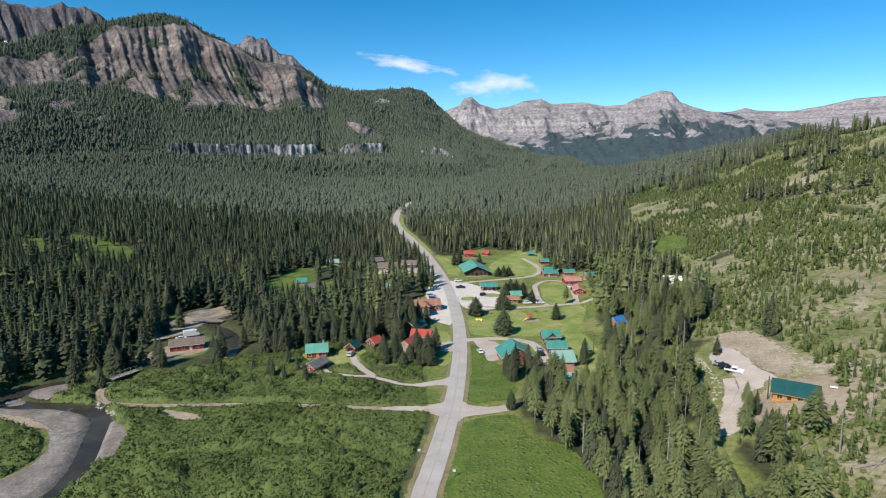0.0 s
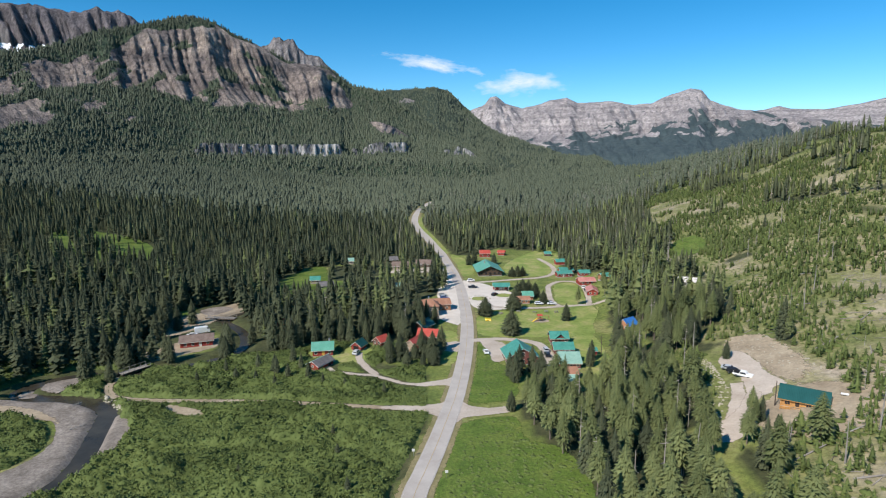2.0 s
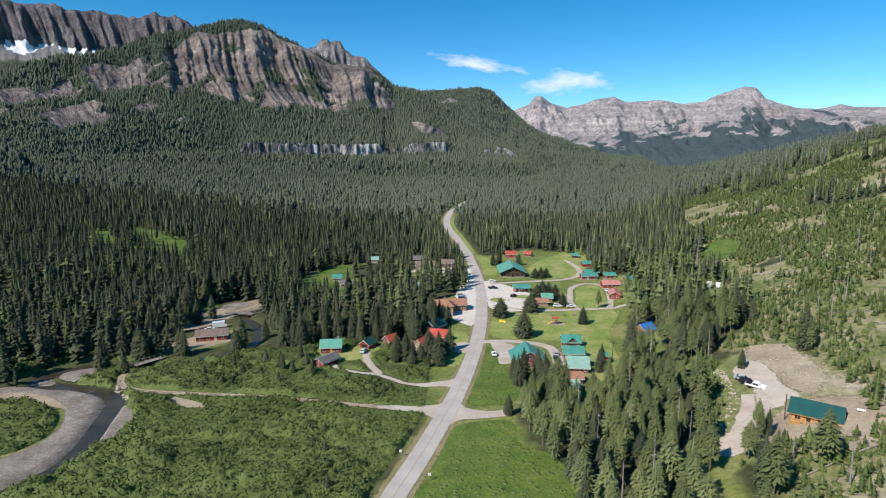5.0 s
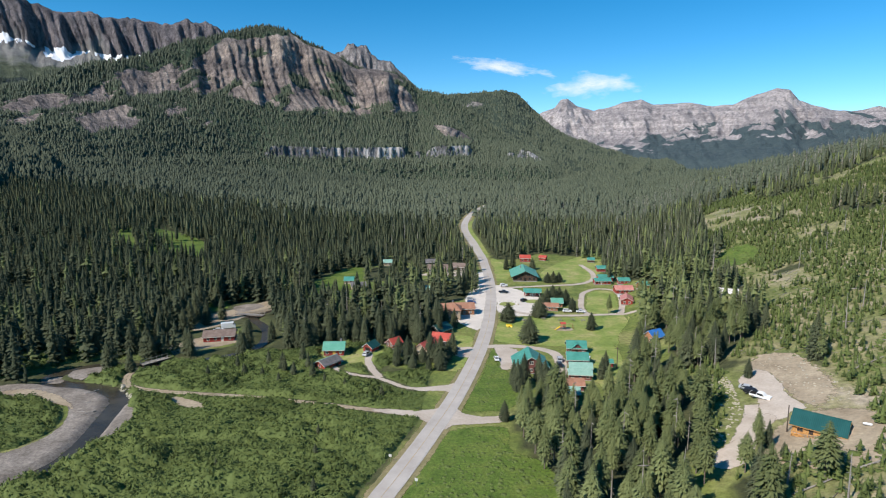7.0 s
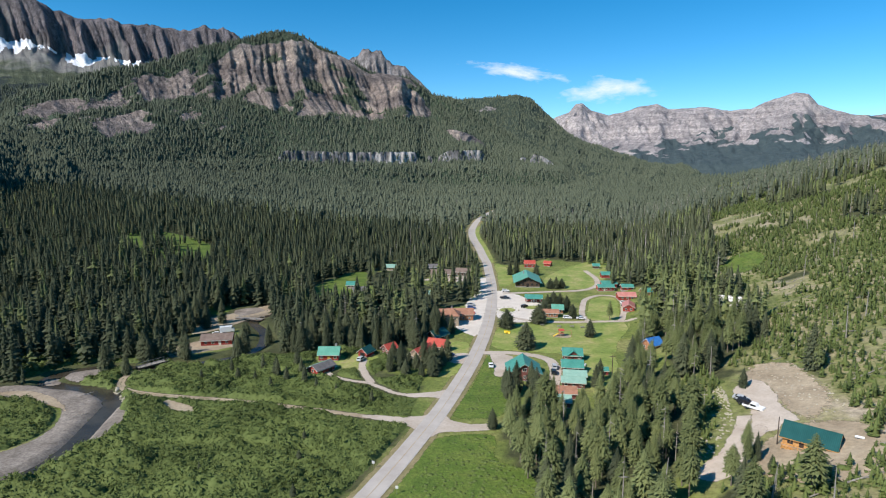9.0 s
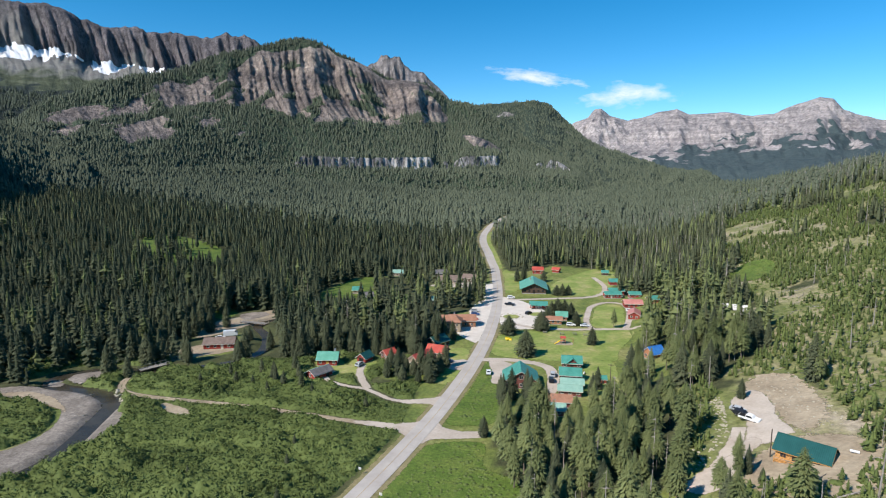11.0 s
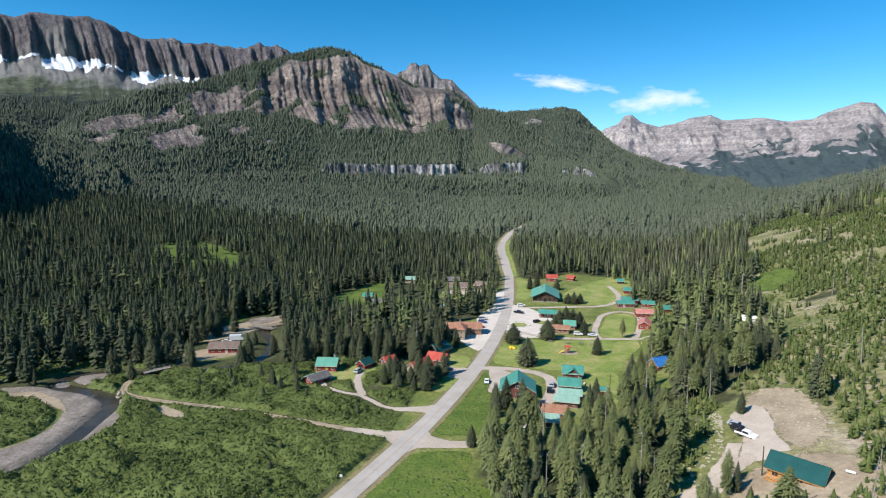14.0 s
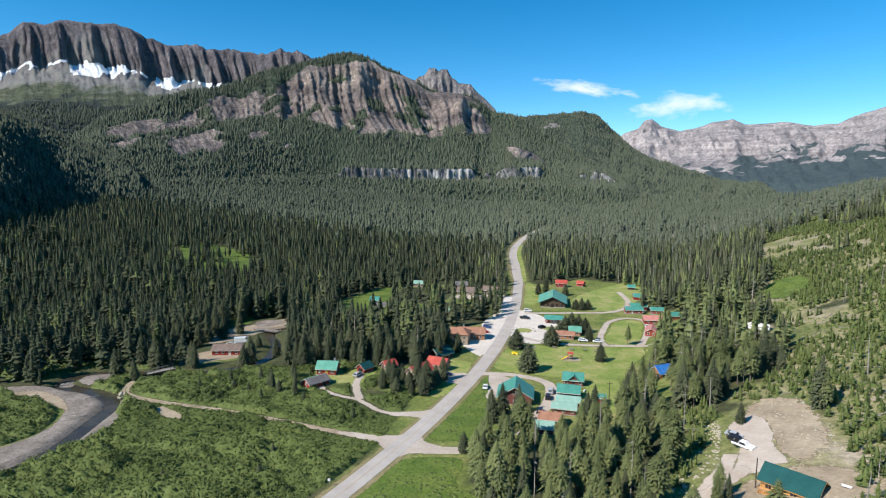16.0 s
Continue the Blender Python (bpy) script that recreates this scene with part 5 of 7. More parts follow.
patch("upstream_bar", [(-129, 279), (-127, 286), (-120, 289), (-114, 284), (-116, 277), (-121, 271.5)], RIVER_STONE, 0.16, "pale gravel bar above the timber bridge", "gravel", rough_edge=0.5)
patch("west_glade", [(-150, 281), (-143, 291), (-133, 284), (-133, 271), (-142, 274)], MEADOW, 0.1, "sunlit grass under the spruces", "clearing", rough_edge=0.6)
patch("stream_glade", [(-110, 342), (-100, 320), (-80, 310), (-60, 312), (-52, 334), (-58, 350), (-80, 354), (-92, 390), (-102, 388)], MEADOW, 0.1, "grassy glade in the trees", "clearing", seed=20)
patch("west_lane_yard", [(-46, 374), (-18, 376), (-14, 392), (-40, 384)], TAN_GRAVEL, 0.1, "gravel yard under the trees", "yard", seed=22)
patch("hill_lot", [(92.6, 189), (94, 194), (99.4, 199), (102.4, 195), (102.6, 185), (101.2, 177), (102, 167), (98, 166), (95.5, 163), (90, 163), (91.5, 170), (93.6, 178), (92.6, 184)], TAN_GRAVEL, 0.11, "pale gravel lot cut into the hillside", "parking", seed=23, rough_edge=0.5)
patch("drive_pad", [(72.3, 145.5), (75.6, 151.5), (83.8, 158), (88, 163), (92, 167), (93.5, 163.5), (88, 157), (84.5, 151.5), (81, 145.5), (76, 142.5)], TAN_GRAVEL, 0.13, "pale gravel turning pad below the lot", "parking", rough_edge=0.4)
patch("house_ground", [(85, 148), (93, 160), (108, 164), (118, 152), (112, 140), (98, 136), (88, 140)], DIRT, 0.055, "trodden dry ground round the log house", "dirt", rough_edge=3.4)
patch("hill_cut", [(99, 200), (102, 207), (106, 210.5), (113.5, 205), (115, 190), (113, 176), (106, 167), (102, 170), (102.5, 184), (102, 195)], DIRT, 0.07, "bare tan cut bank above the lot", "dirt", seed=24, rough_edge=3.2)
ribbon("hill_drive", DRIVE_L[:43], 4.6, TAN_GRAVEL, 0.09, "pale gravel driveway climbing the hillside", "driveway")
patch("shrub_glade", [(-60, 218), (-44, 209), (-32, 210), (-30, 222), (-46, 228)], LAWN, 0.05, "trodden grass between the cabins", "grass", seed=25)


def boulder_field(name, spots, low, high, mat, label, seed):
    """Rough stones, each its own lump, joined."""
    r = np.random.default_rng(seed)
    base = bmesh.new()
    bmesh.ops.create_icosphere(base, subdivisions=1, radius=1)
    V = np.array([v.co[:] for v in base.verts])
    F = np.array([[v.index for v in f.verts] for f in base.faces])
    base.free()
    VV, FF = [], []
    for k, (px, py) in enumerate(spots):
        s = r.uniform(low, high) * r.uniform(0.7, 1.3, 3) * (1, 1, 0.7)
        v = V * (1 + r.uniform(-0.22, 0.22, (len(V), 1))) * s
        a = r.uniform(0, 6.28)
        v[:, :2] = v[:, :2] @ np.array([[np.cos(a), np.sin(a)], [-np.sin(a), np.cos(a)]])
        VV.append(v + (px, py, float(hgt(px, py)) + 0.1 * s[2]))
        FF.append(F + k * len(V))
    me = mesh_from(name, np.concatenate(VV), np.concatenate(FF), mat)
    return tagged(new(name, me), label, "rocks", kind="stuff")


PALE_ROCK = grainy("pale_rock", [(0.3, (0.38, 0.335, 0.25)), (0.7, (0.58, 0.53, 0.42))], fine=2, coarse=0.3)
r_ = np.random.default_rng(60)
boulder_field("riprap", [(-111 + 14.5 * a + r_.normal(0, 0.5), 172.8 - 10.5 * a + r_.normal(0, 0.8)) for a in r_.uniform(0, 1, 60)], 0.25, 0.65, PALE_ROCK, "pale riprap boulders on the river bank", 61)
boulder_field("rock_pile", [(np.interp(a, [0, 0.3, 0.6, 0.85, 1], [91.2, 90, 87.6, 80, 76.5]) - abs(r_.normal(0, 2.4)), np.interp(a, [0, 0.3, 0.6, 0.85, 1], [195, 184, 171, 159, 155]) + r_.normal(0, 1.5)) for a in r_.uniform(0, 1, 200) ** 1.5], 0.15, 0.5, PALE_ROCK, "pale boulders spilling below the lot", 62)
boulder_field("cut_stones", [(r_.uniform(103, 115), r_.uniform(168, 209)) for _ in range(150)], 0.12, 0.4, PALE_ROCK, "loose stones on the cut bank", 65)
boulder_field("parking_stones", [(14 + 6 * np.cos(a), 311 + 5 * np.sin(a)) for a in np.linspace(0, 6, 16)], 0.3, 0.7, PALE_ROCK, "stones edging the parking area", 63)
boulder_field("river_stones", [(-101 + r_.normal(0, 1.6), 158.5 + r_.normal(0, 1.2)) for _ in range(16)], 0.25, 0.6, PALE_ROCK, "stones breaking the river surface", 64)


def driftwood(spot, yaw, length, radius, label, up=0.0):
    bm = bmesh.new()
    c, s = math.cos(radians(yaw)), math.sin(radians(yaw))
    tube(bm, (0, 0, radius * 0.6), (c * length, s * length, radius * 0.6 + up), radius, radius * 0.45, 7)
    for f, a in ((0.3, 1.0), (0.55, -1.2), (0.75, 0.7)):
        tube(bm, (c * length * f, s * length * f, radius + up * f), (c * length * f + math.cos(radians(yaw) + a) * length * 0.12, s * length * f + math.sin(radians(yaw) + a) * length * 0.12, radius * 2.5 + up * f), radius * 0.35, radius * 0.12, 5)
    root = part("fallen_log", bm, DEADWOOD, None)
    root.location = (*spot, float(hgt(*spot)) + 0.1)
    return tagged(root, label, "log", "fallen dead logs")


for spot, yaw, ln in (((-117, 164.5), 70, 4.5), ((-109, 152), 10, 5), ((-100.5, 157), 200, 4), ((-90.5, 134), 110, 4), ((-106, 150), 60, 4.5), ((-112, 158), 20, 3)):
    driftwood(spot, yaw, ln, 0.22, "bleached driftwood log on the gravel bar")
for spot, yaw, ln in (((142, 197), 35, 9), ((120, 184), 25, 13), ((112, 149), -20, 7), ((84, 129), 20, 11), ((98, 135), 15, 9), ((150, 190), 5, 10), ((160, 236), 50, 8), ((135, 226), -30, 8), ((170, 215), 12, 11), ((104, 126), 40, 7), ((128, 170), 60, 8), ((118, 206), -15, 7), ((180, 260), 20, 10), ((155, 262), -40, 8), ((90, 118), -10, 9)):
    driftwood(spot, yaw, ln, 0.24, "bleached fallen log on the old burn", 0.26 * ln * math.cos(radians(yaw)) + 0.25)


def snag(spot, height, lean):
    bm = bmesh.new()
    tube(bm, (0, 0, -0.4), (lean, 0.3 * lean, height), 0.24, 0.05, 7)
    r = random.Random(int(height * 100))
    for _ in range(14):
        z = r.uniform(0.3, 0.95)
        a, q = r.uniform(0, 6.28), r.uniform(0.5, 1.4) * (1.2 - z)
        c = Vector((lean * z, 0.3 * lean * z, height * z))
        tube(bm, c, c + Vector((math.cos(a) * q, math.sin(a) * q, -0.2)), 0.05, 0.02, 4)
    ob = part("dead_tree", bm, DEADWOOD, None)
    ob.location = (*spot, float(hgt(*spot)))
    return tagged(ob, "bare silver-grey standing dead tree", "dead tree", "standing dead trees")


for k, spot in enumerate([(165, 222), (160, 209), (135, 218), (84, 132), (92, 124), (106, 134), (55, 121), (74, 243), (187, 300), (175, 268), (210, 330), (96, 262), (88, 226), (82, 214), (118, 250), (150, 238), (200, 360), (225, 400), (90, 206), (62, 131), (47, 128), (70, 178), (116, 128), (128, 142), (99, 118)]):
    snag(spot, 7 + (k * 37 % 11) * 0.7, ((k * 53) % 7 - 3) * 0.25)

# ---- clouds ----
def cloud(name, mid, half_w, half_h, tilt, seed, label):
    m, n, l, b = material(name, 1.0)
    t = n.new("ShaderNodeTexCoord")
    g = n.new("ShaderNodeTexGradient")
    g.gradient_type = "SPHERICAL"
    l.new(t.outputs["Object"], g.inputs["Vector"])
    mp = n.new("ShaderNodeMapping")
    mp.inputs["Scale"].default_value = (1.0, 0.55, 1)
    mp.inputs["Location"].default_value = (seed, 0, 0)
    ns = n.new("ShaderNodeTexNoise")
    ns.inputs["Scale"].default_value, ns.inputs["Detail"].default_value, ns.inputs["Roughness"].default_value = 2.6, 8, 0.62
    l.new(t.outputs["Object"], mp.inputs["Vector"])
    l.new(mp.outputs["Vector"], ns.inputs["Vector"])
    a = math_node(n, l, "ADD", math_node(n, l, "MULTIPLY", g.outputs["Fac"], 1.0), math_node(n, l, "MULTIPLY", math_node(n, l, "SUBTRACT", ns.outputs["Fac"], 0.60), 1.8))
    dens = ramp(n, l, a, [(0.10, (0, 0, 0)), (0.85, (0.8, 0.8, 0.8))])
    em = n.new("ShaderNodeEmission")
    em.inputs["Color"].default_value, em.inputs["Strength"].default_value = (0.93, 0.96, 1.0, 1), 0.95
    tr = n.new("ShaderNodeBsdfTransparent")
    mx = n.new("ShaderNodeMixShader")
    l.new(dens, mx.inputs[0])
    l.new(tr.outputs[0], mx.inputs[1])
    l.new(em.outputs[0], mx.inputs[2])
    l.new(mx.outputs[0], n["Material Output"].inputs["Surface"])
    u = np.linspace(-1, 1, 9)
    U, W = np.meshgrid(u, u, indexing="ij")
    me = mesh_from(name, np.stack([U, W, 0.05 * U * U], -1).reshape(-1, 3), grid_faces(9, 9), m, True)
    ob = new(name, me)
    ob.matrix_world = look(mid, (30, 8, 76)) @ pose(0, 0, 0, 0, 0, tilt) @ Matrix.Diagonal((half_w, half_h, half_h, 1))
    ob.visible_shadow = False
    return tagged(ob, label, "cloud", kind="structure")


cloud("cloud", (-296, 4690, 826), 520, 78, 8, 1.3, "thin wispy white cloud streak")
cloud("cloud", (415, 4682, 668), 540, 118, -3, 4.7, "small bright white cumulus cloud")


# ---- buildings ----
def seamed(name, a, b, rough=0.45, metal=0.0):
    """Painted sheet metal: seams run down the slope."""
    m, n, l, bs = material(name, rough, metal)
    t = n.new("ShaderNodeTexCoord")
    w = n.new("ShaderNodeTexWave")
    w.bands_direction = "X"
    w.inputs["Scale"].default_value = 0.8
    l.new(t.outputs["Object"], w.inputs["Vector"])
    base = ramp(n, l, noise_out(n, l, 0.35, 5, 0.7), [(0.3, a), (0.7, b)])
    seam = ramp(n, l, w.outputs["Fac"], [(0.02, (0.72, 0.72, 0.72)), (0.12, (1, 1, 1))])
    l.new(mix(n, l, 1.0, base, seam, "MULTIPLY"), bs.inputs["Base Color"])
    bump(n, l, bs, w.outputs["Fac"], 0.3, 0.03)
    return m


def boards(name, a, b, pitch=5.0, rough=0.8):
    """Level log or board courses."""
    m, n, l, bs = material(name, rough)
    t = n.new("ShaderNodeTexCoord")
    w = n.new("ShaderNodeTexWave")
    w.bands_direction = "Z"
    w.inputs["Scale"].default_value = pitch * 0.31
    w.inputs["Distortion"].default_value = 0.4
    l.new(t.outputs["Object"], w.inputs["Vector"])
    base = ramp(n, l, noise_out(n, l, 0.9, 6, 0.7, (1, 1, 3)), [(0.3, a), (0.7, b)])
    gap = ramp(n, l, w.outputs["Fac"], [(0.05, (0.45, 0.45, 0.45)), (0.3, (1, 1, 1))])
    l.new(mix(n, l, 1.0, base, gap, "MULTIPLY"), bs.inputs["Base Color"])
    bump(n, l, bs, w.outputs["Fac"], 0.8, 0.06)
    return m


GREEN_ROOF = seamed("green_metal_roof", (0.095, 0.30, 0.215), (0.155, 0.39, 0.295))
TEAL_ROOF = seamed("teal_metal_roof", (0.05, 0.22, 0.175), (0.09, 0.31, 0.25))
MINT_ROOF = seamed("faded_mint_metal_roof", (0.20, 0.36, 0.29), (0.30, 0.47, 0.39))
DARK_GREEN_ROOF = seamed("dark_green_metal_roof", (0.014, 0.072, 0.068), (0.024, 0.102, 0.096), 0.4)
RED_ROOF = seamed("bright_red_metal_roof", (0.40, 0.06, 0.045), (0.52, 0.11, 0.075))
GREY_ROOF = grainy("grey_shingle_roof", [(0.3, (0.13, 0.12, 0.12)), (0.7, (0.24, 0.225, 0.22))], fine=3, coarse=0.5, fine_amount=0.4)
BROWN_ROOF = grainy("brown_shingle_roof", [(0.3, (0.17, 0.12, 0.10)), (0.7, (0.29, 0.22, 0.18))], fine=3, coarse=0.5, fine_amount=0.4)
RUST_ROOF = grainy("terracotta_shingle_roof", [(0.3, (0.33, 0.16, 0.10)), (0.7, (0.47, 0.25, 0.165))], fine=3, coarse=0.4, fine_amount=0.35)
WHITE_ROOF = seamed("white_metal_roof", (0.62, 0.58, 0.54), (0.75, 0.71, 0.68))
SALMON_ROOF = seamed("faded_red_metal_roof", (0.46, 0.17, 0.14), (0.58, 0.27, 0.23))
BLUE_TARP = grainy("blue_tarpaulin", [(0.3, (0.03, 0.16, 0.52)), (0.7, (0.07, 0.28, 0.70))], fine=4, coarse=0.9, fine_amount=0.3, rough=0.4)
RED_WALL = boards("red_painted_boards", (0.30, 0.04, 0.03), (0.42, 0.07, 0.05))
LOG_WALL = boards("dark_brown_logs", (0.07, 0.045, 0.032), (0.14, 0.09, 0.062), 3.0)
GOLD_LOG = boards("golden_varnished_logs", (0.50, 0.24, 0.07), (0.66, 0.36, 0.13), 3.2, 0.5)
ORANGE_WALL = boards("orange_brown_boards", (0.38, 0.16, 0.08), (0.50, 0.24, 0.13))
MAROON_WALL = boards("maroon_boards", (0.18, 0.06, 0.05), (0.28, 0.10, 0.08))
TAN_WALL = boards("tan_boards", (0.40, 0.30, 0.21), (0.52, 0.42, 0.31))
WHITE_WALL = boards("white_boards", (0.62, 0.60, 0.57), (0.76, 0.74, 0.70))
TRIM = grainy("cream_trim_paint", [(0.3, (0.55, 0.51, 0.44)), (0.7, (0.70, 0.66, 0.58))], fine=5, coarse=1.0, fine_amount=0.15)
DARK_TRIM = grainy("dark_brown_trim", [(0.3, (0.05, 0.035, 0.028)), (0.7, (0.09, 0.065, 0.05))], fine=5, coarse=1.0)
YELLOW_DOOR = grainy("ochre_door_paint", [(0.3, (0.58, 0.30, 0.06)), (0.7, (0.70, 0.40, 0.10))], fine=5, coarse=1.0, fine_amount=0.2)
CONCRETE = grainy("grey_concrete", [(0.3, (0.30, 0.29, 0.27)), (0.7, (0.42, 0.40, 0.38))], fine=4, coarse=0.6, fine_amount=0.25)
STEEL = grainy("galvanised_steel", [(0.3, (0.35, 0.36, 0.37)), (0.7, (0.5, 0.5, 0.5))], fine=5, coarse=0.8, rough=0.4, metal=0.8)
# near-black colour for an unlit opening; also a dark door and truck bed
DARK_VOID = grainy("painted_dark_interior", [(0.3, (0.012, 0.011, 0.010)), (0.7, (0.03, 0.027, 0.025))], fine=3, coarse=0.5)


def glass_material():
    m, n, l, b = material("window_glass", 0.05)
    l.new(ramp(n, l, noise_out(n, l, 0.7, 2), [(0.3, (0.015, 0.018, 0.022)), (0.7, (0.04, 0.045, 0.05))]), b.inputs["Base Color"])
    b.inputs["Specular IOR Level"].default_value = 0.6
    return m


GLASS = glass_material()


def wall_spot(side, along, L, W):
    """A pose on an outer wall: local x runs along the wall, local y points out of it."""
    if side == "S":
        return pose(along, -W / 2, 0, 0, 0, 180)
    if side == "N":
        return pose(along, W / 2, 0, 0, 0, 0)
    if side == "E":
        return pose(L / 2, along, 0, 0, 0, -90)
    return pose(-L / 2, along, 0, 0, 0, 90)


def add_window(root, side, along, z, w, h, L, W, trim):
    m = wall_spot(side, along, L, W)
    bm = bmesh.new()
    for x0, x1, z0, z1 in ((-w / 2 - 0.1, w / 2 + 0.1, z - 0.1, z), (-w / 2 - 0.1, w / 2 + 0.1, z + h, z + h + 0.1), (-w / 2 - 0.1, -w / 2, z, z + h), (w / 2, w / 2 + 0.1, z, z + h), (-0.03, 0.03, z, z + h)):
        box(bm, x0, 0.003, z0, x1, 0.075, z1)
    f = part("window_frame", bm, trim, root)
    f.matrix_local = m
    part("pane", boxed(-w / 2, 0.004, z, w / 2, 0.03, z + h), GLASS, f)


def add_door(root, side, along, w, h, L, W, mat, z=0.0):
    d = part("door", boxed(-w / 2, 0.003, z, w / 2, 0.07, z + h, bevel=0.015), mat, root)
    d.matrix_local = wall_spot(side, along, L, W)
    part("door_handle", boxed(w / 2 - 0.2, 0.07, z + h * 0.47, w / 2 - 0.08, 0.13, z + h * 0.5), STEEL, d)


def house(name, label, x, y, yaw, L, W, h, rise, wall, roof, trim=TRIM, over=0.55, windows=(), doors=(), chimney=None, z=None, porch=None, hip=0.0, group="", category="house", dormer=None, sink=1.2, deck=None, roof_east=None):
    """A house with a ridge along its local x."""
    root = new(name)
    gz = float(hgt(x, y)) if z is None else z
    root.matrix_world = pose(x, y, gz, 0, 0, yaw)
    part("wall", prism([(-W / 2, -sink), (W / 2, -sink), (W / 2, h), (0, h + rise - 0.02), (-W / 2, h)] if not hip else [(-W / 2, -sink), (W / 2, -sink), (W / 2, h), (-W / 2, h)], L), wall, root)
    part("foundation", boxed(-L / 2 - 0.06, -W / 2 - 0.06, -sink - 0.05, L / 2 + 0.06, W / 2 + 0.06, 0.22), CONCRETE, root)
    k = rise / (W / 2)
    t = 0.16
    ye, ze = W / 2 + over, h - over * k
    if not hip:
        for s in (-1, 1):
            part("roof_panel", prism([(0, h + rise + 0.02), (s * ye, ze + 0.02), (s * ye, ze + t), (0, h + rise + t)], L + 2 * over), roof_east if (roof_east and s < 0) else roof, root)
            part("fascia", boxed(-L / 2 - over, s * ye - 0.03 if s > 0 else s * ye - 0.05, ze - 0.16, L / 2 + over, s * ye + 0.05 if s > 0 else s * ye + 0.03, ze + 0.015), trim, root)
        part("ridge_cap", prism([(-0.22, h + rise + t - 0.06), (0, h + rise + t + 0.05), (0.22, h + rise + t - 0.06), (0, h + rise + t - 0.01)], L + 2 * over), roof, root)
        for e in (-1, 1):
            bm = bmesh.new()
            for s in (-1, 1):
                a = prism([(0, h + rise - 0.16), (s * ye, ze - 0.16), (s * ye, ze + 0.02), (0, h + rise + 0.02)], 0.07)
                for v in a.verts:
                    v.co.x += e * (L / 2 + over)
                me = bpy.data.meshes.new("t")
                a.to_mesh(me)
                bm.from_mesh(me)
                a.free()
                bpy.data.meshes.remove(me)
            part("barge_board", bm, trim, root)
    else:
        bm = bmesh.new()
        xe = L / 2 + over
        lo = [bm.verts.new(p) for p in ((-xe, -ye, ze), (xe, -ye, ze), (xe, ye, ze), (-xe, ye, ze))]
        up = [bm.verts.new(p) for p in ((-xe, -ye, ze + t), (xe, -ye, ze + t), (xe, ye, ze + t), (-xe, ye, ze + t))]
        r1, r2 = bm.verts.new((-L / 2 + hip, 0, h + rise + t)), bm.verts.new((L / 2 - hip, 0, h + rise + t))
        bm.faces.new(lo[::-1])
        for i in range(4):
            j = (i + 1) % 4
            bm.faces.new((lo[i], lo[j], up[j], up[i]))
        bm.faces.new((up[0], up[1], r2, r1))
        bm.faces.new((up[2], up[3], r1, r2))
        bm.faces.new((up[1], up[2], r2))
        bm.faces.new((up[3], up[0], r1))
        part("roof", bm, roof, root)
    for w in windows:
        add_window(root, *w, L, W, trim)
    for side, along, w, hh, mat in doors:
        add_door(root, side, along, w, hh, L, W, mat)
    if chimney:
        cx, cy = chimney
        zc = h + rise - abs(cy) * k
        c = part("chimney", boxed(cx - 0.35, cy - 0.35, zc - 0.4, cx + 0.35, cy + 0.35, h + rise + 0.9, bevel=0.03), CONCRETE, root)
        part("chimney_cap", boxed(cx - 0.45, cy - 0.45, h + rise + 0.9, cx + 0.45, cy + 0.45, h + rise + 1.05), STEEL, c)
    if porch:
        side, depth = porch
        a = 1 if side == "N" else -1
        part("porch_roof", prism([(a * W / 2, h + 0.05), (a * (W / 2 + depth), h - 0.45), (a * (W / 2 + depth), h - 0.33), (a * W / 2, h + 0.18)], L * 0.9), roof, root)
        part("porch_deck", boxed(-L * 0.45, min(a * W / 2, a * (W / 2 + depth)), -sink, L * 0.45, max(a * W / 2, a * (W / 2 + depth)), 0.2), DARK_TRIM, root)
        for px in np.linspace(-L * 0.43, L * 0.43, 4):
            part("porch_post", boxed(px - 0.08, a * (W / 2 + depth) - 0.1 * a - 0.08, 0.2, px + 0.08, a * (W / 2 + depth) - 0.1 * a + 0.08, h - 0.4), trim, root)
    if dormer:
        dx, dw, dr = dormer
        bm = prism([(-dw / 2, h - 0.2), (dw / 2, h - 0.2), (0, h - 0.2 + dr)], W / 2 + 0.3)
        g = part("dormer", bm, wall, root)
        g.matrix_local = pose(dx, -W / 4 - 0.15, 0, 0, 0, 90)
        for s in (-1, 1):
            q = part("dormer_roof", prism([(0, h - 0.15 + dr), (s * (dw / 2 + 0.4), h - 0.5), (s * (dw / 2 + 0.4), h - 0.35), (0, h + dr)], W / 2 + 0.9), roof, root)
            q.matrix_local = pose(dx, -W / 4 - 0.35, 0, 0, 0, 90)
    if deck:
        x0, x1, depth = deck
        part("deck", boxed(x0, -W / 2 - depth, -0.15, x1, -W / 2, 0.12), GOLD_LOG, root)
        for px in np.linspace(x0 + 0.1, x1 - 0.1, 5):
            part("deck_post", boxed(px - 0.07, -W / 2 - depth, -2.6, px + 0.07, -W / 2 - depth + 0.14, 1.15), GOLD_LOG, root)
        part("deck_rail", boxed(x0, -W / 2 - depth, 1.02, x1, -W / 2 - depth + 0.12, 1.14), GOLD_LOG, root)
        part("deck_rail", boxed(x0, -W / 2 - depth + 0.02, 0.5, x1, -W / 2 - depth + 0.1, 0.6), GOLD_LOG, root)
    return tagged(root, label, category, group)


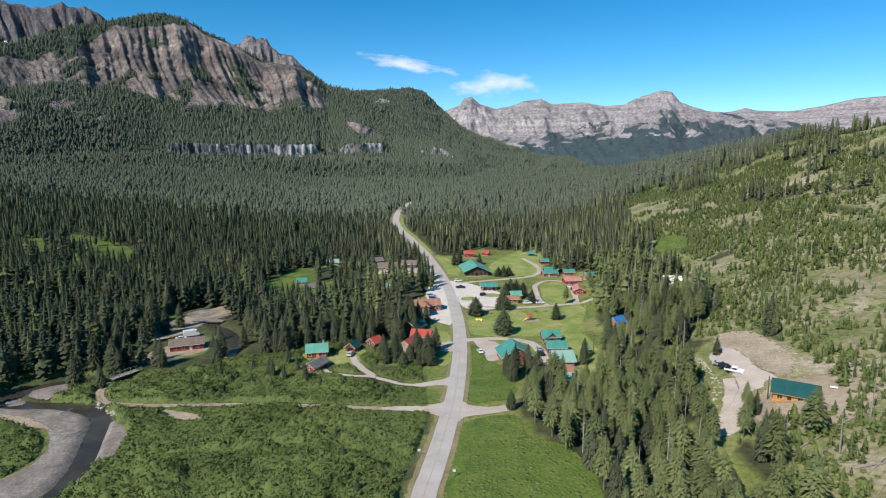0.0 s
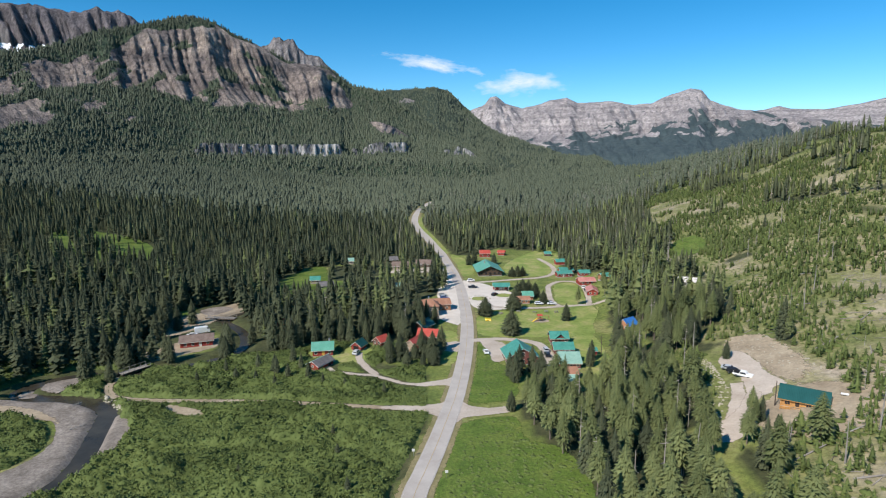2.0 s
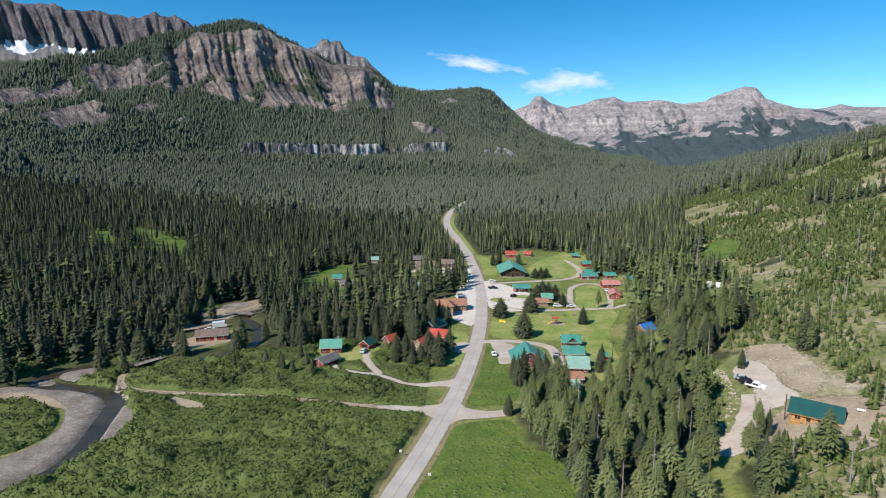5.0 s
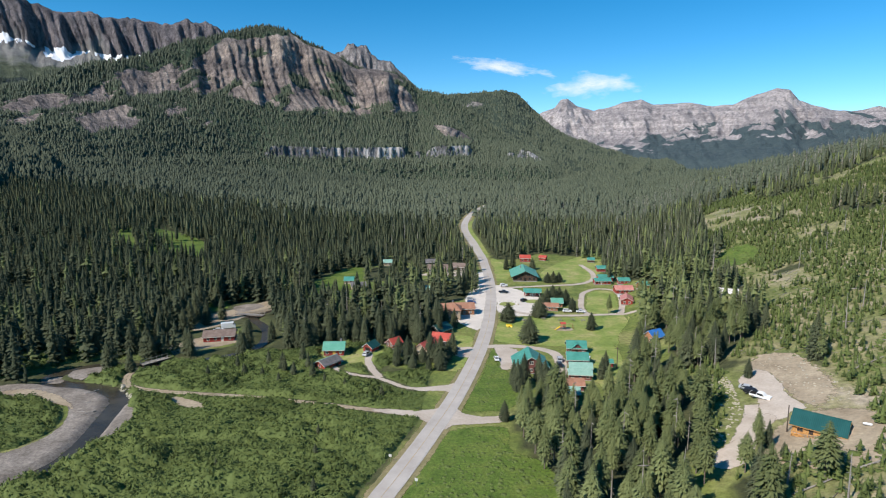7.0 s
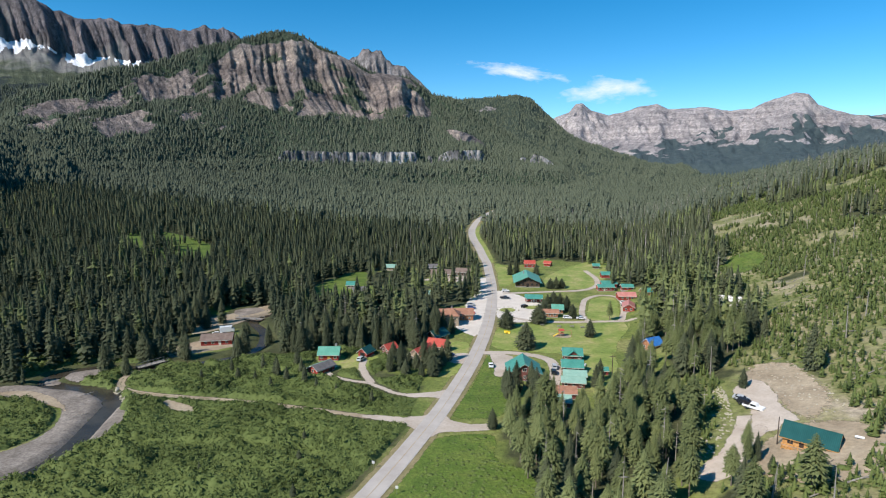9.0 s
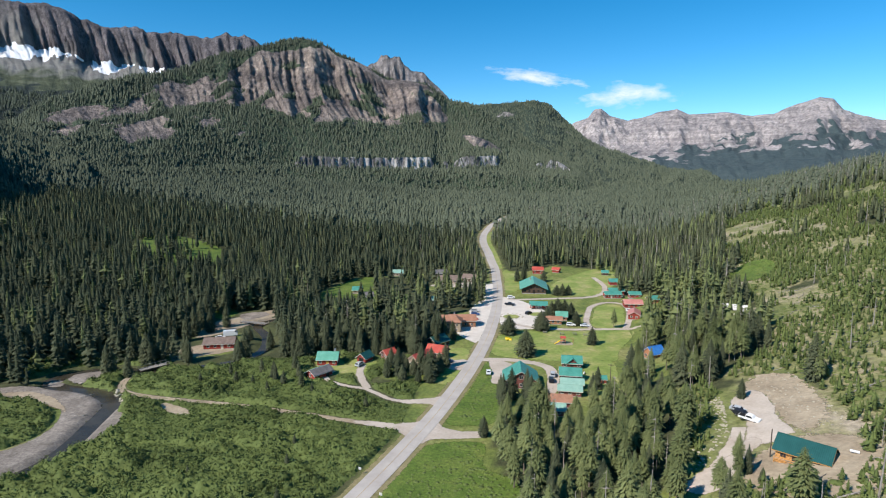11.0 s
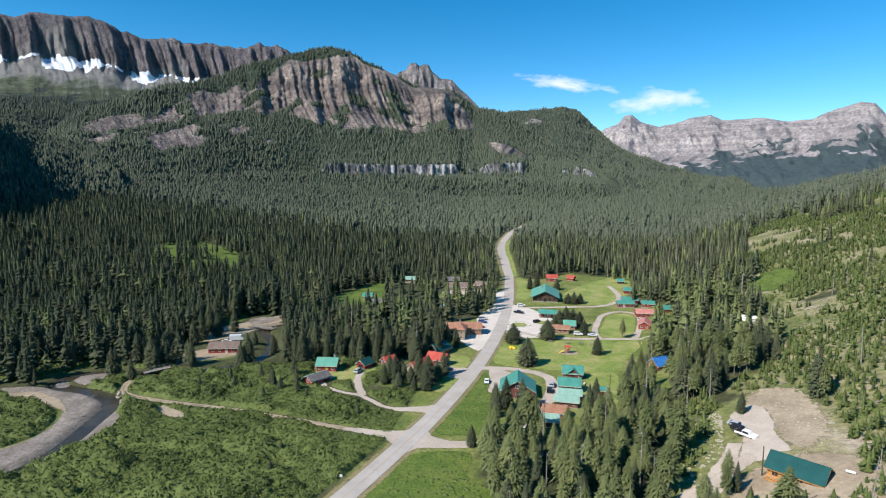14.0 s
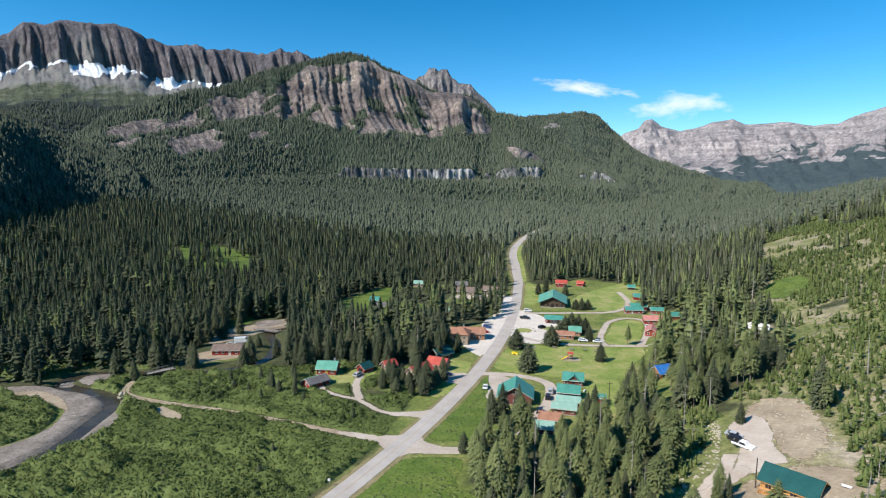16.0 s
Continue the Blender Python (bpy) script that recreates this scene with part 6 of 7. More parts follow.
WIN = lambda side, n, L, z=0.95, w=0.9, h=1.0, skip=(): [(side, (i - (n - 1) / 2) * L / n, z, w, h) for i in range(n) if i not in skip]
house("cabin", "red board cabin with a green metal roof and ochre door", -50, 217.8, 12, 7.8, 6.2, 2.8, 2.1, RED_WALL, GREEN_ROOF, windows=WIN("S", 3, 8, skip=(1,)) + WIN("E", 2, 5), doors=[("S", 0.2, 1.1, 2.1, YELLOW_DOOR)], chimney=(2.5, 1.0))
house("shed", "low red shed with a grey and pale green roof", -47.4, 203.4, 64, 8.4, 5.2, 2.1, 1.4, RED_WALL, MINT_ROOF, windows=WIN("W", 1, 5, w=0.8), doors=[("S", -2.5, 1.6, 1.9, DARK_TRIM), ("S", 2.0, 1.6, 1.9, DARK_TRIM)], category="shed", roof_east=GREY_ROOF)
# the door slab paints the darkness inside an open doorway
house("garage", "small red garage with a dark green gable roof", -36.8, 224.2, 72, 5.0, 4.2, 2.2, 1.6, RED_WALL, DARK_GREEN_ROOF, doors=[("W", 0, 2.3, 1.9, DARK_VOID)], category="garage")
house("cabin", "small cabin with a bright red metal roof", -28.6, 230.2, 55, 5.0, 4.2, 2.2, 1.6, MAROON_WALL, RED_ROOF, windows=WIN("W", 2, 4.4))
house("cabin", "pale log cabin under a bright red metal roof", -13.5, 225.4, 68, 10, 6.2, 2.7, 2.4, TAN_WALL, RED_ROOF, windows=WIN("W", 2, 5) + WIN("S", 3, 9), doors=[("S", 1.2, 0.95, 2.0, DARK_TRIM)])
house("cabin", "second red-roofed cabin in the spruces", -9.3, 237.2, -10, 8, 5.6, 2.7, 2.1, TAN_WALL, RED_ROOF, windows=WIN("S", 3, 7))
house("cabin", "dark cabin with a deep green roof beside the inn", -12.8, 251.5, 62, 8.5, 6.5, 2.6, 2.2, LOG_WALL, DARK_GREEN_ROOF, windows=WIN("W", 2, 5) + WIN("S", 2, 7))
house("inn", "two-storey tan inn with a terracotta hip roof and deck", -13.5, 278, 6, 12.5, 8.5, 5.2, 2.2, TAN_WALL, RUST_ROOF, windows=WIN("S", 5, 11.5, 3.2) + WIN("S", 4, 11.5, 0.8) + WIN("E", 2, 7, 3.2), doors=[("S", 0, 1.1, 2.1, DARK_TRIM)], hip=3.0, category="inn", porch=None)
house("inn_wing", "long wing with a terracotta shingle roof", -8.6, 288.5, 14, 13, 8.5, 3.4, 2.0, ORANGE_WALL, RUST_ROOF, windows=WIN("S", 4, 12) + WIN("E", 2, 7), doors=[("E", 0, 1.2, 2.1, DARK_TRIM)], chimney=(-4, 0.8), category="inn")
house("house", "brown gabled house with a wide teal metal roof", 27.6, 213.2, 98, 10.5, 11.5, 3.1, 3.4, MAROON_WALL, TEAL_ROOF, over=0.8, windows=WIN("W", 3, 9) + [("W", 0, 3.6, 1.3, 1.1)] + WIN("S", 3, 9) + WIN("N", 2, 8), doors=[("N", 2.2, 1, 2.1, DARK_TRIM)])
house("cabin", "maroon cabin with a teal roof and small front gable", 45.8, 236.4, 4, 7.2, 5.2, 2.5, 2.0, MAROON_WALL, TEAL_ROOF, windows=WIN("S", 3, 8, skip=(1,)), doors=[("S", 0, 1, 2.05, DARK_TRIM)], dormer=(0.2, 4.0, 1.8), group="cabins in a row")
house("cabin", "maroon cabin with a bright teal metal roof", 45.4, 222.4, 3, 7.4, 5.4, 2.5, 1.8, MAROON_WALL, TEAL_ROOF, windows=WIN("S", 3, 8), doors=[("S", 1.4, 0.95, 2.05, DARK_TRIM)], group="cabins in a row")
house("cabin", "low cabin with a faded mint metal roof", 46.1, 213.4, 2, 7.6, 4.2, 2.3, 1.1, MAROON_WALL, MINT_ROOF, windows=WIN("S", 3, 8), group="cabins in a row")
house("cabin", "low cabin with a pale mint roof under pines", 45.4, 206.6, 2, 7.6, 4.2, 2.3, 1.1, MAROON_WALL, MINT_ROOF, windows=WIN("S", 3, 8), group="cabins in a row")
house("cabin", "maroon cabin hidden among the pines", 42.2, 196.6, 3, 7.2, 4.8, 2.3, 1.3, MAROON_WALL, RUST_ROOF, windows=WIN("S", 2, 6), group="cabins in a row")
house("cabin", "small mint-roofed cabin hidden among the pines", 40.6, 189.0, 3, 6.5, 4.4, 2.3, 1.2, MAROON_WALL, MINT_ROOF, windows=WIN("S", 2, 6), group="cabins in a row")
house("hut", "tiny red hut with a teal roof on the lawn", 57.0, 220.6, 10, 2.6, 2.2, 1.9, 0.9, RED_WALL, TEAL_ROOF, over=0.3, doors=[("S", 0, 0.8, 1.7, DARK_TRIM)], category="hut")
house("lodge", "large dark log lodge with a broad green metal roof", 20.8, 378, 96, 24, 15.0, 3.1, 3.4, LOG_WALL, GREEN_ROOF, over=1.4, windows=WIN("W", 5, 14, 1.0, 1.2, 1.2) + [("W", -2, 3.5, 1.6, 1.0), ("W", 2, 3.5, 1.6, 1.0)] + WIN("S", 6, 19) + WIN("N", 6, 19), doors=[("W", 0, 1.6, 2.1, DARK_VOID)], trim=DARK_TRIM, category="lodge", chimney=(3, 2))
house("barn", "red-roofed red barn behind the lodge", 20.2, 433, 5, 7.4, 5, 3.2, 1.8, RED_WALL, RED_ROOF, windows=WIN("S", 2, 8), category="barn")
house("shed", "small red shed at the forest edge", 33.5, 440, -20, 5, 4, 2.4, 1.3, RED_WALL, RED_ROOF, category="shed")
house("store", "low roadside store with a teal porch roof", 27.0, 332.2, 3, 9.2, 4.2, 2.5, 1.2, RED_WALL, TEAL_ROOF, windows=WIN("S", 4, 10), doors=[("S", 0, 1.0, 2.05, TRIM)], porch=("S", 1.8), category="store")
house("cabin", "orange board cabin with a rust roof by the lane", 36.2, 302.2, 2, 8.4, 4.6, 2.5, 1.2, ORANGE_WALL, RUST_ROOF, windows=WIN("S", 3, 7.5))
house("cabin", "small cabin with a green roof among spruces", 40.2, 310, 5, 5.5, 4.6, 2.6, 1.8, ORANGE_WALL, GREEN_ROOF, windows=WIN("S", 2, 5))
house("motel", "long red motel row with a teal metal roof", 69.2, 366.2, 14, 9.6, 4.8, 2.5, 1.2, RED_WALL, TEAL_ROOF, windows=WIN("S", 5, 12.5), doors=[("S", -1.2, 0.9, 2.0, TRIM)], category="motel", z=1.6)
house("motel", "shorter motel row with a teal metal roof", 82.0, 366.8, 6, 6.6, 4.4, 2.4, 1.2, RED_WALL, TEAL_ROOF, windows=WIN("S", 3, 8), category="motel", z=2.2)
house("shed", "teal-roofed shed behind the motel", 72, 376, 10, 9, 4.5, 2.8, 1.2, RED_WALL, TEAL_ROOF, category="shed")
house("cabin", "red cabin with a faded red metal roof", 79.0, 345, 8, 9.5, 7, 2.6, 1.6, RED_WALL, SALMON_ROOF, windows=WIN("S", 3, 8), z=1.2)
house("cabin", "red cabin with a red roof beside the loop", 77.6, 321, 84, 10.5, 5.6, 2.6, 1.5, RED_WALL, SALMON_ROOF, windows=WIN("W", 2, 5) + WIN("N", 3, 9), z=0.9)
house("shed", "small teal-roofed shed at the forest edge", 89.6, 344, 20, 5, 4.5, 2.8, 1.4, ORANGE_WALL, TEAL_ROOF, category="shed")
house("cabin", "orange cabin covered with a blue tarpaulin", 78.6, 250.4, 40, 6.5, 5.2, 2.8, 2.2, ORANGE_WALL, BLUE_TARP, windows=WIN("W", 2, 4.5) + WIN("S", 2, 6), z=1.6)
house("house", "pale hillside house with a white metal roof", 119.5, 292.5, -14, 8.2, 5.8, 2.8, 1.5, WHITE_WALL, WHITE_ROOF, windows=WIN("S", 4, 9.5), z=12.2, sink=2.5)
house("log_house", "golden log house with a dark green metal roof", 100.2, 154.6, -32, 10.8, 7.4, 2.7, 2.3, GOLD_LOG, DARK_GREEN_ROOF, over=0.7, windows=WIN("S", 4, 10, 0.8, 1.2, 1.1, skip=(1,)) + WIN("W", 2, 6) + WIN("E", 2, 6), doors=[("S", -1.4, 1.0, 2.05, DARK_TRIM)], trim=GOLD_LOG, z=8.9, sink=3.0, deck=(-5.4, -0.6, 1.5))
house("house", "red riverside house with a grey-brown shingle roof", -105.8, 227.6, 22, 12.5, 7.6, 2.6, 1.7, RED_WALL, BROWN_ROOF, windows=WIN("S", 4, 11.5) + WIN("W", 2, 6), doors=[("S", 1.5, 1, 2.05, TRIM)])
house("cabin", "small cabin with a teal roof in the trees", -87, 345, 10, 5.5, 4.8, 2.5, 1.7, TAN_WALL, TEAL_ROOF, windows=WIN("S", 2, 5))
house("cabin", "grey-roofed cabin in the glade", -79, 338.5, 24, 8.5, 6, 2.7, 1.7, TAN_WALL, GREY_ROOF, windows=WIN("S", 3, 8))
house("cabin", "red cabin deep among the spruces", -77, 252.4, 40, 5, 4.4, 2.6, 1.8, RED_WALL, RED_ROOF, windows=WIN("S", 2, 4))
house("cabin", "pale-roofed cabin beside the forest lane", -79, 404, 10, 8, 5.5, 2.6, 1.6, TAN_WALL, MINT_ROOF, windows=WIN("S", 3, 7))
house("house", "long brown-roofed house under the trees", -38, 388, 8, 13, 8, 2.8, 2.2, TAN_WALL, BROWN_ROOF, windows=WIN("S", 5, 13))
house("house", "brown-roofed house beside the parking", -23.5, 396, -6, 10, 7, 2.8, 2.0, LOG_WALL, BROWN_ROOF, windows=WIN("S", 4, 10))
house("shed", "small pale-roofed shed in the spruces", -32.4, 331, 12, 5, 4, 2.4, 1.3, TAN_WALL, MINT_ROOF, windows=WIN("S", 2, 4), category="shed")
house("shed", "teal-roofed shed along the lodge lane", 72.5, 405, 10, 6, 4.5, 2.6, 1.4, RED_WALL, TEAL_ROOF, category="shed")
house("shed", "small teal-roofed shed at the lawn's end", 68.3, 437, 5, 4.5, 3.6, 2.3, 1.2, LOG_WALL, TEAL_ROOF, category="shed")
house("cabin", "grey cabin in the forest", -48, 409, 20, 8, 6, 2.7, 1.8, LOG_WALL, GREY_ROOF, windows=WIN("S", 3, 7))


# ---- vehicles ----
def paint(name, colour):
    return grainy(name, [(0.3, tuple(c * 0.92 for c in colour)), (0.7, colour)], fine=6, coarse=1.0, rough=0.3, fine_amount=0.08)


TYRE = grainy("black_rubber", [(0.3, (0.015, 0.015, 0.015)), (0.7, (0.03, 0.03, 0.03))], fine=9, coarse=2.0)
CAR_PAINT = {"white": paint("white_car_paint", (0.78, 0.78, 0.77)), "black": paint("black_car_paint", (0.02, 0.022, 0.028)), "red": paint("red_car_paint", (0.45, 0.025, 0.03)),
             "blue": paint("blue_car_paint", (0.05, 0.10, 0.26)), "silver": paint("silver_car_paint", (0.42, 0.44, 0.46)), "yellow": paint("yellow_machine_paint", (0.72, 0.50, 0.03))}


def car(name, label, x, y, yaw, colour, kind="suv", z=None, pitch=0.0, roll=0.0):
    """A parked vehicle, its nose along local x."""
    root = new(name)
    gz = float(hgt(x, y)) + 0.14 if z is None else z
    root.matrix_world = pose(x, y, gz, roll, pitch, yaw)
    L, W = {"suv": (4.7, 1.9), "sedan": (4.6, 1.8), "pickup": (5.7, 2.0), "van": (6.4, 2.3)}[kind]
    p = CAR_PAINT[colour]
    if kind == "van":
        outline = [(-3.2, 0.45), (3.2, 0.45), (3.2, 1.3), (2.8, 1.9), (2.3, 2.9), (-3.2, 2.9)]
        glass = [(2.36, 2.0), (2.74, 1.95), (2.44, 2.7), (2.0, 2.7), (2.0, 2.0)]
    elif kind == "pickup":
        outline = [(-2.85, 0.5), (2.85, 0.5), (2.85, 0.95), (2.75, 1.1), (1.35, 1.18), (0.85, 1.85), (-0.75, 1.88), (-0.95, 1.15), (-2.85, 1.15)]
        glass = [(-0.72, 1.25), (1.1, 1.25), (0.75, 1.78), (-0.62, 1.8)]
    elif kind == "suv":
        outline = [(-2.35, 0.45), (2.35, 0.45), (2.35, 0.9), (2.2, 1.05), (1.2, 1.12), (0.6, 1.7), (-1.9, 1.74), (-2.3, 1.1)]
        glass = [(-2.05, 1.15), (0.95, 1.15), (0.55, 1.62), (-1.8, 1.64)]
    else:
        outline = [(-2.3, 0.4), (2.3, 0.4), (2.3, 0.78), (1.3, 0.95), (0.6, 1.42), (-1.0, 1.44), (-1.7, 1.0), (-2.3, 0.95)]
        glass = [(-1.45, 1.02), (1.1, 1.0), (0.55, 1.36), (-0.95, 1.37)]
    side = pose(0, 0, 0, 0, 0, 90)
    bm = prism([(-a, b) for a, b in outline], W)
    bmesh.ops.bevel(bm, geom=list(bm.edges), offset=0.07, segments=2, affect="EDGES")
    def narrow(b):
        for v in b.verts:
            v.co.x *= 1 - 0.2 * min(1, max(0, (v.co.z - 1.0) / 0.7)) if kind != "van" else 1.0
        return b
    narrow(bm)
    part("body", bm, p, root).matrix_local = pose(0, 0, 0, 0, 0, -90) @ pose(0, 0, 0, 0, 0, 180)
    part("window_band", narrow(prism([(-a, b) for a, b in glass], W + 0.03)), GLASS, root).matrix_local = pose(0, 0, 0, 0, 0, -90) @ pose(0, 0, 0, 0, 0, 180)
    if kind != "van":
        part("windscreen", boxed(-0.02, -W / 2 + 0.18, 0, 0.02, W / 2 - 0.18, 0.66), GLASS, root).matrix_local = pose(glass[1][0] + 0.14, 0, glass[1][1] - 0.02, 0, -40 if kind != "sedan" else -56, 0)
    if kind in ("suv", "sedan"):
        bx, bz, tx, tz = (-2.26, 1.16, -1.99, 1.62) if kind == "suv" else (-1.66, 1.05, -1.08, 1.41)
        rw = bmesh.new()
        q = [rw.verts.new(c) for c in ((bx - 0.03, -W * 0.40, bz), (bx - 0.03, W * 0.40, bz), (tx - 0.03, W * 0.35, tz), (tx - 0.03, -W * 0.35, tz))]
        rw.faces.new(q)
        bmesh.ops.solidify(rw, geom=list(rw.faces), thickness=0.02)
        part("rear_window", rw, GLASS, root)
    if kind == "pickup":
        part("load_bed", boxed(-2.75, -W / 2 + 0.14, 1.0, -1.02, W / 2 - 0.14, 1.165), DARK_VOID, root)
    for sx in (-0.31, 0.31):
        for sy in (-1, 1):
            w = part("wheel", tube(bmesh.new(), (sx * L, sy * (W / 2 - 0.2), 0.36), (sx * L, sy * (W / 2 + 0.02), 0.36), 0.36, 0.36, 14), TYRE, root)
            part("rim", tube(bmesh.new(), (sx * L, sy * (W / 2 + 0.015), 0.36), (sx * L, sy * (W / 2 + 0.04), 0.36), 0.21, 0.19, 10), STEEL, w)
    for sy in (-1, 1):
        part("headlight", boxed(L / 2 - 0.02, sy * W * 0.36 - 0.15, 0.72, L / 2 + 0.012, sy * W * 0.36 + 0.15, 0.86), WHITE_PAINT, root)
    return tagged(root, label, "car" if kind != "van" else "motorhome", "parked vehicles")


car("car", "red car parked on the gravel strip", -4.6, 299.5, 8, "red", "sedan")
car("car", "blue car parked on the gravel strip", -5.4, 308.5, 10, "blue", "suv")
car("car", "silver car parked on the gravel strip", -6.6, 315, 12, "silver", "suv")
car("pickup_truck", "black pickup parked before the lodge", 10.4, 334, -4, "black", "pickup")
car("car", "white car parked before the lodge", 9.4, 351, 12, "white", "suv")
car("car", "dark car parked on the east gravel", 22.5, 317, 60, "black", "suv")
car("car", "white car parked on the roadside meadow", 14.8, 220.5, 100, "white", "sedan")
car("car", "blue car parked in the pull-in", -3.0, 228.8, 55, "blue", "suv")
car("car", "white car parked by the lane", 45.2, 298.6, 2, "white", "suv")
car("car", "white low car parked by the lane", 52.0, 298.8, 4, "white", "sedan")
car("car", "black car parked by the lawn loop", 76.2, 330, 75, "black", "suv")
car("car", "white car parked by the lawn loop", 76.0, 335.5, 78, "white", "sedan")
car("car", "dark car parked between the cabins", 38.6, 217.5, 95, "black", "suv")
car("car", "silver car parked between the cabins", 38.9, 223.5, 92, "silver", "suv")
car("car", "dark car parked among the pines", 37.6, 203.5, 95, "black", "suv")
car("suv", "black car parked on the hillside lot", 93.6, 181.5, -38, "black", "suv", roll=10)
car("pickup_truck", "white pickup parked on the hillside lot", 94.4, 177.3, -40, "white", "pickup", roll=10)
car("car", "dark car parked at the lot's edge", 93.4, 185, -36, "silver", "sedan", roll=10)
car("motorhome", "white motorhome behind the riverside house", -110.8, 243, 30, "white", "van")
car("car", "white car beside the motorhome", -113.2, 238.5, 25, "white", "sedan")
car("car", "grey car in front of the garage", -36.6, 217.6, 80, "silver", "suv")


# ---- small things ----
def pole(x, y, h, label, arms=True):
    root = new("utility_pole")
    root.location = (x, y, float(hgt(x, y)))
    part("post", tube(bmesh.new(), (0, 0, -0.5), (0, 0, h), 0.17, 0.11, 9), BARK, root)
    if arms:
        part("cross_arm", boxed(-1.1, -0.06, h - 0.7, 1.1, 0.06, h - 0.55), BARK, root)
    return tagged(root, label, "utility pole", "utility poles")


pole(93, 155.6, 7.2, "dark wooden utility pole beside the log house", False)
pole(59.6, 218, 8.5, "weathered utility pole on the lawn")
pole(15, 283, 8.0, "weathered utility pole beside the road")
pole(-14, 405, 8.5, "weathered utility pole beside the road")
pole(-2, 455, 8.5, "weathered utility pole by the verge")


def marker(x, y, label):
    root = new("road_sign")
    root.location = (x, y, float(hgt(x, y)))
    part("post", tube(bmesh.new(), (0, 0, -0.3), (0, 0, 1.9), 0.05, 0.05, 6), STEEL, root)
    part("plate", boxed(-0.38, -0.09, 1.35, 0.38, -0.05, 2.1, bevel=0.015), WHITE_PAINT, root)
    return tagged(root, label, "sign")


marker(2.6, 129.5, "small pale roadside sign on a steel post")
marker(-6.4, 139.5, "small pale roadside sign on a steel post")


def bridge(x, y, z, yaw, length, label):
    root = new("footbridge")
    root.matrix_world = pose(x, y, z, 0, 0, yaw)
    count = int(length / 0.46)
    for k in range(count):
        part("plank", boxed(-length / 2 + k * 0.46, -1.5, 0.0, -length / 2 + k * 0.46 + 0.42, 1.5, 0.09), DEADWOOD, root)
    for s in (-1, 1):
        part("beam", boxed(-length / 2 - 0.2, s * 1.2 - 0.18, -0.45, length / 2 + 0.2, s * 1.2 + 0.18, -0.003), BARK, root)
        for px in np.linspace(-length / 2 + 0.3, length / 2 - 0.3, 6):
            part("rail_post", boxed(px - 0.07, s * 1.5 - 0.07, 0.0, px + 0.07, s * 1.5 + 0.07, 1.05), DEADWOOD, root)
        part("hand_rail", boxed(-length / 2, s * 1.5 - 0.06, 1.05, length / 2, s * 1.5 + 0.06, 1.17), DEADWOOD, root)
    return tagged(root, label, "bridge")


bridge(-115.0, 197.5, 0.35, 62, 11.0, "weathered grey plank bridge over the river")
bridge(-112.5, 266.5, 0.45, -4, 15.0, "pale timber bridge upstream of the riverside house")


def play_set(x, y):
    root = new("play_set")
    root.matrix_world = pose(x, y, float(hgt(x, y)) + 0.1, 0, 0, 15)
    for px, py in ((-1, -1), (1, -1), (1, 1), (-1, 1)):
        part("leg", boxed(px - 0.07, py - 0.07, 0, px + 0.07, py + 0.07, 2.6), ORANGE_WALL, root)
    part("platform", boxed(-1.1, -1.1, 1.2, 1.1, 1.1, 1.32), ORANGE_WALL, root)
    part("canopy", prism([(-1.3, 2.6), (1.3, 2.6), (0, 3.4)], 2.4), RED_ROOF, root, "red peaked canopy")
    sl = part("slide", boxed(-0.4, -3.2, -0.05, 0.4, 0.0, 0.08, bevel=0.03), CAR_PAINT["yellow"], root, "yellow slide")
    sl.matrix_local = pose(-1.2, 0.2, 1.2, 22, 0, -70)
    part("swing_beam", tube(bmesh.new(), (1, 0, 2.4), (4.6, 0, 2.4), 0.07, 0.07, 8), ORANGE_WALL, root)
    for s in (-1, 1):
        part("swing_leg", tube(bmesh.new(), (4.6, 0, 2.4), (4.8, s * 1.2, 0), 0.06, 0.06, 6), ORANGE_WALL, root)
    return tagged(root, "wooden play set with a yellow slide and red canopy", "play set")


play_set(41.8, 267.5)
patch("play_sand", [(38.5, 265), (45, 265), (46, 269), (42, 271), (38.5, 269)], DIRT, 0.12, "sand under the play set", "sand", rough_edge=0.3)


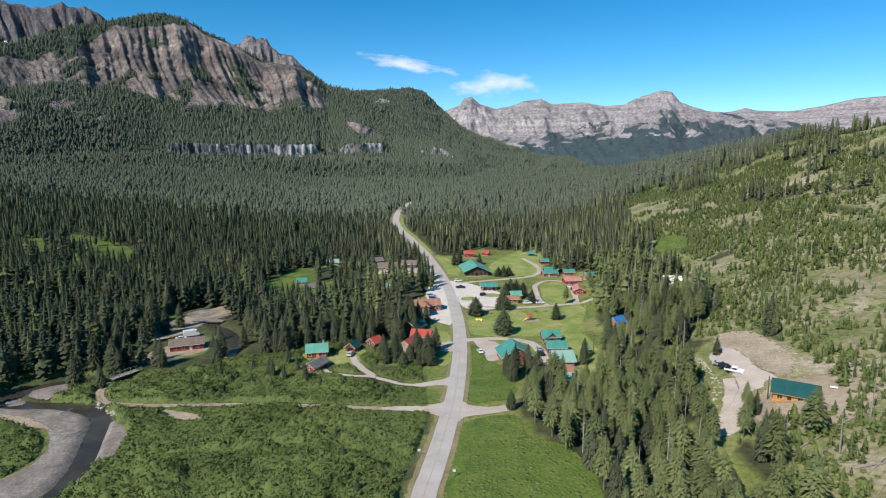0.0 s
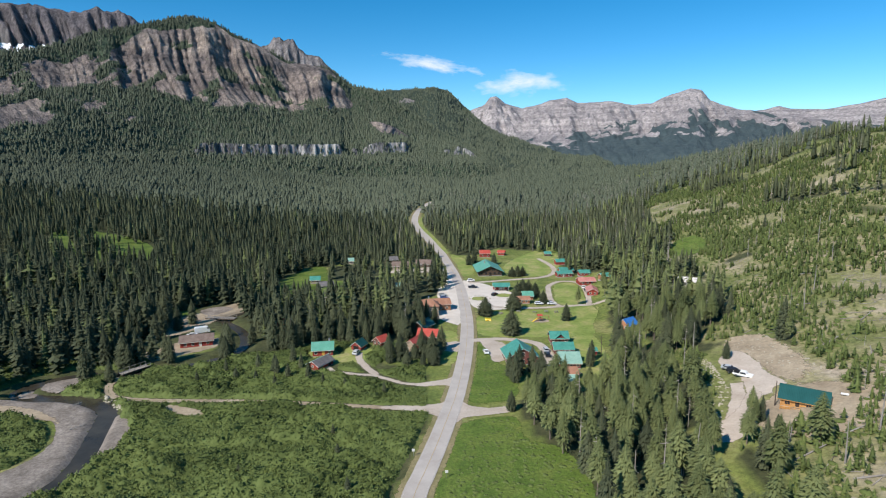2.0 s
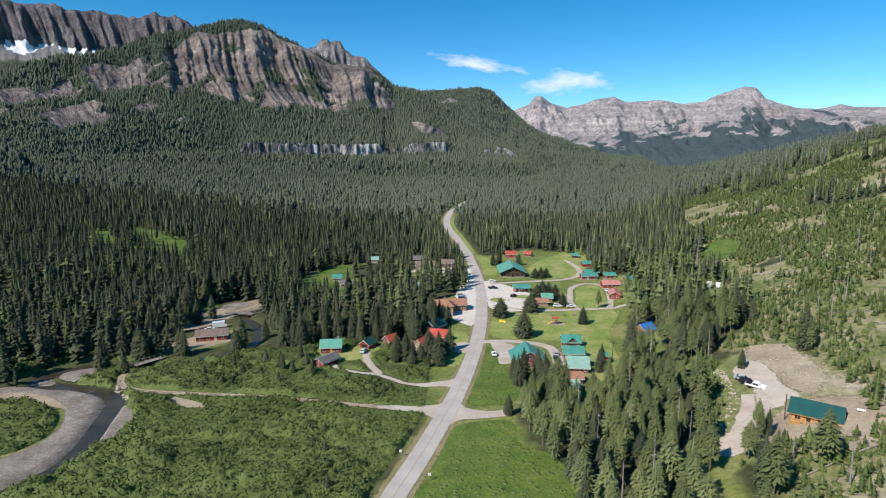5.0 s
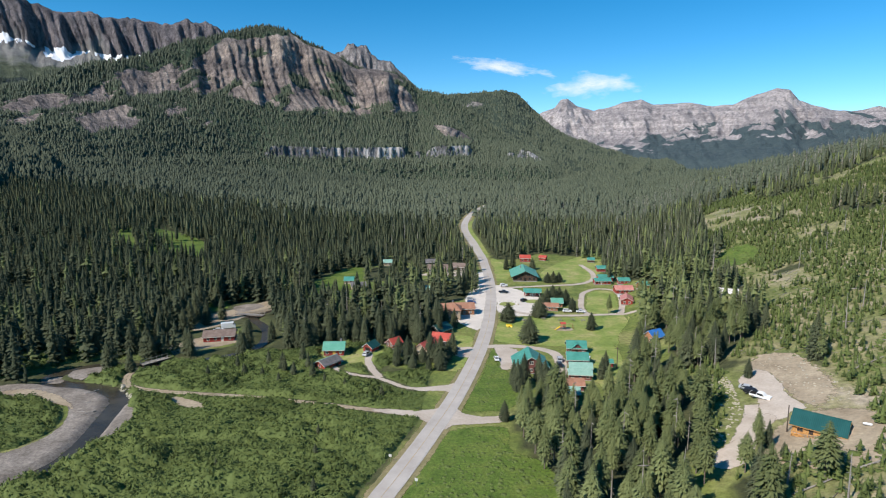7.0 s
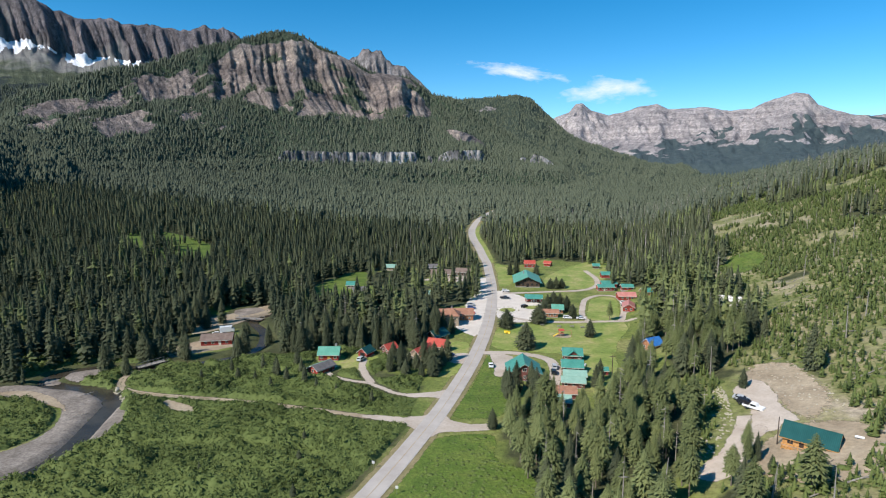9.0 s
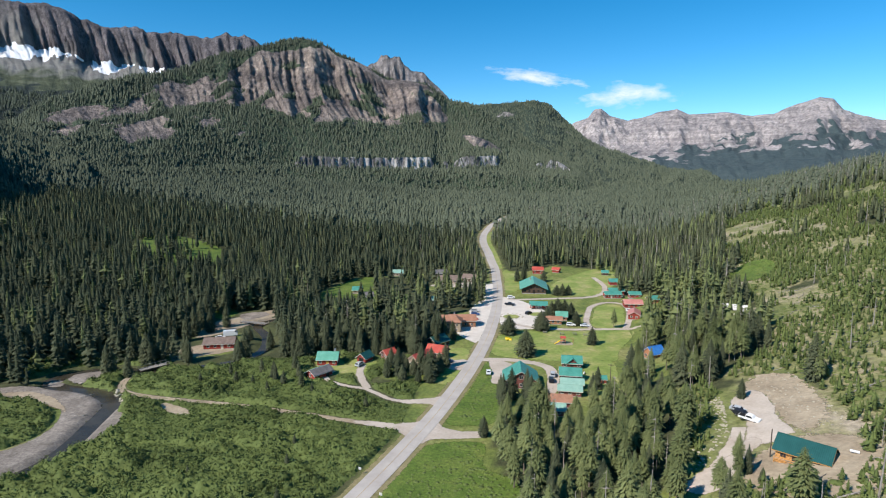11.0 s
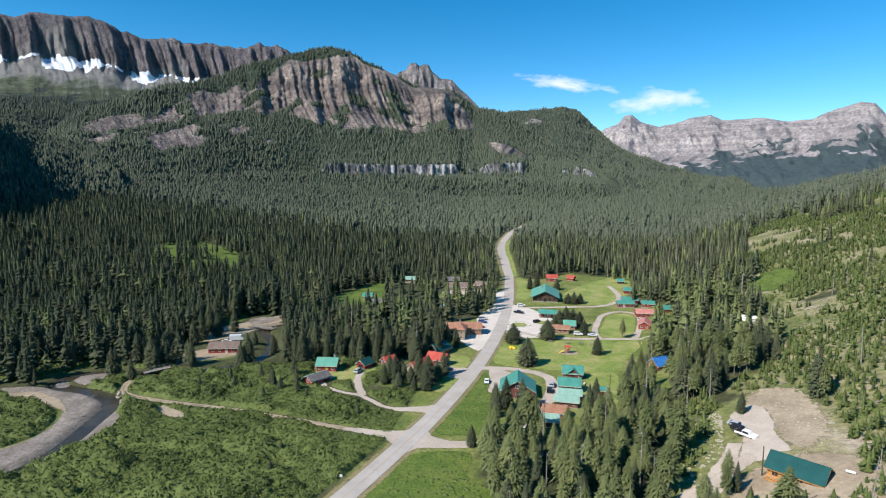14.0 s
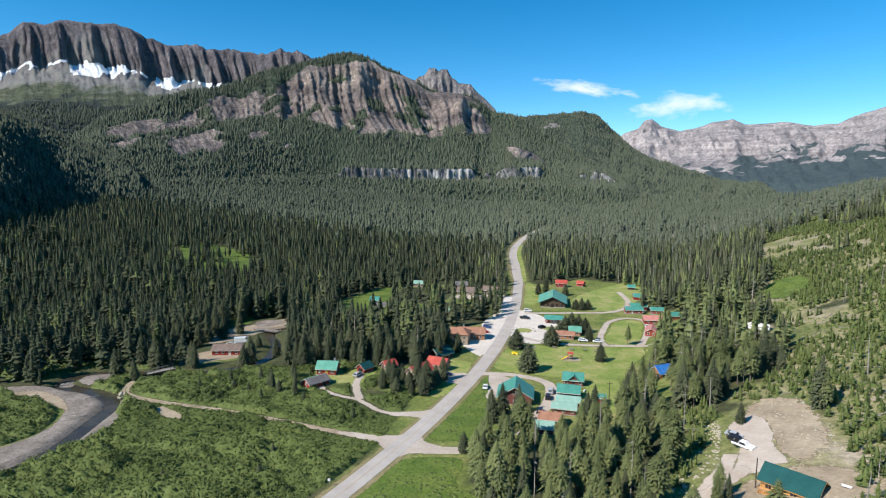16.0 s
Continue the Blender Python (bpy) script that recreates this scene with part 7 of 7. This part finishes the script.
def plough(x, y):
    root = new("snow_plough")
    root.matrix_world = pose(x, y, float(hgt(x, y)) + 0.1, 0, 0, -25)
    bm = prism([(-0.2, 0), (0.15, 0.0), (0.35, 0.5), (0.2, 1.1), (-0.15, 1.15), (0.1, 0.55)], 3.2)
    part("blade", bm, CAR_PAINT["yellow"], root)
    part("frame", boxed(-0.4, -1.6, 0.2, 0.4, -0.1, 0.45), CAR_PAINT["yellow"], root)
    return tagged(root, "yellow plough blade parked on the grass", "plough")


plough(17.2, 267.2)


def picnic_table(x, y, yaw):
    root = new("picnic_table")
    root.matrix_world = pose(x, y, float(hgt(x, y)) + 0.1, 0, 0, yaw)
    part("tabletop", boxed(-0.95, -0.38, 0.72, 0.95, 0.38, 0.77), DEADWOOD, root)
    for s in (-1, 1):
        part("bench", boxed(-0.95, s * 0.7 - 0.14, 0.42, 0.95, s * 0.7 + 0.14, 0.46), DEADWOOD, root)
        part("leg", boxed(s * 0.7 - 0.05, -0.75, 0, s * 0.7 + 0.05, 0.75, 0.42), DEADWOOD, root)
    return tagged(root, "weathered wooden picnic table on the field", "picnic table", "picnic tables on the field")


for px, py, yw in ((33, 283, 10), (41, 282, -5), (47, 283.5, 5), (52, 283, 12), (24, 279, 30)):
    picnic_table(px, py, yw)


def tank(x, y, yaw):
    root = new("gas_tank")
    root.matrix_world = pose(x, y, float(hgt(x, y)) + 0.1, 0, 0, yaw) @ Matrix.Scale(0.62, 4)
    bm = bmesh.new()
    tube(bm, (-1.3, 0, 0.75), (1.3, 0, 0.75), 0.48, 0.48, 14)
    part("barrel", bm, CAR_PAINT["white"], root)
    for s in (-1, 1):
        bm = bmesh.new()
        bmesh.ops.create_uvsphere(bm, u_segments=12, v_segments=6, radius=0.48, matrix=Matrix.Translation((s * 1.3, 0, 0.75)) @ Matrix.Diagonal((0.6, 1, 1, 1)))
        part("end_cap", bm, CAR_PAINT["white"], root)
        part("foot", boxed(s * 0.9 - 0.1, -0.4, -0.15, s * 0.9 + 0.1, 0.4, 0.32), CONCRETE, root)
    return tagged(root, "white gas tank beside the log house", "gas tank")


tank(109.5, 152.5, -25)
tank(50.6, 228.5, 80)
